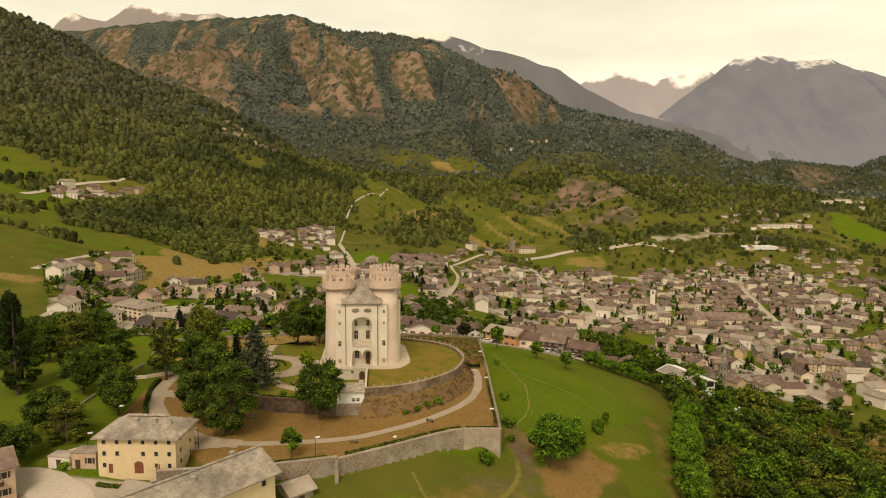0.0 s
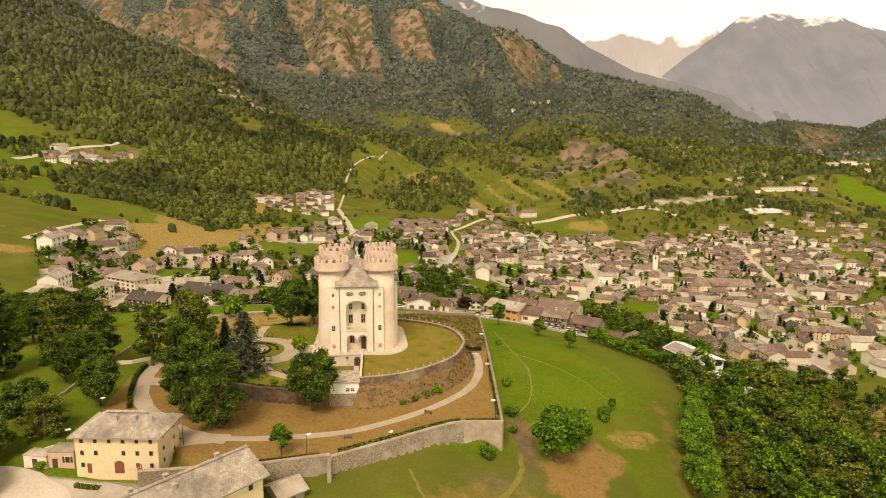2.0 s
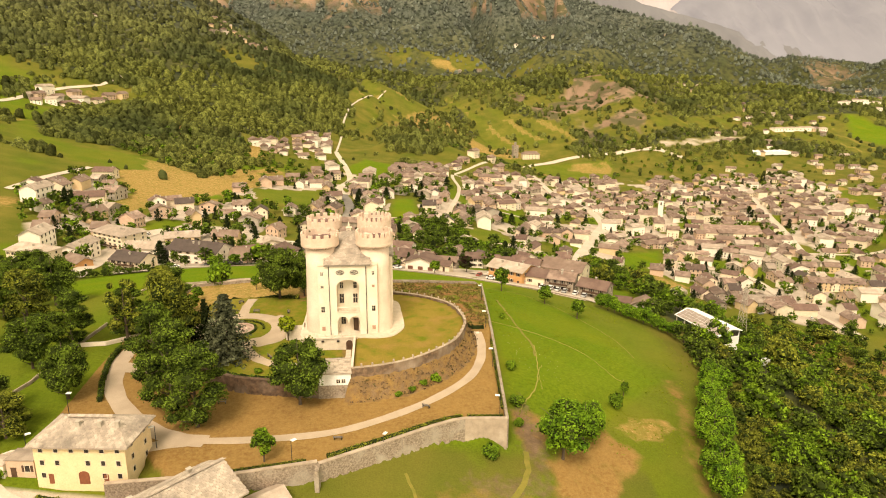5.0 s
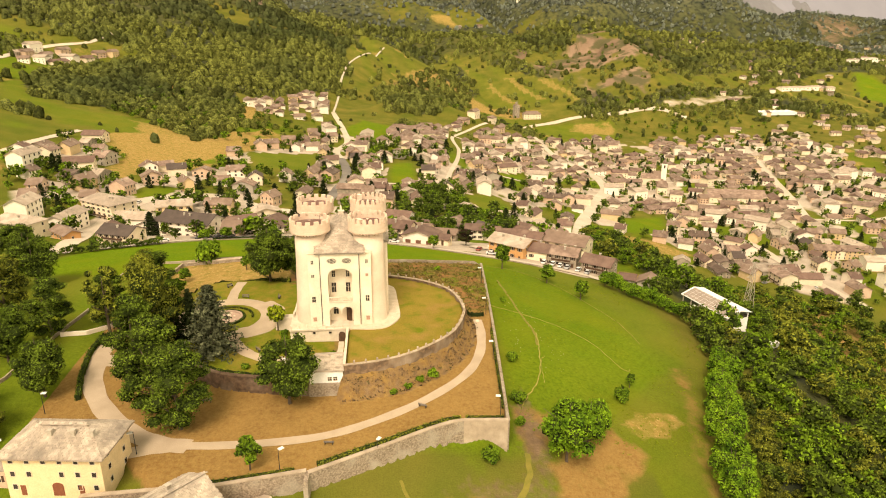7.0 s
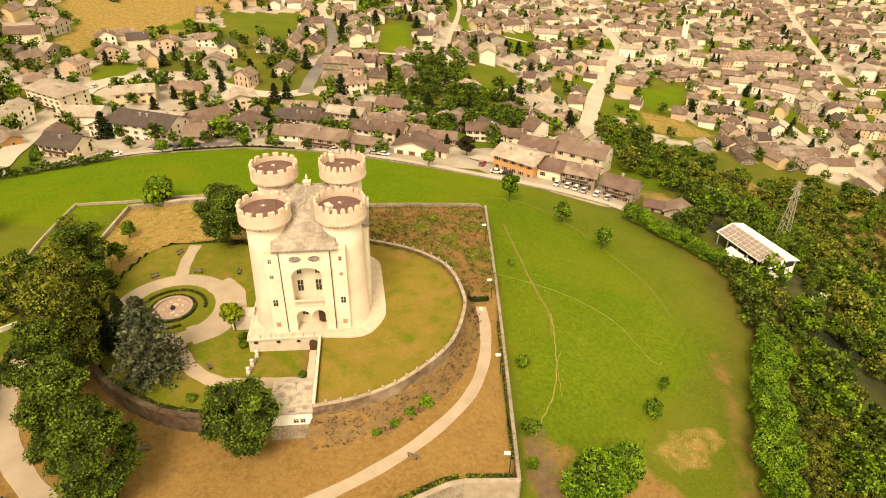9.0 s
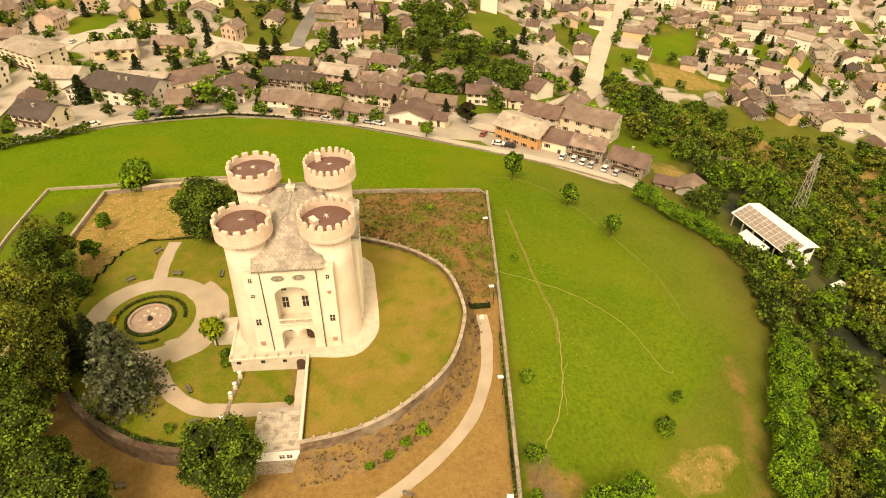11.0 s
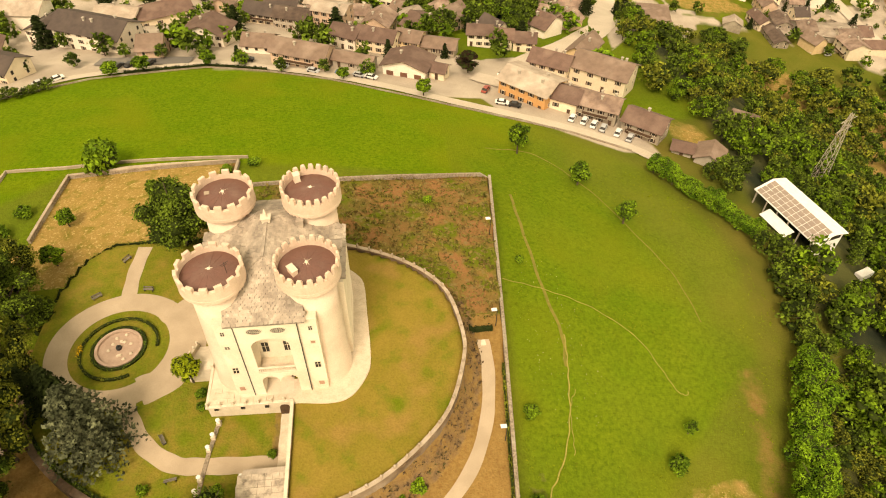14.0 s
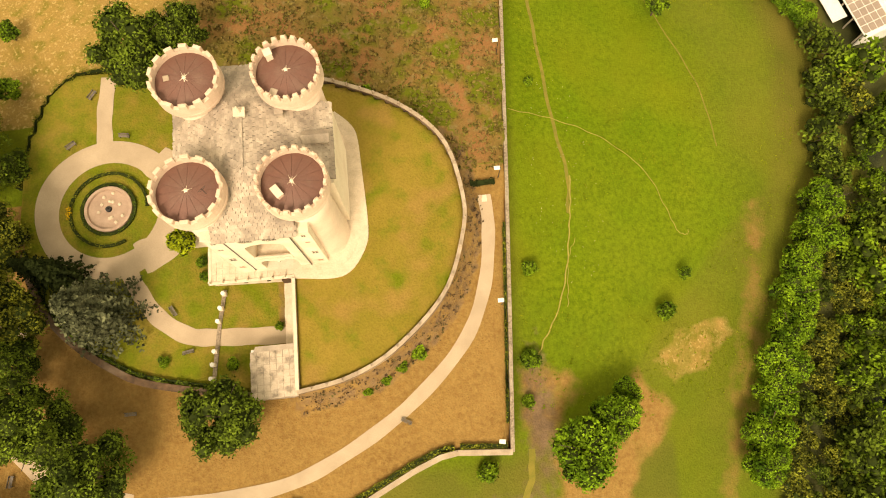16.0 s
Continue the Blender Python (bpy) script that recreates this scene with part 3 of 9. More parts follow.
field("green", (122, 465), (163, 520), (146, 445), (116, 412))
field("gold", (73, 335), (107, 363), (116, 325), (79, 280))
field("green", (220, 384), (270, 410), (247, 353), (208, 339))
field("gold", (202, 331), (226, 320), (244, 294), (212, 285), (194, 290))
field("gold", (666, 756), (696, 728), (671, 639), (601, 550), (610, 625))
field("green", (579, 688), (631, 682), (616, 647), (563, 655))
field("rows", (532, 1076), (781, 1198), (726, 1080), (533, 1043))
field("wood", (502, 1030), (718, 1079), (707, 1043), (500, 1008))
field("bare", (516, 996), (707, 1043), (689, 1011), (522, 979))
field("wood", (693, 1018), (783, 1018), (895, 975), (866, 935), (769, 993), (682, 996))
field("rows", (726, 1080), (1052, 1135), (938, 981), (886, 982), (794, 1036))
field("rock", (300, 1285), (350, 1330), (420, 1300), (500, 1420), (585, 1390), (615, 1200), (560, 1050), (490, 1005), (430, 1050), (370, 1100))
field("rows", (157, 1333), (218, 1273), (288, 1203), (363, 1126), (384, 1029), (279, 1023), (215, 1103), (190, 1227))
field("rows", (-40, 1015), (0, 930), (66, 1060), (140, 1165), (180, 1290), (60, 1330), (-20, 1180))
field("wood", (371, 1028), (448, 1024), (432, 976), (363, 978))
field("rows", (722, 1066), (958, 1238), (1140, 1226), (954, 1098), (800, 1052))
field("green", (1060, 1252), (1110, 1115), (1010, 1035), (960, 1096))
field("green", (-30, 560), (10, 520), (30, 640), (-10, 690))


# yards, car parks and squares between the houses
YARDS = []


def yard(*pts):
    YARDS.append(pts)


yard((-139, 165), (-139, 205), (-137, 235), (-129, 245), (-126, 203), (-124, 157))
yard((-104, 122), (-103, 160), (-76, 134), (-78, 165), (-74, 197), (-56, 146), (-58, 130), (-72, 126), (-93, 108))
yard((-76, 255), (-53, 261), (-55, 236), (-84, 220), (-96, 240))
yard((106, 150), (112, 176), (150, 250), (178, 312), (184, 282), (204, 276), (194, 254), (140, 200))
yard((263, 300), (312, 313), (342, 306), (341, 250), (322, 218), (308, 250), (250, 268))
yard((35, 336), (51, 398), (81, 515), (75, 421), (54, 340))
yard((-98, 101), (-70, 119), (-36, 126), (0, 114), (34, 97), (52, 98), (60, 128), (30, 146), (-20, 160), (-45, 190), (-80, 205), (-112, 206), (-122, 160))
yard((45, 104), (54, 134), (66, 138), (75, 108), (91, 90), (95, 70), (83, 70), (52, 88))
yard((315, 698), (340, 600), (300, 490), (264, 525), (262, 600), (285, 700))


def zones(x, y, z):
    """What grows where, as masks from 0 to 1."""
    n4 = fbm(x, y, 9, 3, 45)
    n1, n2, n3 = fbm(x, y, 140, 4, 41), fbm(x, y, 60, 3, 47), fbm(x, y, 420, 3, 53)
    gy_, gx_ = np.gradient(z, GY, GX)
    steep = np.hypot(gx_, gy_)
    up = z - base_land(x, y)
    far = sstep(560, 760, y + 0.25 * x * (x < 0) - 0.05 * x)
    dist = (y - EYE0[1]) * AHEAD0[1] + x * AHEAD0[0]
    side = ((x - EYE0[0]) * RIGHT0[0] + (y - EYE0[1]) * RIGHT0[1]) / np.maximum(dist, 1)
    # woods: the slopes, but for terraces and pastures
    terrace = np.exp(-(((side + 0.0) / 0.14) ** 2)) * np.exp(-(((dist - 1230) / 240) ** 2)) + 0.5 * np.exp(-(((side - 0.11) / 0.05) ** 2)) * np.exp(-(((dist - 1250) / 100) ** 2))
    pasture = np.exp(-(((side - 0.03) / 0.085) ** 2)) * np.exp(-(((dist - 1840) / 75) ** 2))
    hamlet = np.exp(-(((side + 0.46) / 0.11) ** 2)) * np.exp(-(((dist - 865) / 42) ** 2)) + np.exp(-(((side + 0.30) / 0.05) ** 2)) * np.exp(-(((dist - 1230) / 40) ** 2))
    forest = sstep(10, 45, up) * far
    along = x * RIGHT0[0] + y * RIGHT0[1]
    forest = forest * (0.72 + 0.6 * sstep(0.36, 0.50, n1) + 0.6 * sstep(110, 200, z)) - terrace * (1.3 - 0.5 * n2) - 1.3 * pasture - 1.2 * hamlet
    forest = np.clip(forest, 0, 1)
    # rock shows in streaks down the steep faces, broken by ledges with trees
    face = fbm(along + 0.25 * dist, 0.22 * dist, 105, 5, 57) + 0.10 * (steep - 0.6) + 0.07 * np.exp(-(((side + 0.13) / 0.16) ** 2))
    ledge = fbm(along, dist, 46, 3, 59)
    rock = sstep(0.54, 0.60, face + 0.25 * (ledge - 0.5)) * sstep(170, 300, z) * sstep(1750, 2100, dist) * sstep(18, 70, mountains(x, y)[1])
    rock = np.maximum(rock, sstep(0.40, 0.54, n2 + 0.2 * (ledge - 0.5)) * np.exp(-(((side - 0.235) / 0.10) ** 2)) * np.exp(-(((dist - 1440) / 190) ** 2)))
    rock = np.maximum(rock, 0.8 * np.exp(-(((side - 0.56) / 0.06) ** 2)) * np.exp(-(((dist - 2450) / 160) ** 2)))
    rock = np.maximum(rock, 0.75 * np.exp(-(((side + 0.15) / 0.03) ** 2)) * np.exp(-(((dist - 1950) / 160) ** 2)) * sstep(0.4, 0.6, n2))
    straw = 0.9 * pasture * sstep(0.45, 0.6, fbm(x, y, 90, 2, 61)) + 0.7 * terrace * sstep(0.52, 0.64, fbm(x + y, 3 * y, 150, 2, 67))
    lush = np.zeros(np.shape(x))
    bare = np.zeros(np.shape(x))
    strip = np.sin(0.11 * (x + 0.4 * y) + 3 * n1) > 0.35
    for kind, pts in FIELDS:
        e = sstep(-4, 4, sdist(pts, x, y) + 14 * (n2 - 0.5))
        if kind == "wood":
            forest = np.maximum(forest, e)
        else:
            forest = forest * (1 - e)
            rock = np.maximum(rock * (1 - e), 0.85 * e * sstep(0.42, 0.58, n2 + 0.4 * (ledge - 0.5)) if kind == "rock" else 0)
            straw = np.maximum(straw * (1 - e), e * (0.64 * sstep(0.43, 0.58, n2) if kind == "gold" else 0.55 * strip * (n2 > 0.5) if kind == "rows" else 0))
            lush = np.maximum(lush, e * (0.9 if kind == "green" else 0.45 if kind == "gold" else 0.22 * strip if kind == "rows" else 0))
            bare = np.maximum(bare, e * (kind == "bare"))
    opened = lush + straw + bare
    # the castle hill
    lush = np.maximum(lush, np.clip(sdist([(-60, 120), (-100, 98), (-112, 60), (-66, 40), (-53, 55), (40, 47), (33, -44), (52, -40), (76, -14), (92, 0), (100, 30), (88, 62), (60, 84), (36, 94), (6, 108), (-30, 122)], x, y) / 6 + 0.5, 0, 1))
    valley = (1 - far) * (np.hypot(x, y) > 130)
    lush = np.maximum(lush, valley * (opened < 0.1) * (sstep(0.5, 0.62, n2) * 0.55 + 0.15))
    lush = np.maximum(lush, 0.75 * np.clip(1 - np.hypot(x, y + 20) / 130, 0, 1) ** 0.3 * (np.hypot(x, y) < 130))
    lush = np.maximum(lush, terrace * 0.35 * n2)
    yard = sdist(GROUNDS, x, y)
    g, w = sdist(GARDEN, x, y), sdist(LAWN, x, y)
    dry = np.clip(yard / 1.5 + 0.5, 0, 1) * (y < 3) * (g < 0.3) * (w < 0.3) * (x > -57.5)
    dry = np.maximum(dry, 0.72 * sstep(-3, 3, sdist([(40, -46), (50, -38), (57, -31.5), (62, -37), (64, -40), (57, -48), (53, -56), (44, -60), (38, -54)], x, y) + 5 * (n4 - 0.5)))
    dry = np.maximum(dry, 0.66 * np.exp(-(((x - 30) / 30) ** 2) - ((y + 63) / 11) ** 2))
    dry = np.maximum(dry, 0.50 * sstep(-4, 4, sdist([(89, 0), (87, -21), (83, -33), (80, -45), (75, -62), (66, -62), (72.5, -39), (78, -23), (82, -2)], x, y) + 4 * (n4 - 0.5)))
    dry = np.maximum(dry, 0.60 * sstep(-2, 3, sdist([(35, -30), (44, -31), (50, -36), (38, -44), (34, -44)], x, y) + 6 * (n4 - 0.5)))
    dry = np.maximum(dry, 0.55 * np.exp(-(((x - 10) / 26) ** 2) - ((y + 70) / 14) ** 2))
    bank = (w < 0.2) * (w > -3.4) * (x > -2) * (y < 10)
    scrub = np.clip(yard / 1.5 + 0.5, 0, 1) * (y >= 3) * (x > -17) * (w < 0.2) * (g < 0.2) * (1 - bank)
    straw = np.maximum(straw, np.clip(yard / 1.2 + 0.5, 0, 1) * (y >= 18) * (x <= -17) * (g < 0.2))
    straw = np.maximum(straw, 0.57 * sstep(-2, 2, sdist([(58, -31), (66, -26), (78, -22.5), (76, -27), (70, -34), (63, -37.5)], x, y) + 5 * (n4 - 0.5)))
    town = np.maximum(sdist([(112, 195), (165, 272), (235, 262), (318, 205), (430, 250), (640, 400), (740, 690), (600, 830), (420, 820), (300, 830), (215, 740), (110, 650), (90, 420), (96, 300)], x, y), sdist([(-236, 310), (-165, 165), (-125, 150), (-110, 132), (-80, 122), (30, 112), (95, 100), (100, 300), (90, 450), (80, 600), (-30, 640), (-78, 470), (-150, 300), (-215, 420)], x, y))
    town = sstep(-8, 12, town)
    straw = np.maximum(straw, valley * (1 - town) * 0.8 * sstep(0.60, 0.68, n1))
    thick = sstep(0.43 + 0.09 * (x < 95) * (y > 262), 0.53 + 0.08 * (x < 95) * (y > 262), fbm(x, y, 26, 3, 83))
    paved = np.maximum(0.95 * town * (opened < 0.15) * thick, 0.6 * bare)
    for pts in YARDS:
        paved = np.maximum(paved, 0.95 * sstep(-1.5, 1.5, sdist(pts, x, y)))
    paved = np.maximum(paved, 0.9 * np.clip(sdist([(-78, -58), (-62, -53.5), (-52.5, -55), (-36, -57.5), (-33, -64), (-42, -70), (-46, -90), (-78, -90)], x, y) / 2 + 0.5, 0, 1))
    lawn = np.clip(w / 0.6 + 0.5, 0, 1) + 0.52 * np.clip(g / 0.6 + 0.5, 0, 1)
    worn = 0.85 * np.exp(-(((x - 38.5) / 3.2) ** 2) - ((y + 38) / 12) ** 2) + 0.55 * np.exp(-(((x - 30) / 11) ** 2) - ((y + 54) / 5) ** 2)
    worn = np.maximum(worn, 0.5 * bank)
    dry = np.maximum(dry, 0.8 * bank)
    straw = np.maximum(straw, 0.75 * np.exp(-(((x - 119.5) / 6) ** 2) - ((y + 8) / 14) ** 2))
    lush = lush * (1 - 0.42 * sstep(-6, 9, x - np.interp(y, (8, 21, 34, 49, 64), (80, 78.5, 73.5, 67, 56)) + 4 * (n4 - 0.5)) * (y > -30) * (y < 95) * (x > 50))
    lush = lush * (1 - 0.92 * sstep(-43, -47, y) * (x < 62) * (x > -40) * sstep(0.15, 0.45, n4))
    lush = lush * (1 - sstep(93, 101, x - 0.12 * np.abs(y - 20)) * (y < 40))
    lush = lush * (1 - (0.20 * sstep(95, 45, y) + 0.10 * sstep(-5, -30, y)) * (x > 33) * (np.hypot(x, y) < 130))
    forest = np.maximum(forest, sstep(0, 12, x - 104 - 0.10 * np.abs(y - 20)) * (np.abs(y - 60) < 190) * (x < 300) * sstep(-96, -86, z) * 0.9)
    straw = straw * (1 - 0.9 * (forest > 0.3) * (x > 100) * (y < 260))
    behind = sstep(-1, 3, sdist([(103, 2), (92, -25), (84, -48), (78, -68), (122, -72), (112, -20), (113, 0)], x, y))
    forest, lush, straw = np.maximum(forest, 0.7 * behind), lush * (1 - 0.6 * behind), straw * (1 - 0.8 * behind)
    mead = np.clip(forest, 0, 1)
    return (mead, dry, rock), (np.clip(lush, 0, 1), straw, scrub), (np.clip(lawn, 0, 1), np.clip(worn, 0, 1), np.clip(paved, 0, 1))


nx, ny = len(GX), len(GY)
land = bpy.data.meshes.new("ground")
land.vertices.add(nx * ny)
land.vertices.foreach_set("co", np.stack([XX, YY, ZZ], -1).astype(np.float32).ravel())
ii = (np.arange(ny - 1)[:, None] * nx + np.arange(nx - 1)[None]).ravel()
quads = np.stack([ii, ii + 1, ii + nx + 1, ii + nx], 1).astype(np.int32)
land.loops.add(quads.size)
land.loops.foreach_set("vertex_index", quads.ravel())
land.polygons.add(len(quads))
land.polygons.foreach_set("loop_start", np.arange(0, quads.size, 4, dtype=np.int32))
land.polygons.foreach_set("loop_total", np.full(len(quads), 4, dtype=np.int32))
land.polygons.foreach_set("use_smooth", np.ones(len(quads), dtype=bool))
ZONES = zones(XX, YY, ZZ)
WOODED, ROCKY = ZONES[0][0], ZONES[0][2]
for key, triple in zip(("zone_a", "zone_b", "zone_c"), ZONES):
    lay = land.attributes.new(key, "FLOAT_COLOR", "POINT")
    lay.data.foreach_set("color", np.stack([np.broadcast_to(c, XX.shape) for c in triple] + [np.ones_like(XX)], -1).astype(np.float32).ravel())
land.update()
land.validate()
land.materials.append(LAND)
tagged(new("ground", land), "meadows, dry lawns and wooded alpine slopes", "ground", kind="structure")



def lookup(field, x, y):
    return field[np.clip(np.searchsorted(GY, y), 0, ny - 1), np.clip(np.searchsorted(GX, x), 0, nx - 1)]


def gq(x, y):
    """Height of the sheet itself, between its grid lines."""
    i, j = min(max(int(np.searchsorted(GX, x)) - 1, 0), nx - 2), min(max(int(np.searchsorted(GY, y)) - 1, 0), ny - 2)
    u, v = (x - GX[i]) / (GX[i + 1] - GX[i]), (y - GY[j]) / (GY[j + 1] - GY[j])
    return float((ZZ[j, i] * (1 - u) + ZZ[j, i + 1] * u) * (1 - v) + (ZZ[j + 1, i] * (1 - u) + ZZ[j + 1, i + 1] * u) * v)


# far ranges behind the valley, pale with distance: haze put in as surface glow
def haze_material(name, rock, snow, haze_glow, level):
    m = bpy.data.materials.new(name)
    m.use_nodes = True
    n, l = m.node_tree.nodes, m.node_tree.links
    bs = n["Principled BSDF"]
    bs.inputs["Roughness"].default_value = 1.0
    bs.inputs["Specular IOR Level"].default_value = 0.0
    geo = n.new("ShaderNodeNewGeometry")
    sep = n.new("ShaderNodeSeparateXYZ")
    l.new(geo.outputs["Position"], sep.inputs["Vector"])
    t = n.new("ShaderNodeTexNoise")
    t.inputs["Scale"].default_value, t.inputs["Detail"].default_value = 0.006, 7.0
    l.new(geo.outputs["Position"], t.inputs["Vector"])
    ad = n.new("ShaderNodeMath")
    ad.operation = "MULTIPLY_ADD"
    l.new(t.outputs["Fac"], ad.inputs[0])
    ad.inputs[1].default_value = 420.0
    l.new(sep.outputs["Z"], ad.inputs[2])
    r = n.new("ShaderNodeMapRange")
    r.inputs["From Min"].default_value, r.inputs["From Max"].default_value = level, level + 45
    l.new(ad.outputs["Value"], r.inputs["Value"])
    t2 = n.new("ShaderNodeTexNoise")
    t2.inputs["Scale"].default_value, t2.inputs["Detail"].default_value = 0.0035, 6.0
    l.new(geo.outputs["Position"], t2.inputs["Vector"])
    mr = n.new("ShaderNodeMix")
    mr.data_type = "RGBA"
    mr.inputs["A"].default_value, mr.inputs["B"].default_value = (*rock, 1), (*[c * 0.4 for c in rock], 1)
    l.new(t2.outputs["Fac"], mr.inputs["Factor"])
    mx = n.new("ShaderNodeMix")
    mx.data_type = "RGBA"
    mx.inputs["B"].default_value = (*snow, 1)
    l.new(r.outputs["Result"], mx.inputs["Factor"])
    l.new(mr.outputs["Result"], mx.inputs["A"])
    l.new(mx.outputs["Result"], bs.inputs["Base Color"])
    # the haze is painted as emission, stronger towards the valley floor
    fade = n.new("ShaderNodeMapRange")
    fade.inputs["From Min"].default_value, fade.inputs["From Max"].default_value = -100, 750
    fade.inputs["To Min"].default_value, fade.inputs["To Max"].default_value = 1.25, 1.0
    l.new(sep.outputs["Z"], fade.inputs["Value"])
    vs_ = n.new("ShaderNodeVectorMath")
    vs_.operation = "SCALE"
    vs_.inputs[0].default_value = haze_glow
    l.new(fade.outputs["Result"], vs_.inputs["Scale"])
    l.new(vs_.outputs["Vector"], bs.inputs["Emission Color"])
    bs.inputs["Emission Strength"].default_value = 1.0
    return m


def far_range(name, rows, depth, material, label, seed):
    """A ridge with a rough flank towards the valley: rows as for crest()."""
    pts = crest(rows)
    a = np.array([r[0] for r in rows])
    t = np.linspace(a[0], a[-1], 150)
    px, py, pz = (np.interp(t, a, [p[k] for p in pts]) for k in range(3))
    m, K = Mesh(), 34
    pz = pz + 26 * (fbm(t * 900, 0 * t, 26, 4, seed) - 0.5)
    vs = []
    for j in range(K):
        s = j / (K - 1)
        x, y = px - AHEAD0[0] * depth * s, py - AHEAD0[1] * depth * s
        rug = (1 - np.abs(2 * fbm(t * 2400 + 60 * s, t * 0 + s * 200, 70, 5, seed + 3) - 1)) - 0.66
        z = pz * (1 - s) + (-120) * s + rug * 230 * math.sin(math.pi * min(1, s * 1.15 + 0.02)) * (s > 0)
        vs += list(zip(x, y, z))
    n_ = len(t)
    fs = [(j * n_ + i, (j + 1) * n_ + i, (j + 1) * n_ + i + 1, j * n_ + i + 1) for j in range(K - 1) for i in range(n_ - 1)]
    m.add(vs, fs)
    m.thing(name, material, None, label, True, "mountain", kind="structure")


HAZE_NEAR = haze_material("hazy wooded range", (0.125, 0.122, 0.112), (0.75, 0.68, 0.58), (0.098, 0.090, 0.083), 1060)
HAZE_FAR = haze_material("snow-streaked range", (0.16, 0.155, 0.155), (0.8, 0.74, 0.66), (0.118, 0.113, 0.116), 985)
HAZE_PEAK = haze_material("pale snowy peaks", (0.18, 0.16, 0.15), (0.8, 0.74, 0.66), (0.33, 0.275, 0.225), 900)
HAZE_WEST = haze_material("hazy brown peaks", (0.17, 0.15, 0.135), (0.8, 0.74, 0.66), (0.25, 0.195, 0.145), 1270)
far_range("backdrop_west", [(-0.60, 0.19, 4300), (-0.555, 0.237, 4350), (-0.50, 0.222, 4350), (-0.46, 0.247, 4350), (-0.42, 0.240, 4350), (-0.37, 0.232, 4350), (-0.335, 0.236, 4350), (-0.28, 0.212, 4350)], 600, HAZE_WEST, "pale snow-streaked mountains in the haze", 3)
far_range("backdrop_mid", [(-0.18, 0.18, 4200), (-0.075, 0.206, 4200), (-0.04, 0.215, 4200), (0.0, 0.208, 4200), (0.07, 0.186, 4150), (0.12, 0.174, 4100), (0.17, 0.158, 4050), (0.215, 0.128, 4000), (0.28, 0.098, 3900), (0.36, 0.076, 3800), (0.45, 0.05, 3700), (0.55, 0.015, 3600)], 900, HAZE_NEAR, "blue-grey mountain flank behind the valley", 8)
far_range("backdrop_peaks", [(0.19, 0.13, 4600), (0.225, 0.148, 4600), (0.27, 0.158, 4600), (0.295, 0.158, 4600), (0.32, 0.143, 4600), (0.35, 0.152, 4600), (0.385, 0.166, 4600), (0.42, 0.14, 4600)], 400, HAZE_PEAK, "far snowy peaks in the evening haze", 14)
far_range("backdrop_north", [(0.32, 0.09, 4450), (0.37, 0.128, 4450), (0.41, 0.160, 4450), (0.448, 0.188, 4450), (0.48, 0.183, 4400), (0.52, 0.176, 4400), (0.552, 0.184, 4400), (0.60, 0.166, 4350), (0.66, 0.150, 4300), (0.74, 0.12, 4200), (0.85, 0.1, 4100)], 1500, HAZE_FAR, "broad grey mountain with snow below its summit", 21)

# ---------------------------------------------------------------- the castle
def arch_pts(x0, x1, zs, zc, n=14):
    """Points of an arch from its left springing to its right."""
    c, r = (x0 + x1) / 2, (x1 - x0) / 2
    return [(c - r * math.cos(math.pi * i / n), zs + (zc - zs) * math.sin(math.pi * i / n)) for i in range(n + 1)]


def over_arch(m, x0, x1, zs, zc, top, y0, y1, mi=0):
    """The masonry above an arched opening, from y0 (front) to y1."""
    pts = arch_pts(x0, x1, zs, zc)
    for (ax, az), (bx, bz) in zip(pts, pts[1:]):
        m.add([(ax, y0, az), (bx, y0, bz), (bx, y0, top), (ax, y0, top), (ax, y1, az), (bx, y1, bz), (bx, y1, top), (ax, y1, top)], [(0, 1, 2, 3), (5, 4, 7, 6), (0, 4, 5, 1), (3, 2, 6, 7)], mi)


def window_part(parent, x, z, w, h, y, name="window", label="", bars=True, thick=0.14, frame_mat=None, pane_mat=None):
    """A small casement in a wall that faces south: a frame, glazing bars and a sunk pane."""
    fr = Mesh()
    e = 0.09 * max(w, 0.7)
    ring4 = [(sx, sz) for sx, sz in ((-1, -1), (1, -1), (1, 1), (-1, 1))]
    fr.add([(x + sx * (w / 2 + g), yy, z + sz * (h / 2 + g)) for yy in (y - 0.05, y + thick) for g in (e, 0.0) for sx, sz in ring4], [f for i in range(4) for f in ((i, (i + 1) % 4, 4 + (i + 1) % 4, 4 + i), (8 + (i + 1) % 4, 8 + i, 12 + i, 12 + (i + 1) % 4), ((i + 1) % 4, i, 8 + i, 8 + (i + 1) % 4), (4 + i, 4 + (i + 1) % 4, 12 + (i + 1) % 4, 12 + i))])
    ob = part(name, fr, frame_mat or TRIM, parent, label)
    if bars:
        part("mullion", Mesh().box(x - 0.035, x + 0.035, y - 0.02, y + 0.05, z - h / 2, z + h / 2), frame_mat or TRIM, ob)
        part("glazing_bar", Mesh().box(x - w / 2, x + w / 2, y - 0.024, y + 0.046, z + h * 0.05, z + h * 0.05 + 0.06), frame_mat or TRIM, ob)
    part("pane", Mesh().box(x - w / 2, x + w / 2, y - 0.004, y + 0.04, z - h / 2, z + h / 2), pane_mat or GLASS_DARK, ob, "dark glass pane")
    return ob


castle = root("castle", "pale plastered castle with four round crenellated corner towers", "castle", 0, 0, -0.2)
castle_turn = castle
TOP = 17.4
# the four arms of the cross-shaped block
def castle_wall(*b):
    part("wall", Mesh().box(*b), PLASTER, castle, "cream plaster wall between the towers")


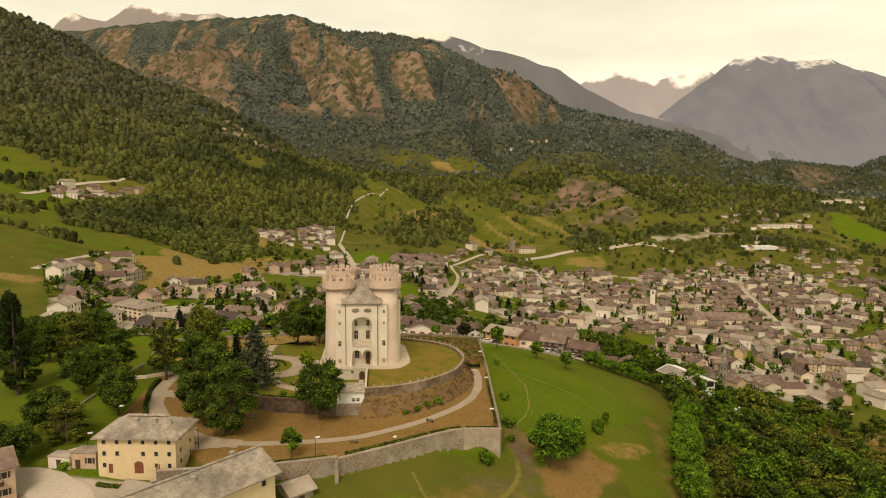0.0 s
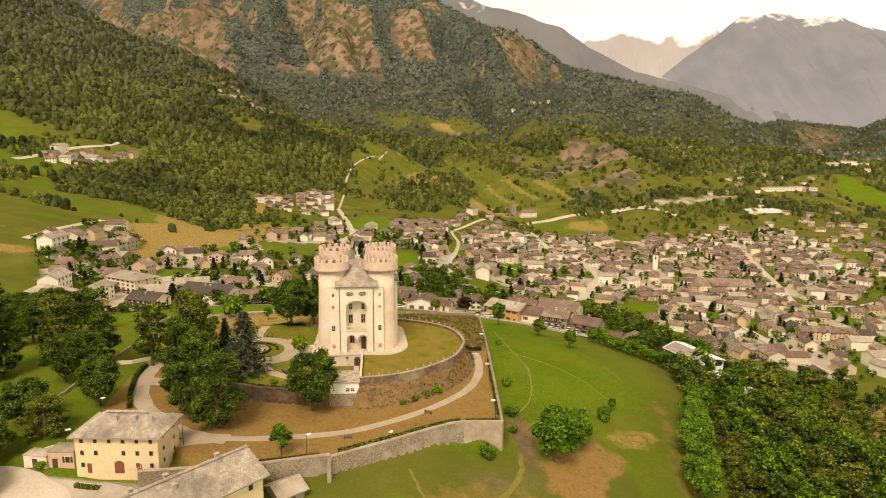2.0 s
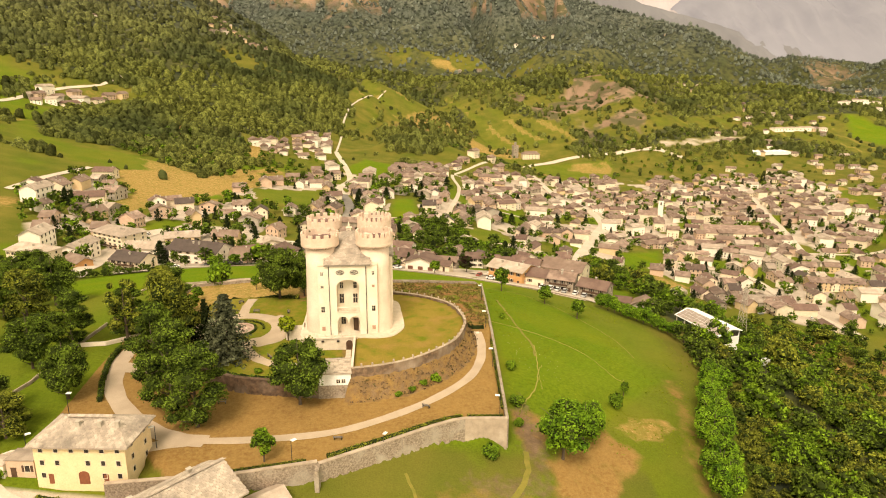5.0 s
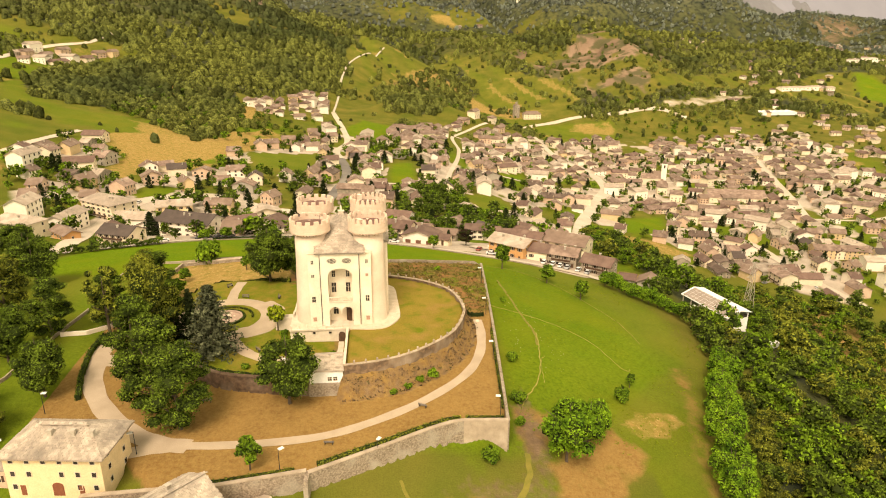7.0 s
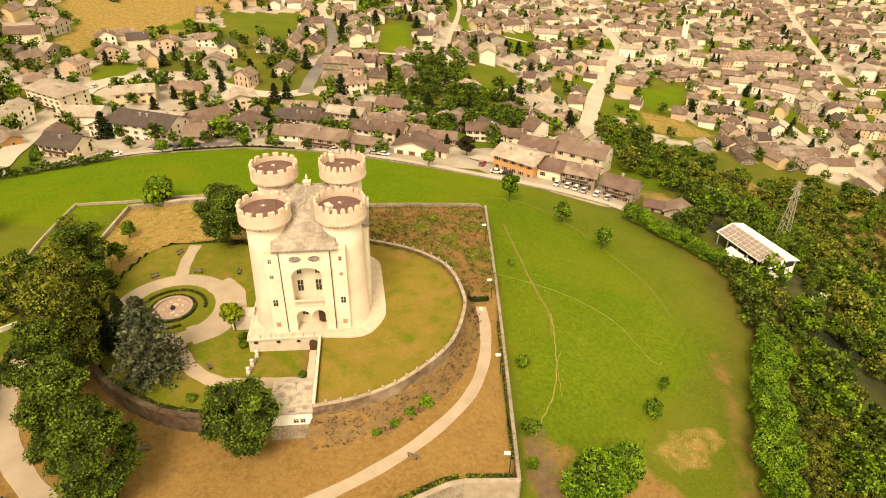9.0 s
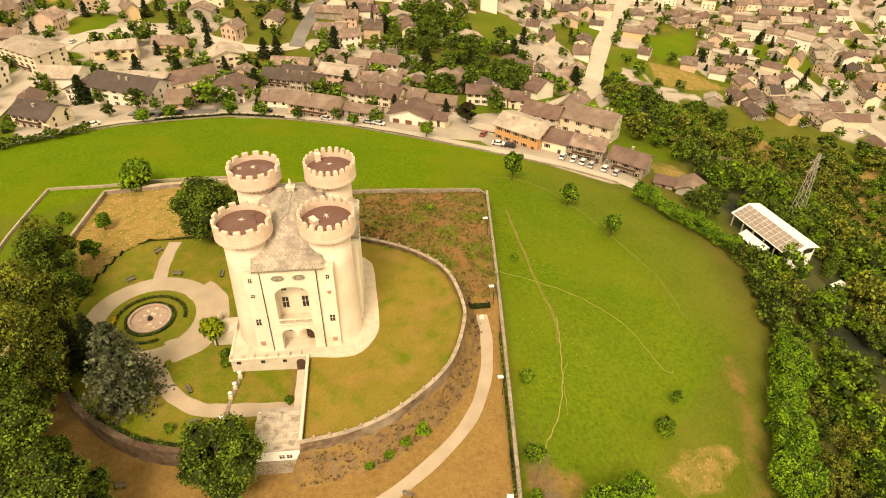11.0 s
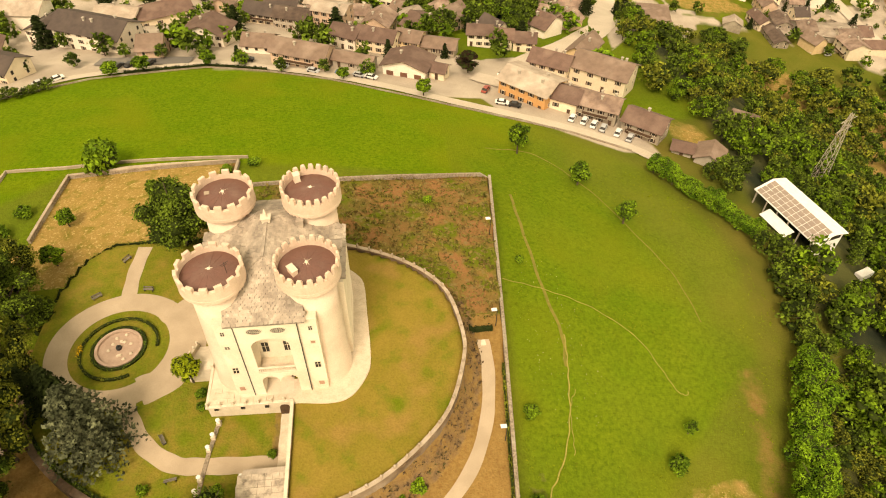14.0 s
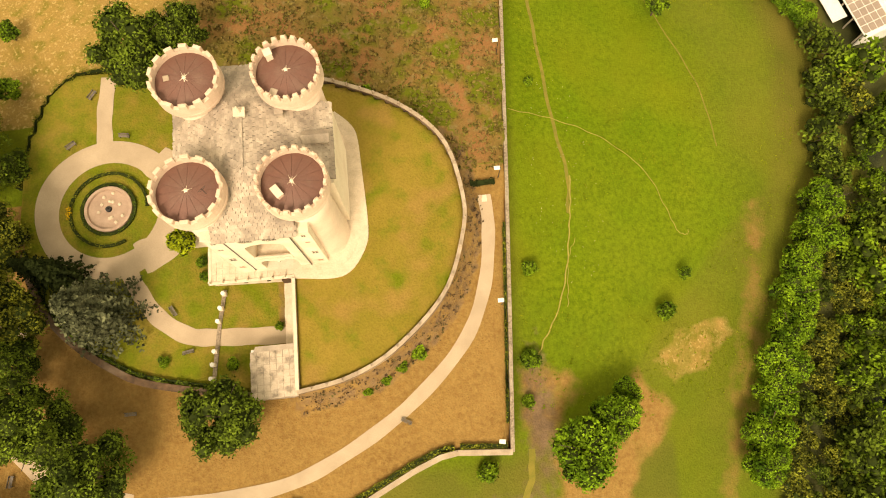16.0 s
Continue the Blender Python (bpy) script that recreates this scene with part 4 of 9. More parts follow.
for sx in (-1, 1):
    castle_wall(*sorted((sx * 4.25, sx * 6.9)), -12.25, -6.0, -0.2, TOP)
    castle_wall(*sorted((sx * 4.25, sx * 6.9)), 6.0, 12.0, -3.4, TOP)
castle_wall(-4.24, 4.24, -9.7, -5, -0.2, TOP - 0.01)
castle_wall(-4.24, 4.24, 5, 12.15, -3.4, TOP - 0.01)
castle_wall(-10.0, -4, -5.95, 5.95, -3.4, TOP - 0.02)
castle_wall(4, 10.7, -5.95, 5.95, -0.2, TOP - 0.02)
bay = Mesh()
Y0, Y1 = -12.45, -11.85
bay.box(-4.25, -2.65, Y0, Y1, 0, TOP)
bay.box(2.65, 4.25, Y0, Y1, 0, TOP)
over_arch(bay, -2.65, -0.12, 3.35, 4.7, 5.9, Y0, Y1)
over_arch(bay, 0.12, 2.65, 3.35, 4.7, 5.9, Y0, Y1)
bay.box(-0.12, 0.12, Y0, Y1, 3.0, 5.9)
over_arch(bay, -2.65, 2.65, 12.1, 13.9, TOP, Y0, Y1)
bay.box(-4.2, -2.66, Y1, -9.6, 0, TOP)
bay.box(2.66, 4.2, Y1, -9.6, 0, TOP)
bay.box(-2.66, 2.66, Y1, -9.6, 14.3, TOP)
part("front_bay", bay, PLASTER, castle, "cream plaster bay with a deep two-storey loggia")
fl = Mesh()
fl.box(-2.7, 2.7, Y1 - 0.05, -9.6, 5.3, 5.75)
part("loggia_floor", fl, PAVING, castle, "stone floor of the upper loggia")
rail = Mesh()
rail.box(-2.72, 2.72, Y0 - 0.22, Y0 + 0.2, 5.86, 6.1, bev=0.03)
rail.box(-2.72, 2.72, Y0 - 0.18, Y0 + 0.12, 6.95, 7.12, bev=0.03)
balustrade = part("balustrade", rail, TRIM, castle, "pale stone balustrade of the loggia")
for i in range(15):
    part("baluster", Mesh().lathe([(0.05, 6.1), (0.11, 6.3), (0.06, 6.6), (0.09, 6.8), (0.06, 6.95)], 8, (-2.45 + i * 0.35, Y0 - 0.03)), TRIM, balustrade)
corn = Mesh()
corn.box(-5.3, 5.3, -12.75, -11.6, TOP, TOP + 0.22, bev=0.05)
part("cornice", corn, TRIM, castle, "stone cornice under the roof edge")
for sx in (-1, 1):
    part("parapet_cap", Mesh().box(*sorted((sx * 4.6, sx * 7.0)), -12.4, -10.2, TOP, TOP + 0.16, bev=0.05), TRIM, castle)
    pp = Mesh()
    pp.lathe([(0.07, -0.1), (0.07, TOP + 0.1)], 8, (sx * 4.3, -12.55))
    part("downpipe", pp, IRON, castle, "dark rain pipe on the front")
for x, z, w, h in ((-1.6, 8.4, 1.0, 2.3), (1.6, 8.4, 1.0, 2.3), (-1.6, 11.7, 0.75, 1.5), (1.6, 11.7, 0.75, 1.5), (-1.35, 3.0, 1.05, 2.3)):
    window_part(castle, x, z, w, h, -9.72, label="tall loggia window with pale stone frame")
door = part("door", Mesh().box(1.0, 2.2, -9.78, -9.6, 0.0, 3.2).box(0.9, 2.3, -9.74, -9.6, 3.2, 3.35), WOOD_DARK, castle, "tall dark wooden door under the loggia")
part("door_handle", Mesh().box(1.08, 1.14, -9.86, -9.78, 1.2, 1.36), IRON, door)
for x in (-1.65, 1.6):
    ring = Mesh()
    n = 24
    for k in range(n):
        a, b = 2 * math.pi * k / n, 2 * math.pi * (k + 1) / n
        q = [(x + s * math.cos(t) * 1.0, 15.7 + s * math.sin(t) * 0.58) for s in (1.0, 1.18) for t in (a, b)]
        ring.add([(u, Y0 - 0.05, w_) for u, w_ in q] + [(u, Y0 + 0.1, w_) for u, w_ in q], [(0, 2, 3, 1), (2, 6, 7, 3), (0, 1, 5, 4)])
    for k in range(-3, 4):
        for s in (-1, 1):
            u = k * 0.27
            ww = 0.50 * math.sqrt(max(0.05, 1 - (u / 1.0) ** 2))
            ring.add([(x + u - s * 0.22 * ww / 0.5, Y0 - 0.02, 15.7 - ww), (x + u - s * 0.22 * ww / 0.5 + 0.06, Y0 - 0.02, 15.7 - ww), (x + u + s * 0.22 * ww / 0.5 + 0.06, Y0 - 0.02, 15.7 + ww), (x + u + s * 0.22 * ww / 0.5, Y0 - 0.02, 15.7 + ww)], [(0, 1, 2, 3)])
    ov = part("oval_window", ring, TRIM, castle, "oval window with a diamond lattice")
    disc = Mesh()
    disc.add([(x + math.cos(2 * math.pi * k / n), Y0 - 0.006, 15.7 + 0.58 * math.sin(2 * math.pi * k / n)) for k in range(n)], [tuple(range(n))])
    part("pane", disc, GLASS_DARK, ov)
PANE_PINK = mat("blind painted window", (0.42, 0.25, 0.17), (0.36, 0.21, 0.14), 1, 0.9, 0.01)
for sx in (-1, 1):
    for z, w, h in ((15.4, 0.5, 0.85), (12.2, 0.62, 0.62), (6.6, 0.8, 1.35), (1.75, 0.8, 1.0)):
        blind = (sx > 0 and z in (12.2, 1.75)) or (sx < 0 and z == 1.75)
        window_part(castle, sx * 5.95, z, w, h, -12.27, label="blind painted window" if blind else "small window with dark panes", bars=not blind, pane_mat=PANE_PINK if blind else None)

# towers
def tower(x, y, up, n, wide, pointed, label):
    base = -3.4 if x < 0 else -0.3
    sh = Mesh().lathe([(4.15, base), (4.05, 0.4), (3.75, 7), (3.5, 15), (3.42, 20.9 + up)], 48, (x, y))
    t = part("tower", sh, PLASTER_PINK, castle, label, True)
    cor = Mesh()
    for i in range(40):
        a = 2 * math.pi * i / 40
        for r0, r1, z0, z1 in ((3.38, 3.75, 20.75, 21.05), (3.38, 4.1, 21.05, 21.3), (3.38, 4.42, 21.3, 21.56)):
            cor.box(r0, r1, -0.15, 0.15, z0 + up, z1 + up, turn=a, at=(x, y, 0))
    part("corbel_table", cor, CREN, t, "row of stepped corbels")
    par = Mesh().lathe([(4.0, 21.5 + up), (4.47, 21.5 + up), (4.47, 22.0 + up), (4.43, 22.05 + up), (4.43, 23.6 + up), (3.98, 23.66 + up), (3.98, 22.3 + up)], 56, (x, y), cap=False)
    part("parapet", par, CREN, t, "rendered parapet of the tower")
    for i in range(n):
        a = 2 * math.pi * (i + 0.5) / n
        me = Mesh()
        if pointed:
            me.box(3.98, 4.43, -wide, wide, 23.55 + up, 24.35 + up, turn=a, at=(x, y, 0))
            me.box(4.0, 4.41, -wide * 0.78, wide * 0.78, 24.35 + up, 24.78 + up, turn=a, at=(x, y, 0), bev=0.14)
        else:
            me.box(3.96, 4.45, -wide, wide, 23.55 + up, 24.45 + up, turn=a, at=(x, y, 0), bev=0.06)
        part("merlon", me, CREN, t)
    roof = Mesh().lathe([(4.0, 22.9 + up), (2.0, 23.35 + up), (0.03, 23.8 + up)], 48, (x, y), cap=False)
    rf = part("tower_roof", roof, COPPER, t, "low conical roof of brown sheet metal", True)
    seams = Mesh()
    for i in range(16):
        a = 2 * math.pi * i / 16
        c, s = math.cos(a), math.sin(a)
        seams.add([(x + r * c - w_ * s, y + r * s + w_ * c, z + up) for r, z in ((0.4, 23.75), (3.95, 22.95)) for w_ in (-0.02, 0.02)] + [(x + r * c, y + r * s, z + 0.02 + up) for r, z in ((0.4, 23.75), (3.95, 22.95))], [(0, 4, 5, 2), (4, 1, 3, 5)])
    part("seam", seams, COPPER, rf)
    cap = Mesh()
    rnd = random.Random(int(x * 10 + y))
    k, vs = 22, [(x, y, 23.9 + up)]
    for i in range(k):
        r = rnd.choice((0.25, 0.35, 0.75, 1.1)) if i % 2 else 0.22
        a = 2 * math.pi * i / k
        vs.append((x + r * math.cos(a), y + r * math.sin(a), 23.835 - 0.2245 * r + up))
    cap.add(vs, [(0, 1 + i, 1 + (i + 1) % k) for i in range(k)])
    part("roof_cap", cap, PLASTER, rf, "pale mortar patch at the peak")
    return t


tFL = tower(-6.42, -7.6, 0.0, 14, 0.52, False, "round plastered tower with square merlons")
tFR = tower(6.40, -7.6, 0.0, 20, 0.40, True, "round plastered tower with narrow rounded merlons")
tBL = tower(-6.42, 7.3, 0.55, 14, 0.52, False, "round plastered tower with square merlons")
tBR = tower(6.40, 7.2, 0.55, 22, 0.38, True, "round plastered tower with narrow rounded merlons")


def hatch(parent, x, y, z, w, d, h, turn, material, label):
    m = Mesh().box(-w / 2, w / 2, -d / 2, d / 2, 0, h, turn=radians(turn), at=(x, y, z), bev=0.05)
    m.box(-w / 2 - 0.08, w / 2 + 0.08, -d / 2 - 0.08, d / 2 + 0.08, h, h + 0.1, turn=radians(turn), at=(x, y, z), bev=0.03)
    part("roof_hatch", m, material, parent, label)


hatch(tFR, 4.6, -8.9, 23.0, 0.8, 1.5, 1.1, 35, PLASTER_PINK, "plastered roof hatch")
hatch(tBR, 4.3, 9.4, 23.6, 0.9, 0.9, 1.5, 20, PLASTER_PINK, "plastered chimney block")
hatch(tBR, 4.6, 4.4, 23.55, 0.8, 0.9, 0.3, -25, WALLTOP, "white roof light")
hatch(tBL, -8.8, 7.6, 23.6, 0.6, 0.6, 0.3, 10, WALLTOP, "white roof light")
mast = Mesh().lathe([(0.04, 23.0), (0.03, 25.2)], 6, (-4.1, -8.1))
mast.box(-0.6, 0.6, -0.02, 0.02, 25.0, 25.04, turn=0.7, at=(-4.1, -8.1, 0)).box(-0.4, 0.4, -0.02, 0.02, 24.7, 24.74, turn=0.7, at=(-4.1, -8.1, 0))
part("aerial", mast, IRON, tFL, "dark metal roof aerial")

# the stone-slab roof: one broad hipped roof whose corners the towers cut off
EAVE, RIDGE = 17.62, 22.3
rise = RIDGE - EAVE
FRONT, BACK, WEST, EAST, APEX_F, APEX_B = -12.85, 12.3, -10.3, 11.0, -4.25, 2.6


def roof_z(x, y):
    return min(EAVE + (y - FRONT) * rise / (APEX_F - FRONT), EAVE + (BACK - y) * rise / (BACK - APEX_B), RIDGE - (x * rise / EAST if x > 0 else x * rise / WEST))


def under_roof(x, y):
    return (abs(x) <= 5.4 and FRONT <= y <= BACK) or (WEST <= x <= EAST and abs(y) <= 5.4)


rb = Mesh()
gx_, gy_ = sorted({*np.linspace(WEST, -5.4, 10), *np.linspace(-5.4, 0, 11), *np.linspace(0, 5.4, 11), *np.linspace(5.4, EAST, 11)}), sorted({*np.linspace(FRONT, -5.4, 15), *np.linspace(-5.4, 5.4, 22), *np.linspace(5.4, BACK, 14)})
for x0_, x1_ in zip(gx_, gx_[1:]):
    for y0_, y1_ in zip(gy_, gy_[1:]):
        if x1_ - x0_ > 0.01 and y1_ - y0_ > 0.01 and under_roof((x0_ + x1_) / 2, (y0_ + y1_) / 2):
            q = [(x0_, y0_), (x1_, y0_), (x1_, y1_), (x0_, y1_)]
            rb.add([(a, b, roof_z(a, b)) for a, b in q] + [(a, b, EAVE - 0.3) for a, b in q], [(0, 1, 2, 3)] + [(k, k + 4, (k + 1) % 4 + 4, (k + 1) % 4) for k in range(4) if not under_roof((q[k][0] + q[(k + 1) % 4][0]) / 2 + (0, 0.1, 0, -0.1)[k], (q[k][1] + q[(k + 1) % 4][1]) / 2 + (-0.1, 0, 0.1, 0)[k])])
main_roof = part("main_roof", rb, SLAB_BED, castle, "stone-slab roof hipped between the towers")
rest = Mesh()
rs = random.Random(5)
slab_shapes = []
for k in range(8):
    w, d = 0.28 + 0.03 * (k % 4), 0.30 + 0.03 * (k % 3)
    o = [(-w + rs.uniform(0, 0.1), -d), (w - rs.uniform(0, 0.1), -d + rs.uniform(0, 0.1)), (w, d), (-w, d)]
    slab_shapes.append(Mesh().add([(a, b, 0.0) for a, b in o] + [(a * 0.97, b * 0.97, 0.075) for a, b in o], [(0, 1, 5, 4), (1, 2, 6, 5), (2, 3, 7, 6), (3, 0, 4, 7), (4, 5, 6, 7)]))
slab_data = [s.data("slab", SLAB) for s in slab_shapes]
made = 0


def lay_slabs(p0, ex, ey, wide, long, keep, singly):
    """Rows of slabs up a slope from p0: ex along the eave, ey up the slope."""
    global made
    p0, ex, ey = Vector(p0), Vector(ex).normalized(), Vector(ey).normalized()
    nz = ex.cross(ey)
    j = 0
    while j * 0.44 < long:
        i = -(j % 2) * 0.5
        while i * 0.62 < wide:
            q = p0 + ex * (i * 0.62 + rs.uniform(-0.07, 0.07) + 0.28) + ey * (j * 0.44 + 0.26)
            if keep(q.x, q.y, q.z) and all(math.hypot(q.x - a, q.y - b) > 3.35 for a, b in ((-6.42, -7.6), (6.4, -7.6), (-6.42, 7.3), (6.4, 7.2))):
                k = rs.randrange(8)
                m3 = Matrix((ex, ey, nz)).transposed().to_4x4()
                m4 = Matrix.Translation(q + nz * 0.03) @ m3 @ pose(0, 0, 0, -4, rs.uniform(-3, 3), rs.uniform(-9, 9))
                if singly and made < 290:
                    ob = new("stone_slab", slab_data[k])
                    ob.parent = main_roof
                    ob.matrix_world = m4
                    made += 1
                else:
                    s = slab_shapes[k]
                    rest.add([m4 @ Vector(v) for v in s.v], s.f)
            i += 1
        j += 1


def on_top(x, y, z):
    return under_roof(x, y) and abs(roof_z(x, y) - z) < 0.06


lay_slabs((-5.4, FRONT, EAVE), (1, 0, 0), (0, APEX_F - FRONT, rise), 10.8, 9.9, on_top, True)
lay_slabs((EAST, -8.0, EAVE), (0, 1, 0), (-EAST, 0, rise), 16.0, 12.0, on_top, True)
lay_slabs((WEST, 8.0, EAVE), (0, -1, 0), (-WEST, 0, rise), 16.0, 12.0, on_top, False)
lay_slabs((5.4, BACK, EAVE), (-1, 0, 0), (0, APEX_B - BACK, rise), 10.8, 11.0, on_top, False)
caps = Mesh()
for (ax, ay), (bx, by) in (((0, APEX_F), (0, APEX_B)), ((0, APEX_F), (3.4, -7.2)), ((0, APEX_F), (-3.3, -7.2)), ((0, APEX_B), (3.4, 5.3)), ((0, APEX_B), (-3.3, 5.3))):
    n_ = int(math.dist((ax, ay), (bx, by)) / 0.5)
    for k in range(n_):
        t0, t1 = k / n_, (k + 0.94) / n_
        a, b = Vector((ax + (bx - ax) * t0, ay + (by - ay) * t0, 0)), Vector((ax + (bx - ax) * t1, ay + (by - ay) * t1, 0))
        side = (b - a).normalized().cross(Vector((0, 0, 1))) * 0.17
        pts = [a - side, b - side, b + side, a + side]
        caps.add([(p.x, p.y, roof_z(c.x, c.y) + h) for h in (0.0, 0.14) for p, c in zip(pts, (a, b, b, a))], [(4, 5, 6, 7), (0, 1, 5, 4), (1, 2, 6, 5), (2, 3, 7, 6), (3, 0, 4, 7)])
part("ridge_caps", caps, SLABS, main_roof, "line of ridge stones")
tagged(part("slab_layer", rest, SLABS, main_roof, "courses of irregular grey stone slabs"), kind="stuff")
pin = Mesh().box(-0.75, 0.75, -0.6, 0.6, RIDGE - 0.5, RIDGE + 0.9, bev=0.1).box(-0.95, 0.95, -0.8, 0.8, RIDGE + 0.9, RIDGE + 1.1, bev=0.05)
pin.lathe([(0.42, RIDGE + 1.1), (0.3, RIDGE + 1.8), (0.34, RIDGE + 2.0), (0.08, RIDGE + 3.0)], 10, (0, 0))
pin.v = [(x * 0.8, y * 0.8 + APEX_B, RIDGE + (z - RIDGE) * 0.72) for x, y, z in pin.v]
part("pinnacle", pin, TRIM, castle, "stone pinnacle on the roof ridge")
ch = Mesh().box(4.3, 5.1, 2.6, 3.4, 18.5, 21.6, bev=0.04).box(4.15, 5.25, 2.45, 3.55, 21.6, 21.75)
part("chimney", ch, SLABS, castle, "stone chimney with a slab cap")
dorm = Mesh().box(8.0, 10.4, -0.7, 0.7, 17.7, 19.3).add([(7.2, -0.95, 19.3), (10.7, -0.95, 19.3), (10.7, 0.95, 19.3), (7.2, 0.95, 19.3), (7.0, 0, 20.0), (10.7, 0, 20.0)], [(0, 1, 5, 4), (2, 3, 4, 5), (1, 2, 5), (3, 0, 4)])
dm = part("dormer", dorm, SLABS, castle, "low stone-roofed dormer")
part("pane", Mesh().box(10.38, 10.42, -0.5, 0.5, 18.0, 19.1), GLASS_DARK, dm)

# ---------------------------------------------------------------- terrace, apron and stairs
terr = Mesh()
terr.add([(a, b, z) for z in (-3.5, -0.02) for a, b in ((-11.5, -13.8), (-1.0, -14.1), (1.4, -14.2), (1.4, -8), (-7.0, 8.6), (-11.5, 8.6))], [(0, 1, 7, 6), (1, 2, 8, 7), (2, 3, 9, 8), (3, 4, 10, 9), (4, 5, 11, 10), (5, 0, 6, 11), (6, 7, 8, 9, 10, 11)])
terrace = terr.thing("terrace", TRIM, None, "raised stone terrace along the castle front", category="terrace")
curb = Mesh().box(-11.62, 1.5, -14.3, -13.85, -0.28, 0.12, bev=0.04).box(-11.65, -11.2, -13.9, 8.6, -0.28, 0.12, bev=0.04)
part("coping", curb, TRIM, terrace, "pale coping stones")
for i in range(7):
    part("post", Mesh().box(-0.13, 0.13, -0.13, 0.13, 0, 0.95, at=(-11.3 + i * 1.9, -14.08, 0.1), bev=0.05), TRIM, terrace)
for x in (-10.2, -6.2, -2.6):
    part("vent_slit", Mesh().box(x - 0.3, x + 0.3, -14.16 - 0.02 * (x + 10), -13.9, -1.1, -0.75), GLASS_DARK, terrace, "dark slit in the terrace wall")
gate = Mesh().box(-0.75, 0.75, -14.36, -14.0, -3.2, -1.5)
gate.add([(0.75 * math.cos(math.pi * i / 10), y, -1.5 + 0.7 * math.sin(math.pi * i / 10)) for y in (-14.36, -14.0) for i in range(11)], [tuple(range(10, -1, -1))] + [(i, i + 1, i + 12, i + 11) for i in range(10)])
part("cellar_gate", gate, WOOD_DARK, terrace, "dark arched cellar gate in the terrace wall")
pv = Mesh()
for i in range(13):
    for j in range(3):
        x, y = -10.9 + i * 0.98, -13.3 + j * 0.98
        if y < -12.5 or x < -7:
            pv.box(x - 0.47, x + 0.47, y - 0.47, y + 0.47, -0.02, 0.035 + 0.006 * ((i * 7 + j * 3) % 5))
part("paving", pv, PAVING, terrace, "worn paving flags")
apr = Mesh()
rim_pts = [(9.2, 13.0), (11.4, 10.8), (12.6, 8.4), (13.0, 2.4), (13.4, -7.1), (12.7, -10.7), (10.4, -14.0), (7.5, -15.0), (2.9, -14.6), (1.4, -14.4)]
outer = spline(rim_pts, 5)
k = len(outer)
inner = [(np.clip(a * 0.74, 1.4, 10), b * 0.74 if abs(b) < 13 else math.copysign(10.2, b)) for a, b in outer]
apr.add([(a, b, -0.02) for a, b in outer] + [(a, b, -0.02) for a, b in inner] + [(a, b, -0.6) for a, b in outer], [(i + 1, i, i + k, i + 1 + k) for i in range(k - 1)] + [(i, i + 1, i + 1 + 2 * k, i + 2 * k) for i in range(k - 1)])
apron = apr.thing("apron", PAVING, None, "curved stone-paved apron round the tower foot", category="paving")
for i in range(0, k - 2):
    (ax, ay), (bx, by) = outer[i], outer[i + 1]
    cx, cy = inner[i]
    dx, dy = inner[i + 1]
    for s0, s1 in ((0.02, 0.16), (0.18, 0.32), (0.34, 0.5)):
        q = [(ax + (cx - ax) * s0, ay + (cy - ay) * s0), (bx + (dx - bx) * s0, by + (dy - by) * s0), (bx + (dx - bx) * s1, by + (dy - by) * s1), (ax + (cx - ax) * s1, ay + (cy - ay) * s1)]
        c = (sum(p[0] for p in q) / 4, sum(p[1] for p in q) / 4)
        q = [(c[0] + (p[0] - c[0]) * 0.96, c[1] + (p[1] - c[1]) * 0.96) for p in q]
        part("flagstone", Mesh().add([(a, b, z) for z in (-0.05, 0.03 + 0.004 * (i % 3)) for a, b in q], [(4, 7, 6, 5), (0, 4, 5, 1), (1, 5, 6, 2), (2, 6, 7, 3), (3, 7, 4, 0)]), PAVING, apron)
stair = root("garden_stair", "pale stone stair from the garden to the terrace", "stairs", -13.4, -5.0, -3.2)
nst = 18
for i in range(nst):
    part("step", Mesh().box(-1.9, 1.9, 4.6 - (i + 1) * 0.29, 4.6 - i * 0.29, -0.2, 0.176 * (i + 1), bev=0.02), TRIM, stair)
for sx in (-2.1, 2.0):
    w = Mesh()
    w.add([(sx + a, y, z) for a in (-0.18, 0.18) for y, z in ((5.0, -0.2), (5.0, 0.7), (-0.7, 4.0), (-2.2, 4.0), (-2.2, -0.2))], [(0, 1, 2, 3, 4), (9, 8, 7, 6, 5), (0, 5, 6, 1), (1, 6, 7, 2), (2, 7, 8, 3), (3, 8, 9, 4)])
    part("stair_wall", w, TRIM, stair)
part("landing", Mesh().box(-1.9, 2.0, -2.2, -0.62, -0.2, 3.17), TRIM, stair)
for i in range(4):
    part("post", Mesh().box(-0.14, 0.14, -0.14, 0.14, 0, 0.9, at=(-2.1, 4.6 - i * 1.7, 0.75 + i * 1.0), bev=0.05), TRIM, stair)

# ---------------------------------------------------------------- leaves: hedges, bushes and trees
rng = np.random.default_rng(7)


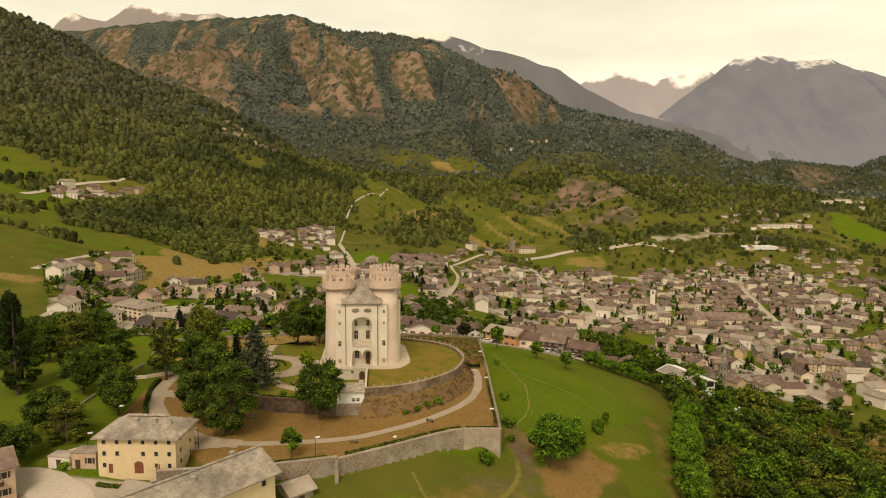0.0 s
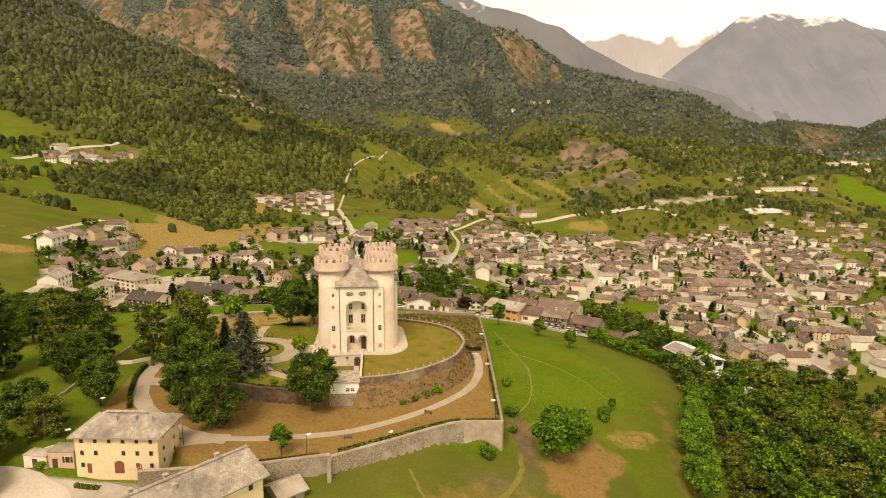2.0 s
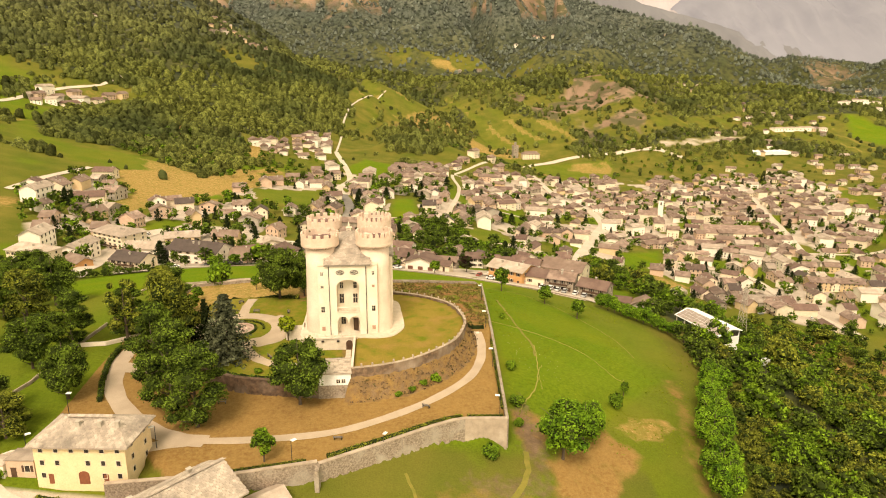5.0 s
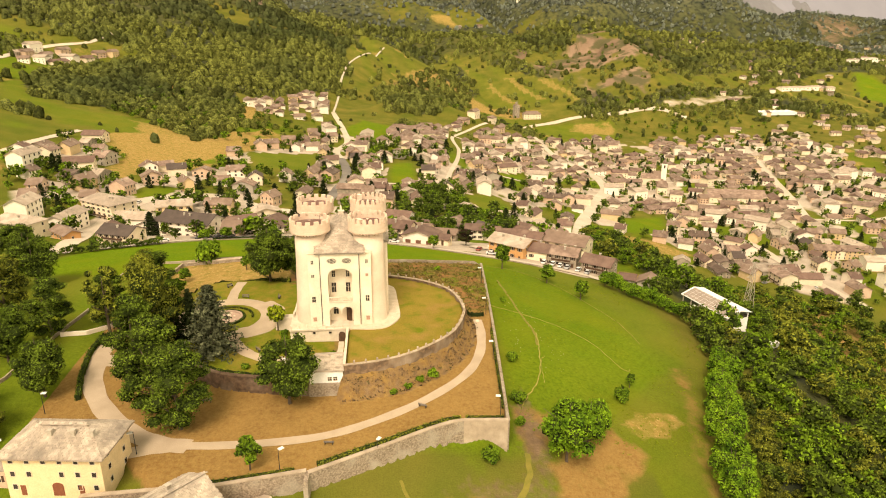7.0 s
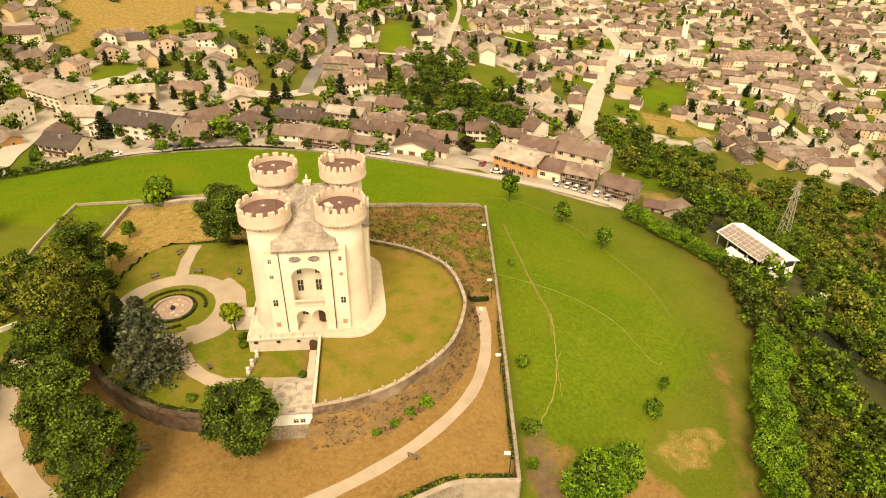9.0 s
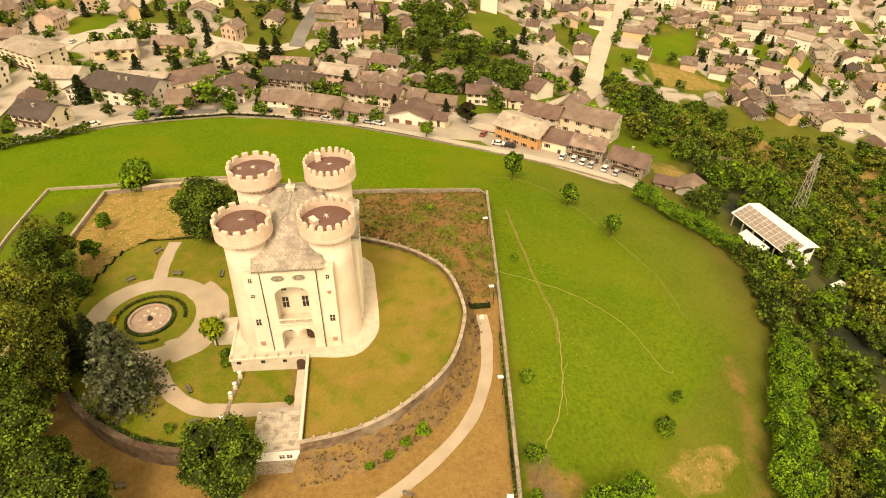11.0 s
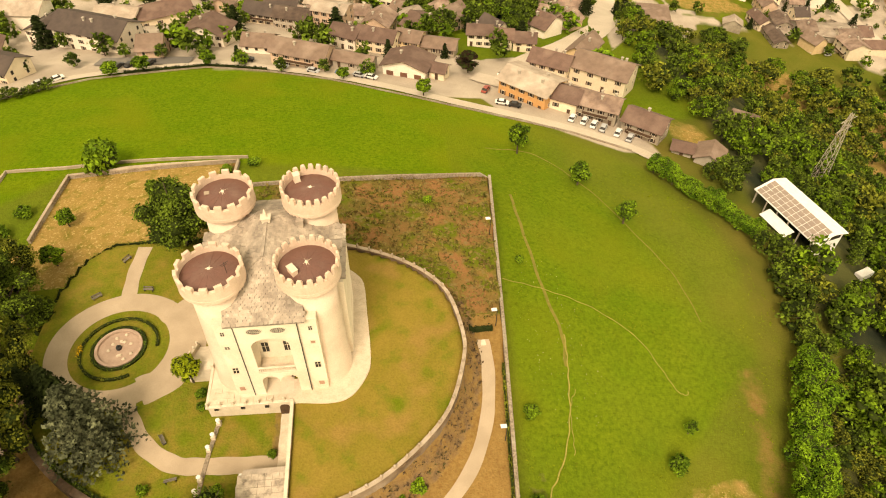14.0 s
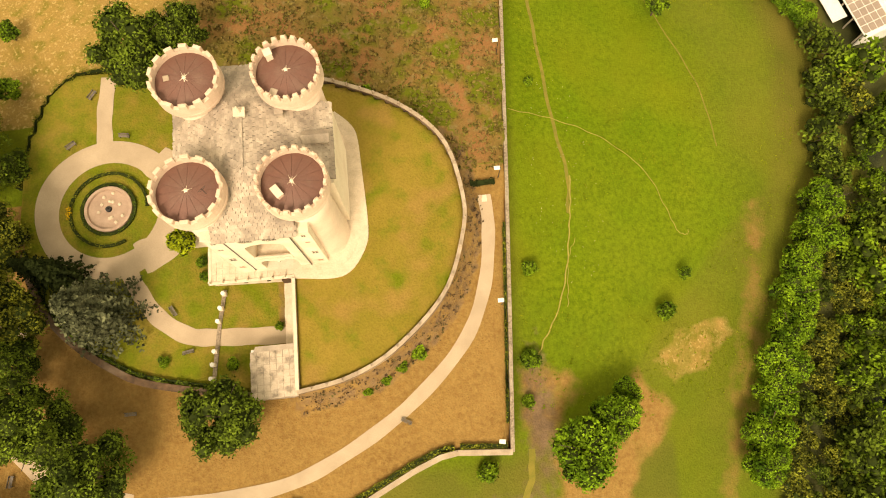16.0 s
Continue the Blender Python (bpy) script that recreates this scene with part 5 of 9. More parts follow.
def leaf_cloud(centres, normals, size, spread=0.5):
    """One bent leaf clump at each place, facing roughly along its normal."""
    n = len(centres)
    nor = normals + rng.normal(0, spread * 1.5, (n, 3))
    nor /= np.linalg.norm(nor, axis=1)[:, None] + 1e-9
    ref = rng.normal(0, 1, (n, 3))
    u = np.cross(nor, ref)
    u /= np.linalg.norm(u, axis=1)[:, None] + 1e-9
    v = np.cross(nor, u)
    s = (size * rng.uniform(0.6, 1.35, n))[:, None]
    a, b = centres - u * s, centres + u * s
    c, d = centres + v * s * 0.62 - nor * s * 0.25, centres - v * s * 0.62 - nor * s * 0.25
    verts = np.stack([a, c, b, d], 1).reshape(-1, 3)
    k = np.arange(n) * 4
    return verts, np.stack([k, k + 1, k + 2, k + 3], 1)


def leaf_mesh(name, centres, normals, size, material, spread=0.5, cores=()):
    """Leaves, and dense inner lumps of twigs (x, y, z, rx, rz) that close the crown behind them, with the shade inside
    put in as dark colour.
    """
    verts, faces = leaf_cloud(centres, normals, size, spread)
    outer_ = len(faces)
    for x, y, z, a, b in cores:
        S, o = 5, len(verts)
        rows = [(0.30, -0.80), (0.78, -0.35), (0.80, 0.25), (0.42, 0.70)]
        pts = [(x + a * r * 0.95 * math.cos(2 * math.pi * (i + 0.5 * (j % 2)) / S), y + a * r * 0.95 * math.sin(2 * math.pi * (i + 0.5 * (j % 2)) / S), z + b * h) for j, (r, h) in enumerate(rows) for i in range(S)]
        verts = np.vstack([verts, np.array(pts)])
        q = [(o + j * S + i, o + j * S + (i + 1) % S, o + (j + 1) * S + (i + 1) % S, o + (j + 1) * S + i) for j in range(3) for i in range(S)]
        q += [(o + 3 * S, o + 3 * S + 1, o + 3 * S + 2, o + 3 * S + 3)]
        faces = np.vstack([faces, np.array(q)])
    d = bpy.data.meshes.new(name)
    d.vertices.add(len(verts))
    d.vertices.foreach_set("co", verts.astype(np.float32).ravel())
    d.loops.add(faces.size)
    d.loops.foreach_set("vertex_index", faces.astype(np.int32).ravel())
    d.polygons.add(len(faces))
    d.polygons.foreach_set("loop_start", np.arange(0, faces.size, 4, dtype=np.int32))
    d.polygons.foreach_set("loop_total", np.full(len(faces), 4, dtype=np.int32))
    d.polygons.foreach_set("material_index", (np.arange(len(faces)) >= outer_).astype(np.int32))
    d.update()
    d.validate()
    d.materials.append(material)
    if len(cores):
        d.materials.append(LEAF_SHADE)
    return d


def sphere_dirs(n):
    q = rng.normal(0, 1, (n, 3))
    return q / np.linalg.norm(q, axis=1)[:, None]


def lobes_cloud(lobes, n):
    """Leaves on the outsides of overlapping lobes (x, y, z, rx, rz)."""
    lobes = np.asarray(lobes, float)
    w = lobes[:, 3] ** 2
    pick = rng.choice(len(lobes), n, p=w / w.sum())
    q = sphere_dirs(n)
    q[:, 2] = np.where((q[:, 2] < -0.35) & (rng.random(n) < 0.7), -q[:, 2], q[:, 2])
    r = lobes[pick]
    rad = rng.uniform(0.72, 1.10, n)[:, None]
    c = r[:, :3] + q * np.stack([r[:, 3], r[:, 3], r[:, 4]], 1) * rad
    nor = q.copy()
    nor[:, 2] += 0.22
    return c, nor


def crown_lobes(kind, seed):
    """Lobes of a crown one metre high and about one wide, from z 0 to 1."""
    r = np.random.default_rng(seed)
    out = []
    if kind == "round":
        for k in range(46):
            q = r.normal(0, 1, 3)
            q /= np.linalg.norm(q)
            f = r.uniform(0.45, 0.78)
            out.append((q[0] * f * 0.47, q[1] * f * 0.47, 0.5 + q[2] * f * 0.46, r.uniform(0.10, 0.17), r.uniform(0.07, 0.115)))
    elif kind == "tall":
        for k in range(58):
            z = r.uniform(0.06, 0.96)
            w = 0.42 * (math.sin(math.pi * min(1, z * 0.82 + 0.16)) ** 0.6)
            a = r.uniform(0, 2 * math.pi)
            f = r.uniform(0.35, 0.95) * w
            out.append((f * math.cos(a), f * math.sin(a), z, r.uniform(0.09, 0.16), r.uniform(0.045, 0.08)))
    elif kind == "loose":
        for k in range(24):
            z = r.uniform(0.1, 0.97)
            a = r.uniform(0, 2 * math.pi)
            f = r.uniform(0.1, 0.42) * (1.1 - 0.4 * z)
            out.append((f * math.cos(a), f * math.sin(a), z, r.uniform(0.08, 0.15), r.uniform(0.05, 0.09)))
    return out


PROTO = {}


def make_proto(key, kind, material, leaves, size, h, rad, bole, label, category):
    """A tree h metres high with a crown of radius rad; bole: height of the bare stem."""
    ob = root("tree" if category == "tree" else category, label, category)
    r = random.Random(len(PROTO) + 3)
    tr = Mesh()
    tw = max(0.08, h * 0.022)
    prof = [(tw * 1.5, -0.6), (tw * 1.1, 0.15 * bole), (tw * 0.9, bole), (tw * 0.55, bole + (h - bole) * 0.45), (tw * 0.15, h * 0.92)]
    tr.lathe(prof, 8, cap=False)
    if kind in ("round", "tall", "loose"):
        for k in range(9):
            a, z0 = r.uniform(0, 6.28), bole + (h - bole) * (0.02 + 0.06 * k)
            ln = rad * r.uniform(0.5, 0.8)
            e = Vector((math.cos(a) * ln, math.sin(a) * ln, z0 + ln * 0.7))
            b = Vector((0, 0, z0))
            ax = (e - b).normalized()
            u = ax.orthogonal().normalized()
            v = ax.cross(u)
            tr.add([p + (u * math.cos(t) + v * math.sin(t)) * rr for p, rr in ((b, tw * 0.5), (e, tw * 0.12)) for t in (0, 2.1, 4.2)], [(0, 1, 4, 3), (1, 2, 5, 4), (2, 0, 3, 5)])
    part("trunk", tr, BARK, ob, "", True)
    if kind in ("round", "tall", "loose"):
        lob = [(x * 2 * rad, y * 2 * rad, bole * 0.75 + z * (h - bole * 0.75), w * 2 * rad, w2 * (h - bole * 0.75) * 1.0) for x, y, z, w, w2 in crown_lobes(kind, len(PROTO) * 7 + 1)]
        c, nor = lobes_cloud(lob, leaves)
    elif kind == "bush":
        lob = [(r.uniform(-0.5, 0.5) * rad, r.uniform(-0.5, 0.5) * rad, h * r.uniform(0.2, 0.62), rad * r.uniform(0.35, 0.55), h * r.uniform(0.25, 0.36)) for k in range(16)]
        c, nor = lobes_cloud(lob, leaves)
    else:
        # conifers: drooping boughs in tiers
        n = leaves
        z = rng.uniform(0, 1, n) ** 1.15
        tiers = 17 if kind == "spruce" else 13
        z = (np.floor(z * tiers) + rng.uniform(0, 0.55, n)) / tiers
        a = rng.uniform(0, 2 * np.pi, n)
        bough = 0.66 + 0.34 * np.cos(a * (7 + (np.floor(z * tiers) % 3)) + np.floor(z * tiers) * 1.9)
        f = np.sqrt(rng.uniform(0.05, 1, n)) * bough
        rr = rad * (1 - z) ** (0.85 if kind == "spruce" else 0.7) * f + 0.12
        zz = bole * 0.6 + z * (h - bole * 0.6) - 0.22 * rr + (0.10 * rr if kind == "cedar" else 0)
        c = np.stack([rr * np.cos(a), rr * np.sin(a), zz], 1)
        nor = np.stack([0.5 * np.cos(a), 0.5 * np.sin(a), 0.9 + 0 * a], 1)
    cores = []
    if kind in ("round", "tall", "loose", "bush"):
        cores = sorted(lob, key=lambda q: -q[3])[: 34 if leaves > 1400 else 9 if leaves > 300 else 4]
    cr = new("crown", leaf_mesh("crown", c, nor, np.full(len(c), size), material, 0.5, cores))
    cr.parent = ob
    PROTO[key] = [ob, h, rad, False]
    return ob


def plant(key, x, y, h, rad, turn=None, label="", group="", sink=0.25):
    """A tree of that kind, height and crown radius at a place of the plan."""
    ob, ph, prad, used = PROTO[key]
    t = random.Random(int(x * 31 + y * 17)).uniform(0, 360) if turn is None else turn
    m = pose(x, y, gq(x, y) - sink, 0, 0, t) @ Matrix.Diagonal((rad / prad, rad / prad, h / ph, 1))
    if not used:
        ob.matrix_world = m
        PROTO[key][3] = True
    else:
        keep = ob.scale.copy()
        ob.scale = (1, 1, 1)
        ob = copy_thing(ob, m)
        PROTO[key][0].scale = keep
    return tagged(ob, label, "", group)


REST = {}


def plant_rest(key, x, y, h, rad, turn):
    """The same, kept for the joined rest of the woods."""
    REST.setdefault(key, []).append((x, y, gq(x, y) - 0.25, rad / PROTO[key][2], h / PROTO[key][1], radians(turn)))


def join_rest():
    for key, rows in REST.items():
        ob = PROTO[key][0]
        src = [c for c in ob.children if c.name.startswith("crown")][0].data
        n = len(src.vertices)
        co = np.zeros(n * 3, dtype=np.float32)
        src.vertices.foreach_get("co", co)
        co = co.reshape(-1, 3)
        fl = np.zeros(len(src.loops), dtype=np.int32)
        src.loops.foreach_get("vertex_index", fl)
        out = np.zeros((len(rows), n, 3), dtype=np.float32)
        for k, (x, y, z, s, sz, t) in enumerate(rows):
            c, q = math.cos(t), math.sin(t)
            out[k] = np.stack([x + s * (c * co[:, 0] - q * co[:, 1]), y + s * (q * co[:, 0] + c * co[:, 1]), z + sz * co[:, 2]], 1)
        loops = (fl[None] + (np.arange(len(rows)) * n)[:, None]).astype(np.int32)
        d = bpy.data.meshes.new("woodland")
        d.vertices.add(len(rows) * n)
        d.vertices.foreach_set("co", out.ravel())
        d.loops.add(loops.size)
        d.loops.foreach_set("vertex_index", loops.ravel())
        d.polygons.add(loops.size // 4)
        d.polygons.foreach_set("loop_start", np.arange(0, loops.size, 4, dtype=np.int32))
        d.polygons.foreach_set("loop_total", np.full(loops.size // 4, 4, dtype=np.int32))
        mi = np.zeros(len(src.polygons), dtype=np.int32)
        src.polygons.foreach_get("material_index", mi)
        d.polygons.foreach_set("material_index", np.tile(mi, len(rows)))
        d.update()
        d.validate()
        for mm_ in src.materials:
            d.materials.append(mm_)
        tagged(new("woodland", d), PROTO[key][0]["label"], "woods", kind="stuff")


make_proto("oak", "round", LEAF, 7600, 0.21, 14, 6.0, 0.8, "large broad-leaved tree with a dense dark green crown", "tree")
make_proto("chestnut", "tall", LEAF, 9000, 0.235, 20, 7.0, 0.7, "tall broad-leaved tree with a deep green layered crown", "tree")
make_proto("olive_tree", "tall", LEAF_OLIVE, 8600, 0.235, 20, 7.0, 1.6, "tall tree with an olive green crown", "tree")
make_proto("loose", "loose", LEAF_OLIVE, 1700, 0.30, 16, 5.0, 5.0, "slender tree with a thin open crown", "tree")
make_proto("linden", "round", LEAF_LINDEN, 6000, 0.20, 10, 4.6, 0.9, "bright green broad-leaved tree in a row", "tree")
make_proto("young", "round", LEAF_LIGHT, 1500, 0.24, 7, 2.4, 1.6, "small round-crowned tree on the grass", "tree")
make_proto("fresh", "round", LEAF_FRESH, 1700, 0.24, 7, 2.6, 2.6, "small tree with a bright yellow-green crown", "tree")
make_proto("cedar", "cedar", LEAF_BLUE, 8200, 0.28, 16, 6.5, 1.5, "silvery blue conifer with spreading boughs", "tree")
make_proto("spruce", "spruce", LEAF_DARK, 2600, 0.28, 14, 3.6, 0.8, "dark green spruce with dense boughs", "tree")
make_proto("poplar", "tall", LEAF_DARK, 3600, 0.34, 26, 3.4, 1.5, "tall narrow dark poplar", "tree")
make_proto("bush", "bush", LEAF_LIGHT, 900, 0.22, 2.6, 1.9, 0.1, "rounded green bush on the grass", "bush")
make_proto("lightbush", "bush", LEAF_LIGHT, 700, 0.22, 2.0, 1.6, 0.1, "bright green bush on the bank", "bush")
make_proto("mid", "round", LEAF, 540, 0.38, 9, 4.2, 0.5, "green broad-leaved tree on the slope", "tree")
make_proto("midlight", "round", LEAF_LIGHT, 540, 0.38, 9, 4.2, 0.5, "light green broad-leaved tree", "tree")
make_proto("midolive", "round", LEAF_OLIVE, 540, 0.38, 9, 4.2, 0.5, "olive green broad-leaved tree", "tree")
make_proto("middark", "spruce", LEAF_DARK, 700, 0.45, 13, 3.0, 0.6, "dark conifer between the houses", "tree")
make_proto("yard", "round", LEAF, 100, 0.85, 9, 4.2, 0.4, "small green garden tree", "tree")
make_proto("yardlight", "round", LEAF_LIGHT, 100, 0.85, 9, 4.2, 0.4, "small light green garden tree", "tree")
make_proto("copper", "round", LEAF_RED, 1600, 0.26, 9, 4.4, 1.4, "dark red copper beech tree", "tree")


def hedge(name, line, half, h, material, label, dens=26, size=0.14, lift=0.0):
    """A clipped hedge along a plan line."""
    p = np.asarray(line, float)
    seg = np.hypot(*np.diff(p, axis=0).T)
    total = seg.sum()
    n = int(total * dens * (2 * h + 2 * half))
    s = rng.uniform(0, total, n)
    cum = np.r_[0, np.cumsum(seg)]
    i = np.clip(np.searchsorted(cum, s) - 1, 0, len(seg) - 1)
    t = (s - cum[i]) / seg[i]
    base = p[i] + (p[i + 1] - p[i]) * t[:, None]
    tan = (p[i + 1] - p[i]) / seg[i][:, None]
    nor = np.stack([-tan[:, 1], tan[:, 0]], 1)
    o = rng.uniform(0, 2 * h + 2 * half, n)
    side = np.where(o < h, -1.0, np.where(o < h + 2 * half, 0.0, 1.0))
    off = np.where(side == 0, o - h - half, side * half)
    bump_ = 1 + 0.16 * np.sin(s * 2.1) + 0.12 * np.sin(s * 5.3 + 1)
    z = np.where(side == 0, h * bump_, np.where(side < 0, o, o - h - 2 * half)) * rng.uniform(0.92, 1.05, n)
    xy = base + nor * (off * bump_)[:, None]
    zg = np.array([gq(a, b) for a, b in base]) + lift
    c = np.stack([xy[:, 0], xy[:, 1], zg + z], 1)
    dirs = np.stack([nor[:, 0] * side, nor[:, 1] * side, np.where(side == 0, 1.0, 0.25)], 1)
    # solid filler in near-black leaf colour, painted shade between the leaves
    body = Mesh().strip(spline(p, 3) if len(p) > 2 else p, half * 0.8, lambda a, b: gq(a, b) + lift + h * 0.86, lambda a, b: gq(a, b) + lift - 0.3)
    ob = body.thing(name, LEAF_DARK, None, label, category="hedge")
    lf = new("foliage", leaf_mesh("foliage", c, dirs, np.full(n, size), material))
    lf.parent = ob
    return ob


# ---------------------------------------------------------------- walls of the grounds
def wall_line(name, line, half, top, low, material, label, coping=None):
    ob = Mesh().strip(line, half, top, low).thing(name, material, None, label, category="wall")
    if coping:
        tp = (lambda a, b: top(a, b) + 0.14) if callable(top) else top + 0.14
        lo = (lambda a, b: top(a, b) - 0.02) if callable(top) else top - 0.02
        part("coping", Mesh().strip(line, half + 0.03, tp, lo), coping, ob, "pale coping stones")
    return ob


def dense(pts, step=2.0):
    out = []
    for a, b in zip(pts, pts[1:]):
        k = max(1, int(math.dist(a, b) / step))
        out += [(a[0] + (b[0] - a[0]) * i / k, a[1] + (b[1] - a[1]) * i / k) for i in range(k)]
    return np.array(out + [pts[-1]])


parapet = wall_line("parapet_wall", PARAPET, 0.28, 0.22, -3.4, BANKWALL, "curved stone retaining wall with small pillars on top", WALLTOP)
run = np.r_[0, np.cumsum(np.hypot(*np.diff(PARAPET, axis=0).T))]
for s in np.arange(0.6, run[-1], 2.35):
    i = int(np.clip(np.searchsorted(run, s) - 1, 0, len(PARAPET) - 2))
    x, y = PARAPET[i] + (PARAPET[i + 1] - PARAPET[i]) * (s - run[i]) / (run[i + 1] - run[i])
    part("pillar", Mesh().box(-0.16, 0.16, -0.16, 0.16, 0, 0.72, at=(x, y, 0.34), turn=s, bev=0.06), WALLTOP, parapet)
wall_line("garden_wall", GARDEN_FRONT, 0.5, -2.85, -7.0, BROWNWALL, "dark rubble wall below the garden", BROWNWALL)
wall_line("lawn_wall", dense([(1.25, -31.4), (1.35, -14.4)]), 0.22, 0.25, -3.6, WALLTOP, "low pale wall beside the sunken path", TRIM)
south = dense([(-40, -57.6), (-30, -57.3), (-19, -57.2), (-4.4, -54.9)])
wall_line("retaining_wall", south, 0.4, lambda a, b: -7.0 + 0.012 * (a + 19), -18.0, RUBBLE, "grey rubble retaining wall", WALLTOP)
south2 = dense([(-4.2, -54.9), (9, -48.9), (17, -45.0), (21.4, -43.3), (24.0, -42.9)])
wall_line("retaining_wall", south2, 0.4, lambda a, b: -7.25 + 0.028 * (a + 4), -19.0, RUBBLE, "long curving grey rubble retaining wall", WALLTOP)
wall_line("retaining_wall", dense([(-4.4, -57.4), (-4.2, -54.6)]), 0.4, -7.2, -19.0, RUBBLE, "corner of the grey rubble retaining wall")
wall_line("retaining_wall", dense([(24.0, -42.9), (32.5, -43.6)]), 0.4, -6.45, -19.0, WALLTOP, "pale stone bastion wall at the corner", WALLTOP)
east = dense([(32.5, -43.6), (34.2, -26), (36.6, -1), (38.8, 22), (41, 44.5)])
wall_line("boundary_wall", east, 0.3, lambda a, b: float(np.interp(b, (-44, -36, -20, 0, 20, 44), (-6.4, -5.9, -5.2, -4.7, -5.3, -6.8))), lambda a, b: gq(a + 1.2, b) - 0.8, RUBBLE, "long grey stone boundary wall")
wall_line("boundary_wall", dense([(41, 44.5), (20, 44.0), (4, 43.6), (-15.5, 43.5)]), 0.25, lambda a, b: max(gq(a, b - 1), gq(a, b + 1)) + 0.75, lambda a, b: gq(a, b) - 1.2, RUBBLE, "low grey stone boundary wall")
wall_line("boundary_wall", dense([(-15.5, 43.5), (-15.5, 54), (-53.5, 53.6), (-54, 31)]), 0.25, lambda a, b: gq(a, b) + 0.95, lambda a, b: gq(a, b) - 1.2, RUBBLE, "low pale wall round the dry field", WALLTOP)
wall_line("meadow_wall", dense([(-13.9, 56.4), (-36, 57.4), (-68.8, 57.6), (-68, 41), (-67.5, 25)]), 0.22, lambda a, b: gq(a, b) + 0.7, lambda a, b: gq(a, b) - 0.8, WALLTOP, "low pale meadow wall")
hedge("hedge", dense([(-51.4, -29.5), (-53.8, -22), (-56.0, -12), (-56.4, -3)]), 0.5, 1.0, LEAF, "green clipped hedge along the drive")
wall_line("meadow_wall", dense([(-66.5, -1.5), (-61.0, -0.6), (-56.8, 3.2), (-52, 6.5)]), 0.25, lambda a, b: gq(a, b) + 1.0, lambda a, b: gq(a, b) - 0.8, PLASTER, "whitewashed wall closing the drive")
wall_line("meadow_wall", dense([(-72.5, -27), (-69.5, -20.5), (-67.5, -4), (-66.5, 14.8)]), 0.16, lambda a, b: gq(a, b) + 0.8, lambda a, b: gq(a, b) - 0.6, WALLTOP, "low pale fence wall below the trees")
hedge("hedge", GARDEN_BACK[6:], 0.45, 1.3, LEAF_OLIVE, "clipped brownish hedge round the garden")
hedge("hedge", GARDEN_FRONT[2:] + np.array((0.3, 0.9)), 0.28, 0.75, LEAF, "low clipped hedge along the garden wall")
hedge("hedge", south2[1:] + np.array((-0.45, 0.9)), 0.42, 0.75, LEAF_OLIVE, "low ragged hedge along the wall top")
hedge("hedge", south[8:-1] + np.array((0, 1.0)), 0.42, 0.7, LEAF_OLIVE, "low ragged hedge along the wall top")
hedge("hedge", dense([(24.5, -42.0), (31.8, -42.6)]), 0.35, 0.7, LEAF_OLIVE, "low ragged hedge on the bastion")
hedge("hedge", east[2:18] + np.array((-0.65, 0)), 0.22, 0.7, LEAF_OLIVE, "thin hedge along the boundary wall")
hedge("hedge", dense([(30.4, -0.4), (34.6, -0.1)]), 0.4, 0.9, LEAF_DARK, "dark hedge behind the path end")

# ---------------------------------------------------------------- paths
def ribbon(name, line, half, material, label, lift=0.05, fine=8, flat=None):
    p = spline(line, fine) if len(line) > 2 else dense(line, 1.0)
    n_ = max(2, int(half * 2 / 0.8))
    tan = np.gradient(p, axis=0)
    tan /= np.linalg.norm(tan, axis=1)[:, None]
    nor = np.stack([-tan[:, 1], tan[:, 0]], 1)
    wob = 1 + 0.05 * np.sin(np.arange(len(p)) * 0.9)
    m, vs = Mesh(), []
    for j in range(n_ + 1):
        o = -half + 2 * half * j / n_
        for i, (q, k) in enumerate(zip(p, nor)):
            x, y = q + k * o * wob[i]
            z = flat if flat is not None else max(gq(x, y), gq(x + 0.3, y), gq(x - 0.3, y), gq(x, y + 0.3), gq(x, y - 0.3))
            vs.append((x, y, z + lift))
    k = len(p)
    m.add(vs, [(j * k + i + 1, j * k + i, (j + 1) * k + i, (j + 1) * k + i + 1) for j in range(n_) for i in range(k - 1)])
    return m.thing(name, material, None, label, True, "path", kind="structure")


ribbon("path_1", [(32.6, -2.2), (32.7, -8), (31.0, -17.5), (26.6, -26.3), (17.5, -34.9), (6.8, -41.4), (-3.4, -45.2), (-17.3, -46.2), (-29, -45.6)], 1.08, GRAVEL, "pale gravel path winding round the grounds")
ribbon("path_9", [(-26, -46.0), (-32, -44.4), (-38.5, -40.2), (-46, -32), (-51.0, -23), (-53.4, -13), (-53.6, -5), (-52, 2)], 1.9, GRAVEL, "broad gravel drive beside the trees", 0.07)
ribbon("path_2", [(-29, -45.8), (-34, -46.5), (-40, -48.2)], 1.5, GRAVEL, "pale gravel path branch", 0.06)
ribbon("path_3", [(-52.5, -14), (-47, -15.5), (-42, -16.5)], 2.2, GRAVEL, "gravel forecourt beside the path", 0.065)
FX, FY = -28.6, 0.6
ringm = Mesh()
K = 72
vs = []
for j, r in enumerate((8.1, 10.0, 12.0)):
    for i in range(K):
        a = 2 * math.pi * i / K
        vs.append((FX + r * math.cos(a) * (1.0 if j < 2 else 1.0 + 0.02 * math.sin(3 * a)), FY + r * math.sin(a), -3.16))
ringm.add(vs, [(j * K + i, (j + 1) * K + i, (j + 1) * K + (i + 1) % K, j * K + (i + 1) % K) for j in range(2) for i in range(K)])
ringm.thing("path_4", GRAVEL, None, "round gravel walk about the fountain bed", category="path", kind="structure")
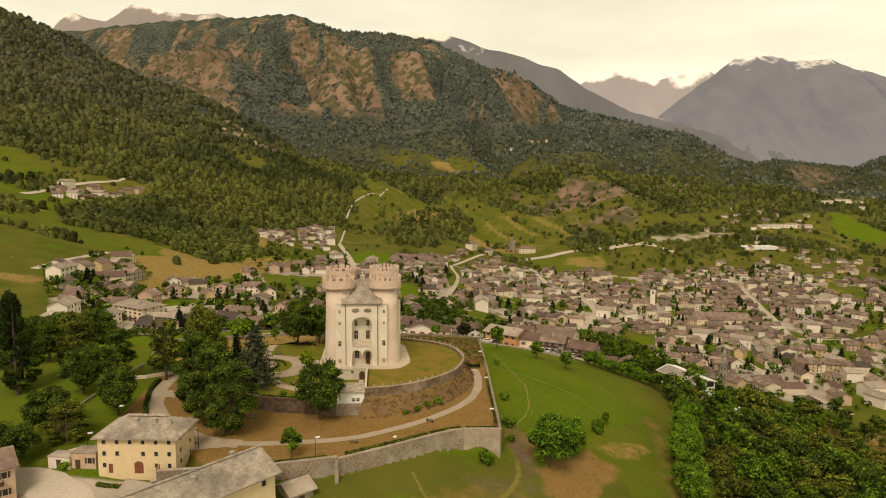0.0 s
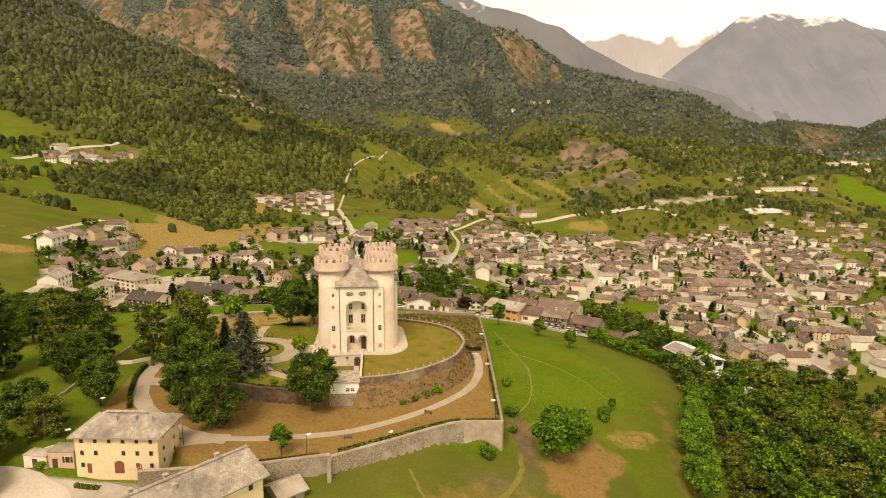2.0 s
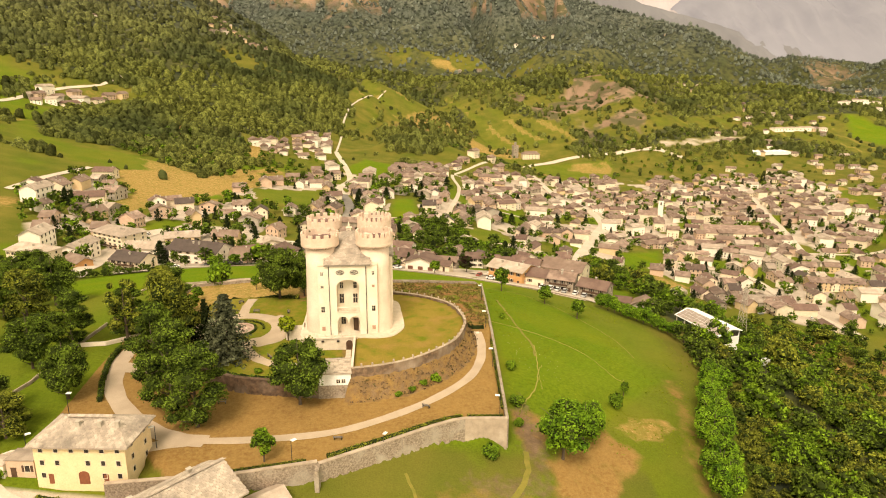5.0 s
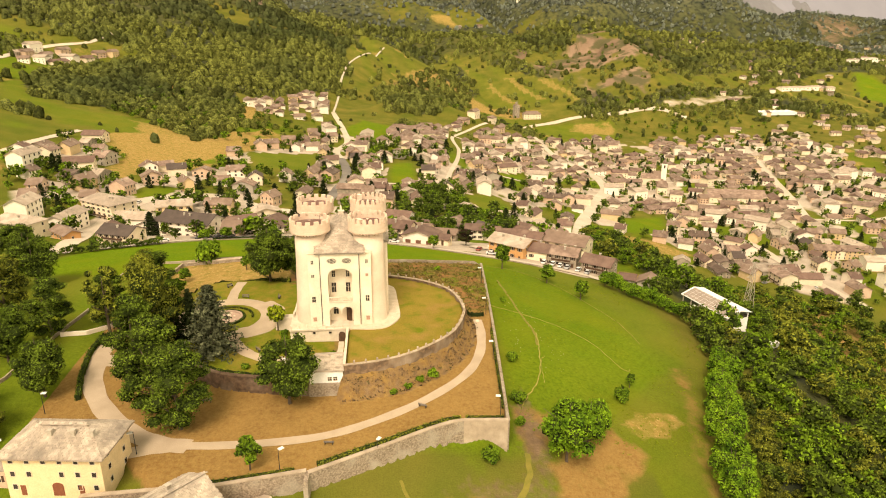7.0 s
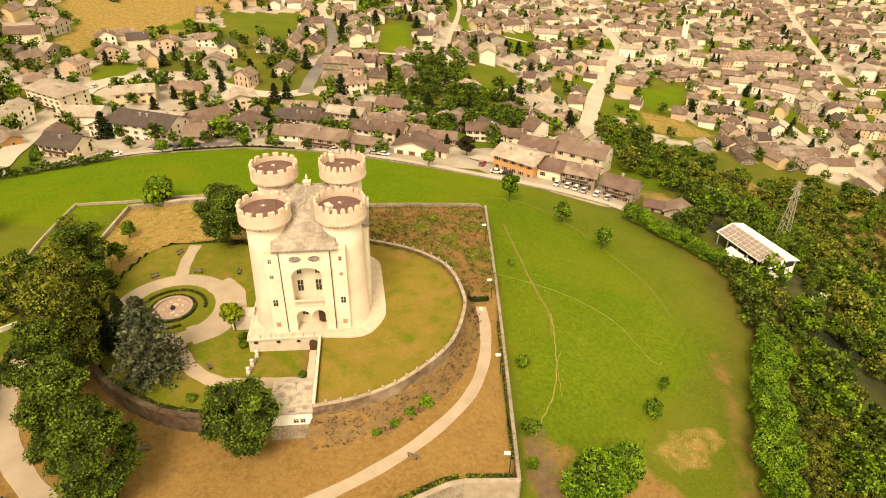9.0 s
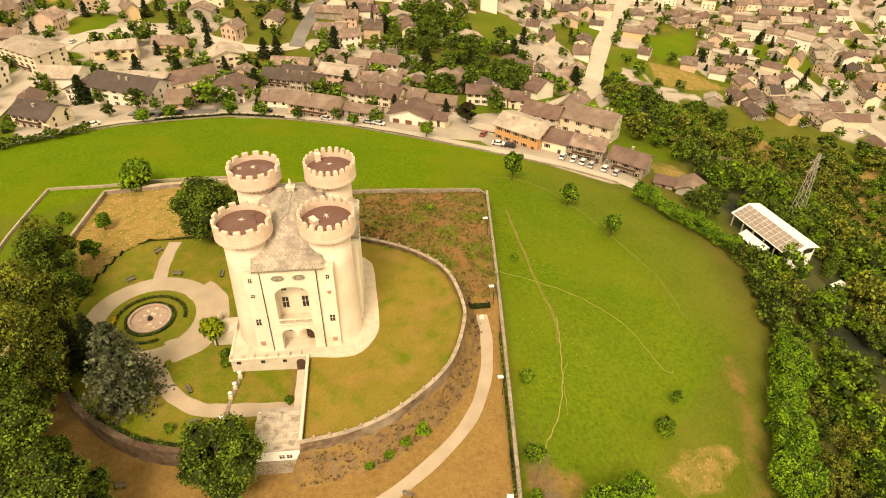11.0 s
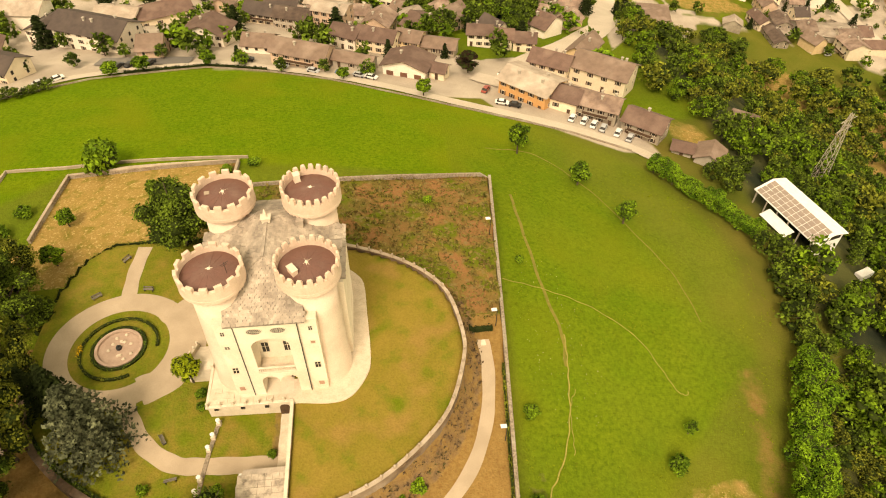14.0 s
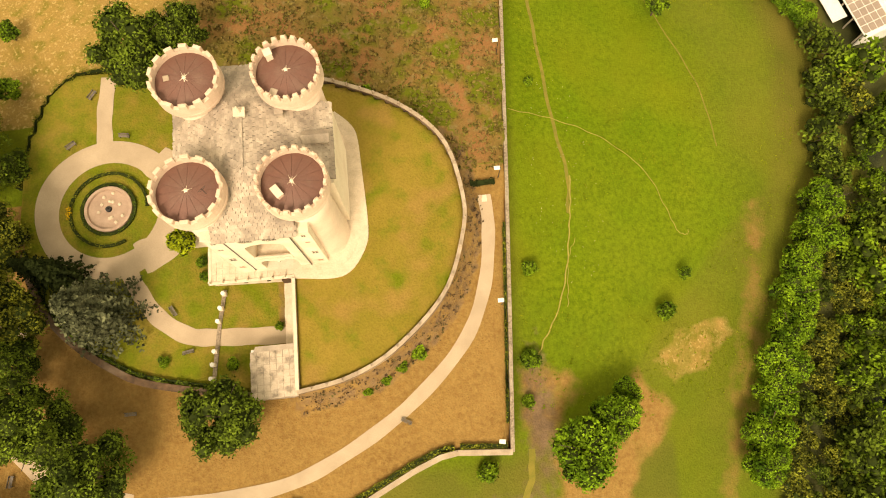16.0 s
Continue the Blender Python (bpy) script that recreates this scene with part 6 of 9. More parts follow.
ribbon("path_5", [(-29.6, 12), (-29.8, 18), (-29.2, 24.5)], 1.3, GRAVEL, "gravel path to the garden back", 0.045, flat=-3.2)
ribbon("path_6", [(-23.5, -8.2), (-19.5, -6), (-17.2, 0), (-18.5, 5.5), (-21.5, 8.8)], 2.8, GRAVEL, "broad gravel court beside the castle", 0.048, flat=-3.2)
ribbon("path_7", [(-25.5, -9.5), (-23.6, -13.5), (-20.5, -18), (-16, -21.2), (-12.0, -21.9), (-6, -22.3), (-0.6, -22.6)], 1.35, GRAVEL, "curving gravel path through the lawn", 0.052, flat=-3.2)
ribbon("path_8", [(0.1, -14.4), (0.0, -19), (0.0, -24.3)], 0.85, PAVING, "paved path from the cellar gate", 0.06, flat=-3.2)
lid = Mesh().box(-0.7, 0.7, -0.6, 0.6, 0, 0.12, bev=0.02, at=(32.3, -2.8, gq(32.3, -2.8) + 0.05))
lid.thing("manhole_cover", TRIM, None, "pale square slab on the path end", category="cover")

# the fountain bed
fount = root("fountain", "round dry stone fountain basin with rubble rocks", "fountain", FX, FY, -3.2)
part("basin", Mesh().lathe([(3.85, -0.2), (3.85, 0.5), (3.75, 0.55), (3.4, 0.55), (3.35, 0.5), (3.3, 0.1), (0.02, 0.12)], 48, cap=False), mat("rosy stone", (0.43, 0.31, 0.235), (0.34, 0.24, 0.18), 0.8, 0.9, 0.03), fount, "rosy stone basin")
part("jet_base", Mesh().lathe([(0.5, 0.1), (0.45, 0.5), (0.2, 0.55), (0.15, 0.9), (0.02, 0.95)], 12, cap=False), IRON, fount, "dark metal fountain head")
rr = random.Random(4)
for k in range(11):
    a, r = rr.uniform(0, 6.28), rr.uniform(1.2, 2.9)
    part("rock", Mesh().lathe([(0.28, 0.05), (0.33, 0.2), (0.2, 0.36), (0.02, 0.4)], 7, (r * math.cos(a), r * math.sin(a)), cap=False), PAVING, fount)
for rad, hh in ((4.25, 0.5), (6.2, 0.45)):
    cc = [(FX + rad * math.cos(2 * math.pi * i / 40), FY + rad * math.sin(2 * math.pi * i / 40)) for i in range(41 if rad < 5 else 34)]
    hedge("hedge", cc, 0.28, hh, LEAF_OLIVE if rad > 5 else LEAF, "low clipped box hedge round the fountain", size=0.10)
fb = Mesh()
c, nr = lobes_cloud([(0, 0, 0.25, 0.5, 0.3), (0, 0.8, 0.25, 0.45, 0.3), (0, -0.7, 0.2, 0.4, 0.3)], 260)
bed = new("flower_bed", leaf_mesh("flower_bed", c + np.array((-35.0, 0.4, -3.2)), nr, np.full(260, 0.11), FLOWER))
tagged(bed, "clump of yellow flowers beside the fountain", "flowers")

# the summer house below the lawn
hut = root("garden_hut", "small whitewashed hut with a stone-slab roof", "hut", -2.4, -28.3, -3.2)
part("wall", Mesh().box(-3.3, 3.35, -3.6, 3.6, -2.6, 2.35), WHITE, hut, "whitewashed hut walls")
part("plinth", Mesh().box(-3.5, 3.5, -3.8, -3.55, -3.6, -0.3), RUBBLE, hut, "dark rubble plinth")
part("roof", Mesh().add([(x, y, z) for z in (2.3, 2.55) for x, y in ((-3.6, -3.9), (3.6, -3.9), (3.5, 4.0), (-2.6, 4.0), (-3.5, 1.5), (-3.1, -1.5))], [(5, 4, 3, 2, 1, 0), (6, 7, 8, 9, 10, 11), (0, 1, 7, 6), (1, 2, 8, 7), (2, 3, 9, 8), (3, 4, 10, 9), (4, 5, 11, 10), (5, 0, 6, 11)]), SLABS, hut, "flat pale stone-slab roof")
for x in (0.7, 1.8):
    window_part(hut, x, 0.6, 0.75, 0.8, -3.62, label="small dark window", thick=0.05)
for i in range(7):
    for j in range(7):
        x, y = -2.9 + i * 0.98 + 0.1 * ((j * 3) % 3), -3.3 + j * 1.0
        part("roof_slab", Mesh().box(-0.46, 0.46, -0.47, 0.47, 2.53, 2.6 + 0.012 * ((i * 5 + j * 3) % 4), at=(x, y, 0), turn=0.08 * math.sin(i * 3 + j)), HUTSLAB, hut)
steps = root("garden_steps", "narrow stone steps with small urns beside the lawn", "stairs", 0, 0, -3.2)
for i, (x, y) in enumerate([(-10.1, -15.3), (-10.6, -17.6), (-11.0, -19.6), (-11.6, -24.2), (-11.9, -26.2), (-12.1, -28.3)]):
    part("plinth", Mesh().box(-0.32, 0.32, -0.32, 0.32, -0.1, 0.85, at=(x, y, 0), bev=0.05), TRIM, steps)
    part("urn", Mesh().lathe([(0.16, 0.85), (0.1, 0.95), (0.3, 1.25), (0.34, 1.45), (0.2, 1.5)], 10, (x, y)), WHITE, steps, "pale stone urn")
part("border", Mesh().strip(dense([(-10.1, -14.6), (-11.0, -20.0), (-12.1, -29.4)]), 0.3, 0.22, -0.2), RUBBLE, steps, "low rubble edging")

# trees and bushes of the castle hill
TREES_GARDEN = (("oak", -9.6, -34.0, 16.5, 6.9), ("oak", -21.5, 24.5, 17.5, 7.6), ("oak", -14.8, 27.5, 15.0, 5.5), ("chestnut", -35.4, -33.5, 20, 6.8), ("chestnut", -28.8, -40.6, 18, 7.0), ("olive_tree", -40.4, -17.0, 24, 6.6), ("chestnut", -41.5, -24.0, 20, 6.0), ("olive_tree", -43.6, -5.4, 21, 6.6), ("chestnut", -46.5, 8.4, 18, 6.6), ("olive_tree", -50.5, 16.5, 16, 6.0))
TREES_DRIVE = (("chestnut", -57.2, 5.2, 15, 5.6), ("loose", -54.6, -3.0, 17, 5.0), ("oak", -58.4, -27.6, 14.5, 5.8), ("oak", -72.5, -12.8, 15, 6.5), ("chestnut", -68.5, -1.0, 15, 6.0), ("oak", -90.5, 38.5, 17, 8.0), ("oak", -101, 30, 16, 8.0), ("olive_tree", -84, 10, 18, 7.0), ("chestnut", -92, -4, 19, 7.0), ("oak", -71, -35, 13, 6.2))
TREES_FAR = (("olive_tree", -64.5, -40.5, 9.5, 5.6), ("oak", -72, -47.5, 11, 6.0), ("linden", 44.2, -44.6, 14.5, 6.6), ("linden", 49.8, -40.2, 12.0, 5.0), ("linden", 53.2, -36.2, 7.5, 3.0), ("poplar", -91.5, -8, 28, 3.4), ("poplar", -95.5, -3, 27, 3.2), ("oak", -127, 99, 14, 7.5), ("oak", -136, 90, 13, 7), ("oak", -118, 60, 14, 7), ("oak", -113, 78, 12, 6))
for key, x, y, h, r in TREES_GARDEN + TREES_DRIVE + TREES_FAR:
    plant(key, x, y, h, r)
plant("cedar", -27.6, -17.2, 16.5, 7.6)
plant("spruce", -33.6, -10.8, 13, 4.2)
plant("spruce", -37.6, -9.6, 11, 3.6)
plant("fresh", -15.2, -7.3, 7.2, 2.5)
plant("young", -14.0, -53.2, 7.4, 2.5)
for x, y, h, r in ((51.7, 63.9, 10, 3.3), (64.6, 51.1, 7.4, 3.2), (71.9, 36.8, 7.6, 2.9), (67.6, -16.8, 4.4, 1.4), (-54.6, 119.5, 6, 3.2), (-63, 116.5, 5.5, 3), (-35.5, 123, 6, 3.0), (6.8, 109.2, 4.6, 2.4), (30.2, 97.0, 6.4, 2.8), (-48, 36, 5, 2.2), (-46.5, 24, 5.5, 2.6), (-31.5, 42.5, 5.5, 1.8)):
    plant("young", x, y, h, r, group="small trees on the meadow")
for x, y, h, r in ((28.8, -46.6, 3.2, 2.0), (37.6, -29.4, 3.0, 2.0), (36.6, -36.3, 2.0, 1.3), (39.2, -14.6, 2.6, 1.5), (63.2, -23.2, 4.2, 1.9), (-45.8, 55.4, 8, 4.6), (43.6, 20.2, 1.8, 1.0), (-17.6, 49.5, 2.4, 1.6), (-12, 53, 2.2, 1.7), (-4.2, -29.6, 2.4, 1.0), (-8.9, -26.4, 1.8, 1.2), (-1.6, -21.2, 1.5, 0.8), (14.5, 17.4, 1.5, 1.2), (-13.6, -9.8, 1.5, 1.1), (-13.0, -12.2, 1.6, 1.0), (-60, -52, 2.0, 1.5), (26, 35, 1.4, 1.2), (-60, 33, 3, 2.2), (-58, 40, 2.5, 2.0)):
    plant("bush", x, y, h, r, sink=0.1)
for x, y, h, r in ((19.5, -27.0, 1.8, 1.6), (16.6, -29.0, 1.3, 1.1), (11.0, -32.4, 1.3, 0.9), (14.0, -30.8, 1.0, 1.0), (-19.6, -25.0, 1.4, 1.1)):
    plant("lightbush", x, y, h, r, sink=0.1)
for i in range(9):
    t = i / 8
    plant("linden", 98.0 - 21.0 * t - 2.0 * math.sin(math.pi * t) + 0.6 * math.sin(i * 2.3), -5.0 - 46 * t, 10.5 + 1.2 * math.sin(i * 1.7), 5.0 + 0.35 * math.sin(i * 2.9), group="lindens along the meadow")
for i in range(11):
    t = i / 10
    plant("linden", 88.5 + 17.5 * t + 0.8 * math.sin(i * 3.1), 60.5 - 24 * t, 6.2 + 1.0 * math.sin(i * 1.3), 3.2 + 0.4 * math.sin(i * 2.2), group="bushy trees along the meadow edge")
for i in range(9):
    t = i / 8
    plant("mid", 106.5 - 7.5 * t * t + 1.5 * math.sin(i * 2.1), 31 - 36 * t, 8.0 + 2.0 * math.sin(i * 1.9), 4.2 + 0.8 * math.sin(i * 2.7), group="trees along the meadow edge")

# ---------------------------------------------------------------- buildings
def rmat(name, a, b, **k):
    return mat(name, a, b, 0.6, k.pop("rough", 0.85), 0.05, 4.5, c=k.pop("c", None), cscale=0.2, **k)


W_CREAM = rmat("cream render", (0.78, 0.66, 0.49), (0.70, 0.58, 0.42), randomness=0.12)
W_WHITE = rmat("white render", (0.84, 0.75, 0.63), (0.78, 0.68, 0.56), randomness=0.1)
W_OCHRE = rmat("ochre render", (0.64, 0.47, 0.27), (0.57, 0.41, 0.23))
W_YELLOW = rmat("pale yellow render", (0.76, 0.595, 0.36), (0.69, 0.53, 0.31))
W_ORANGE = rmat("orange render", (0.58, 0.32, 0.13), (0.52, 0.28, 0.11))
W_PINK = rmat("rosy render", (0.60, 0.43, 0.31), (0.52, 0.36, 0.255))
W_GREY = rmat("grey render", (0.42, 0.37, 0.30), (0.36, 0.31, 0.25))
W_STONE = rmat("bare stone wall", (0.34, 0.28, 0.21), (0.22, 0.18, 0.135), c=(0.4, 0.34, 0.26))
R_SLATE = rmat("stone-slab roofing", (0.205, 0.138, 0.103), (0.120, 0.080, 0.061), c=(0.28, 0.205, 0.158), randomness=0.5)
R_PALE = rmat("pale stone roofing", (0.36, 0.285, 0.22), (0.27, 0.215, 0.165), c=(0.43, 0.36, 0.285), randomness=0.2)
R_BROWN = rmat("brown tile roofing", (0.15, 0.092, 0.070), (0.115, 0.070, 0.054), c=(0.19, 0.125, 0.095), randomness=0.2)
R_DARK = rmat("dark brown roofing", (0.085, 0.062, 0.052), (0.065, 0.048, 0.04), c=(0.10, 0.075, 0.06))
R_GREYBROWN = rmat("weathered roofing", (0.215, 0.145, 0.107), (0.16, 0.109, 0.08), c=(0.27, 0.195, 0.15))
R_RED = rmat("red clay tile roofing", (0.24, 0.10, 0.06), (0.19, 0.08, 0.05), c=(0.27, 0.13, 0.08))
SHUTTER = mat("brown shutters", (0.09, 0.05, 0.03), (0.07, 0.038, 0.024), 2, 0.7, 0.01)
GARAGE = mat("brown garage door", (0.17, 0.08, 0.05), (0.14, 0.065, 0.04), 2, 0.6, 0.01)
WIN = {}


def window_data(w, h, whole):
    """A frame ring, with its pane set in it (whole) or left for a pane of its own."""
    key = (round(w, 2), round(h, 2), whole)
    if key not in WIN:
        e, f = 0.1, Mesh()
        o = [(-w / 2 - e, -h / 2 - e), (w / 2 + e, -h / 2 - e), (w / 2 + e, h / 2 + e), (-w / 2 - e, h / 2 + e)]
        n_ = [(-w / 2, -h / 2), (w / 2, -h / 2), (w / 2, h / 2), (-w / 2, h / 2)]
        f.add([(x, 0.02, z) for x, z in o] + [(x, -0.08, z) for x, z in o] + [(x, -0.08, z) for x, z in n_] + [(x, -0.02, z) for x, z in n_], [(a + k, a + (k + 1) % 4, a + 4 + (k + 1) % 4, a + 4 + k) for a in (0, 4, 8) for k in range(4)])
        if whole:
            f.f.append((12, 13, 14, 15))
            f.m.append(1)
        WIN[key] = f.data("window", [TRIM, GLASS_DARK]), Mesh().box(-w / 2, w / 2, -0.03, 0.03, -h / 2, h / 2).data("pane", GLASS_DARK), Mesh().box(0, w * 0.5, -0.07, -0.005, -h / 2, h / 2, bev=0.02).data("shutter", SHUTTER)
    return WIN[key]


def put_window(parent, x, y, z, turn, w=0.9, h=1.25, shut=True, pane=True):
    f, g, sh = window_data(w, h, not pane)
    ob = new("window", f)
    ob.parent = parent
    ob.matrix_basis = pose(x, y, z, 0, 0, turn)
    if pane:
        p = new("pane", g)
        p.parent = ob
        if shut:
            for sx in (w / 2 + 0.1, -w - 0.1):
                q = new("shutter", sh)
                q.parent = ob
                q.matrix_basis = pose(sx, 0, 0)
    return ob


def house_at(name, cx, cy, z, turn, w, depth, h, rise, wall, roof, label, ridge="x", over=0.7, hip=0.0, floors=2, cols=None, sides=True, door=True, balcony=False, chimneys=1, garage=0, shut=True, pane=True, sink=4.0, category="house", group="", win=(0.9, 1.25), seed=0, skip=()):
    """A house: its front on local y 0, its depth behind; ridge along x or y; hip: how far the ridge ends draw in."""
    ob = root(name, label, category, cx, cy, z, turn, group)
    x0, x1, y0, y1 = -w / 2, w / 2, 0.0, depth
    r = random.Random(seed * 13 + int(w * 10))
    wl_ = Mesh()
    lo = -sink
    if ridge == "x":
        mid = depth / 2
        wl_.add([(x0, y0, lo), (x1, y0, lo), (x1, y1, lo), (x0, y1, lo), (x0, y0, h), (x1, y0, h), (x1, y1, h), (x0, y1, h)] + ([(x0, mid, h + rise), (x1, mid, h + rise)] if hip == 0 else []), [(0, 1, 5, 4), (2, 3, 7, 6)] + ([(1, 2, 6, 9, 5), (3, 0, 4, 8, 7)] if hip == 0 else [(1, 2, 6, 5), (3, 0, 4, 7)]))
    else:
        wl_.add([(x0, y0, lo), (x1, y0, lo), (x1, y1, lo), (x0, y1, lo), (x0, y0, h), (x1, y0, h), (x1, y1, h), (x0, y1, h)] + ([(0, y0, h + rise), (0, y1, h + rise)] if hip == 0 else []), [(1, 2, 6, 5), (3, 0, 4, 7)] + ([(0, 1, 5, 8, 4), (2, 3, 7, 9, 6)] if hip == 0 else [(0, 1, 5, 4), (2, 3, 7, 6)]))
    part("wall", wl_, wall, ob)
    rf = Mesh()
    th = 0.2
    half = (depth if ridge == "x" else w) / 2
    drop = over * rise / half
    A, B = (x0 - over, x1 + over) if ridge == "x" else (y0 - over, y1 + over)
    U, V = (y0 - over, y1 + over) if ridge == "x" else (x0 - over, x1 + over)
    m_ = (U + V) / 2
    hp = hip
    top = [(A, U, h - drop), (B, U, h - drop), (B, V, h - drop), (A, V, h - drop), (A + hp, m_, h + rise), (B - hp, m_, h + rise)]
    vs = [(a, b, c + th) for a, b, c in top] + [(a, b, c) for a, b, c in top]
    vs = [(a, b, c) if ridge == "x" else (b, a, c) for a, b, c in vs]
    fs = [(0, 1, 5, 4), (2, 3, 4, 5), (1, 2, 5), (3, 0, 4), (7, 6, 10, 11), (9, 8, 11, 10), (0, 6, 7, 1), (2, 8, 9, 3), (1, 7, 8, 2) if hp else (1, 7, 11, 5), (3, 9, 6, 0) if hp else (3, 9, 10, 4)]
    if not hp:
        fs = [f for f in fs if f not in ((1, 2, 5), (3, 0, 4))] + [(5, 11, 8, 2), (4, 10, 6, 0)]
    if ridge == "y":
        fs = [tuple(reversed(f)) for f in fs]
    rf.add(vs, fs)
    part("roof", rf, roof, ob)
    for k in range(chimneys):
        px = r.uniform(-0.32, 0.32) * (B - A) + (A + B) / 2
        py = m_ + r.choice((-1, 1)) * half * 0.35
        pz = h + rise * (1 - 0.35)
        a, b = (px, py) if ridge == "x" else (py, px)
        c = Mesh().box(-0.32, 0.32, -0.32, 0.32, -0.5, 1.15, at=(a, b, pz)).box(-0.45, 0.45, -0.45, 0.45, 1.15, 1.28, at=(a, b, pz), bev=0.04)
        part("chimney", c, W_GREY, ob)
    fh = (h - 0.3) / max(1, floors)
    n = cols or max(2, int(w / 2.7))
    dcol = r.randrange(n) if door else -1
    for f in range(floors):
        zc = 0.35 + fh * f + fh * 0.52
        for i in range(n):
            x = x0 + (i + 0.5) * w / n
            if f == 0 and garage and i < garage:
                part("garage_door", Mesh().box(x - 1.15, x + 1.15, -0.05, 0.05, 0.0, 2.15), GARAGE, ob, "brown garage door")
            elif f == 0 and i == dcol:
                part("door", Mesh().box(x - 0.5, x + 0.5, -0.06, 0.05, 0.0, 2.1).box(x - 0.62, x + 0.62, -0.03, 0.05, 2.1, 2.22), WOOD_DARK, ob)
            elif w / n > 1.5 and (f, i) not in skip:
                put_window(ob, x, 0, zc, 0, *win, shut, pane)
        if sides:
            k = max(1, int(depth / 4.2))
            for i in range(k):
                y = y0 + (i + 0.5) * depth / k
                put_window(ob, x1, y, zc, 90, *win, False, pane)
                put_window(ob, x0, y, zc, -90, *win, False, pane)
    if balcony and floors > 1:
        bz = 0.3 + fh
        bw = w * 0.62
        part("balcony", Mesh().box(-bw / 2, bw / 2, -1.2, 0.0, bz, bz + 0.16), W_GREY, ob)
        part("railing", Mesh().box(-bw / 2, bw / 2, -1.2, -1.14, bz + 0.9, bz + 1.0).box(-bw / 2, bw / 2, -1.19, -1.15, bz + 0.16, bz + 0.9).box(-bw / 2, -bw / 2 + 0.06, -1.2, 0, bz + 0.16, bz + 1.0).box(bw / 2 - 0.06, bw / 2, -1.2, 0, bz + 0.16, bz + 1.0), WOOD_DARK, ob, "dark wooden balcony railing")
    return ob


def house(a, b, depth, h, rise, wall, roof, label, z=None, **k):
    """A house whose front runs from a to b in the plan."""
    cx, cy = (a[0] + b[0]) / 2, (a[1] + b[1]) / 2
    turn = math.degrees(math.atan2(b[1] - a[1], b[0] - a[0]))
    zz = min(gq(*a), gq(*b), gq(cx, cy)) if z is None else z
    return house_at(k.pop("name", "house"), cx, cy, zz, turn, math.dist(a, b), depth, h, rise, wall, roof, label, seed=int(abs(cx)), **k)


def slab_field(p0, ex, ey, wide, up, keep, parent, step=(0.62, 0.45), seed=1):
    """Courses of stone slabs on a roof slope, one joined layer."""
    r = random.Random(seed)
    p0, ex, ey = Vector(p0), Vector(ex).normalized(), Vector(ey).normalized()
    nz = ex.cross(ey)
    m = Mesh()
    j = 0
    while j * step[1] < up:
        i = 0
        while i * step[0] < wide:
            q = p0 + ex * ((i + 0.5 * (j % 2)) * step[0] + r.uniform(-0.06, 0.06)) + ey * (j * step[1] + 0.3)
            if keep(q):
                s = slab_shapes[r.randrange(8)]
                k = step[0] / 0.66
                m4 = Matrix.Translation(q + nz * 0.02) @ Matrix((ex, ey, nz)).transposed().to_4x4() @ pose(0, 0, 0, -4, r.uniform(-3, 3), r.uniform(-7, 7)) @ Matrix.Diagonal((k, k, 0.9, 1))
                m.add([m4 @ Vector(v) for v in s.v], s.f)
            i += 1
        j += 1
    return tagged(part("slab_layer", m, SLABS, parent, "courses of irregular stone slabs"), kind="stuff")


# the two big houses at the foot of the grounds
def hip_slabs(ob, w, depth, h, rise, over, hip, seed):
    """Slabs on the four slopes of a hipped roof in the house's own frame."""
    half, drop = depth / 2 + over, over * rise / (depth / 2)
    R, z0 = rise + drop, h - drop + 0.21
    L, Wd = w + 2 * over, depth + 2 * over
    sl = math.hypot(half, R)
    slab_field((-L / 2, -over, z0), (1, 0, 0), (0, half, R), L, sl, lambda q: abs(q.x) < L / 2 - hip * (q.y + over) / half, ob, seed=seed)
    slab_field((L / 2, depth + over, z0), (-1, 0, 0), (0, -half, R), L, sl, lambda q: abs(q.x) < L / 2 - hip * (depth + over - q.y) / half, ob, seed=seed + 1)
    if hip:
        se = math.hypot(hip, R)
        slab_field((L / 2, -over, z0), (0, 1, 0), (-hip, 0, R), Wd, se, lambda q: abs(q.y - depth / 2) < half * (1 - (L / 2 - q.x) / hip), ob, seed=seed + 2)
        slab_field((-L / 2, depth + over, z0), (0, -1, 0), (hip, 0, R), Wd, se, lambda q: abs(q.y - depth / 2) < half * (1 - (L / 2 + q.x) / hip), ob, seed=seed + 3)


yh = house((-52.4, -54.4), (-36.6, -56.2), 9.6, 7.7, 2.3, W_YELLOW, R_PALE, "pale yellow three-storey house with a hipped stone-slab roof", z=-8.6, hip=4.6, floors=3, cols=6, over=0.9, shut=False, chimneys=3, win=(0.72, 0.92), sink=3, sides=True, door=False, skip=((1, 2), (0, 1), (0, 2), (0, 3)))
hip_slabs(yh, math.dist((-52.4, -54.4), (-36.6, -56.2)), 9.6, 7.7, 2.3, 0.9, 4.6, 3)
gm = Mesh().box(-0.55, 1.25, -0.08, 0.04, 0.0, 1.9)
gm.add([(0.35 + 0.9 * math.cos(math.pi * i / 10), y, 1.9 + 0.6 * math.sin(math.pi * i / 10)) for y in (-0.08, 0.04) for i in range(11)], [tuple(range(10, -1, -1))] + [(i, i + 1, i + 12, i + 11) for i in range(10)])
part("gate", gm, WOOD_RED, yh, "arched red wooden gate")
for x in (-5.4, 4.2):
    part("door", Mesh().box(x - 0.42, x + 0.42, -0.06, 0.05, 0.0, 1.9), WOOD_RED, yh, "narrow brown door")
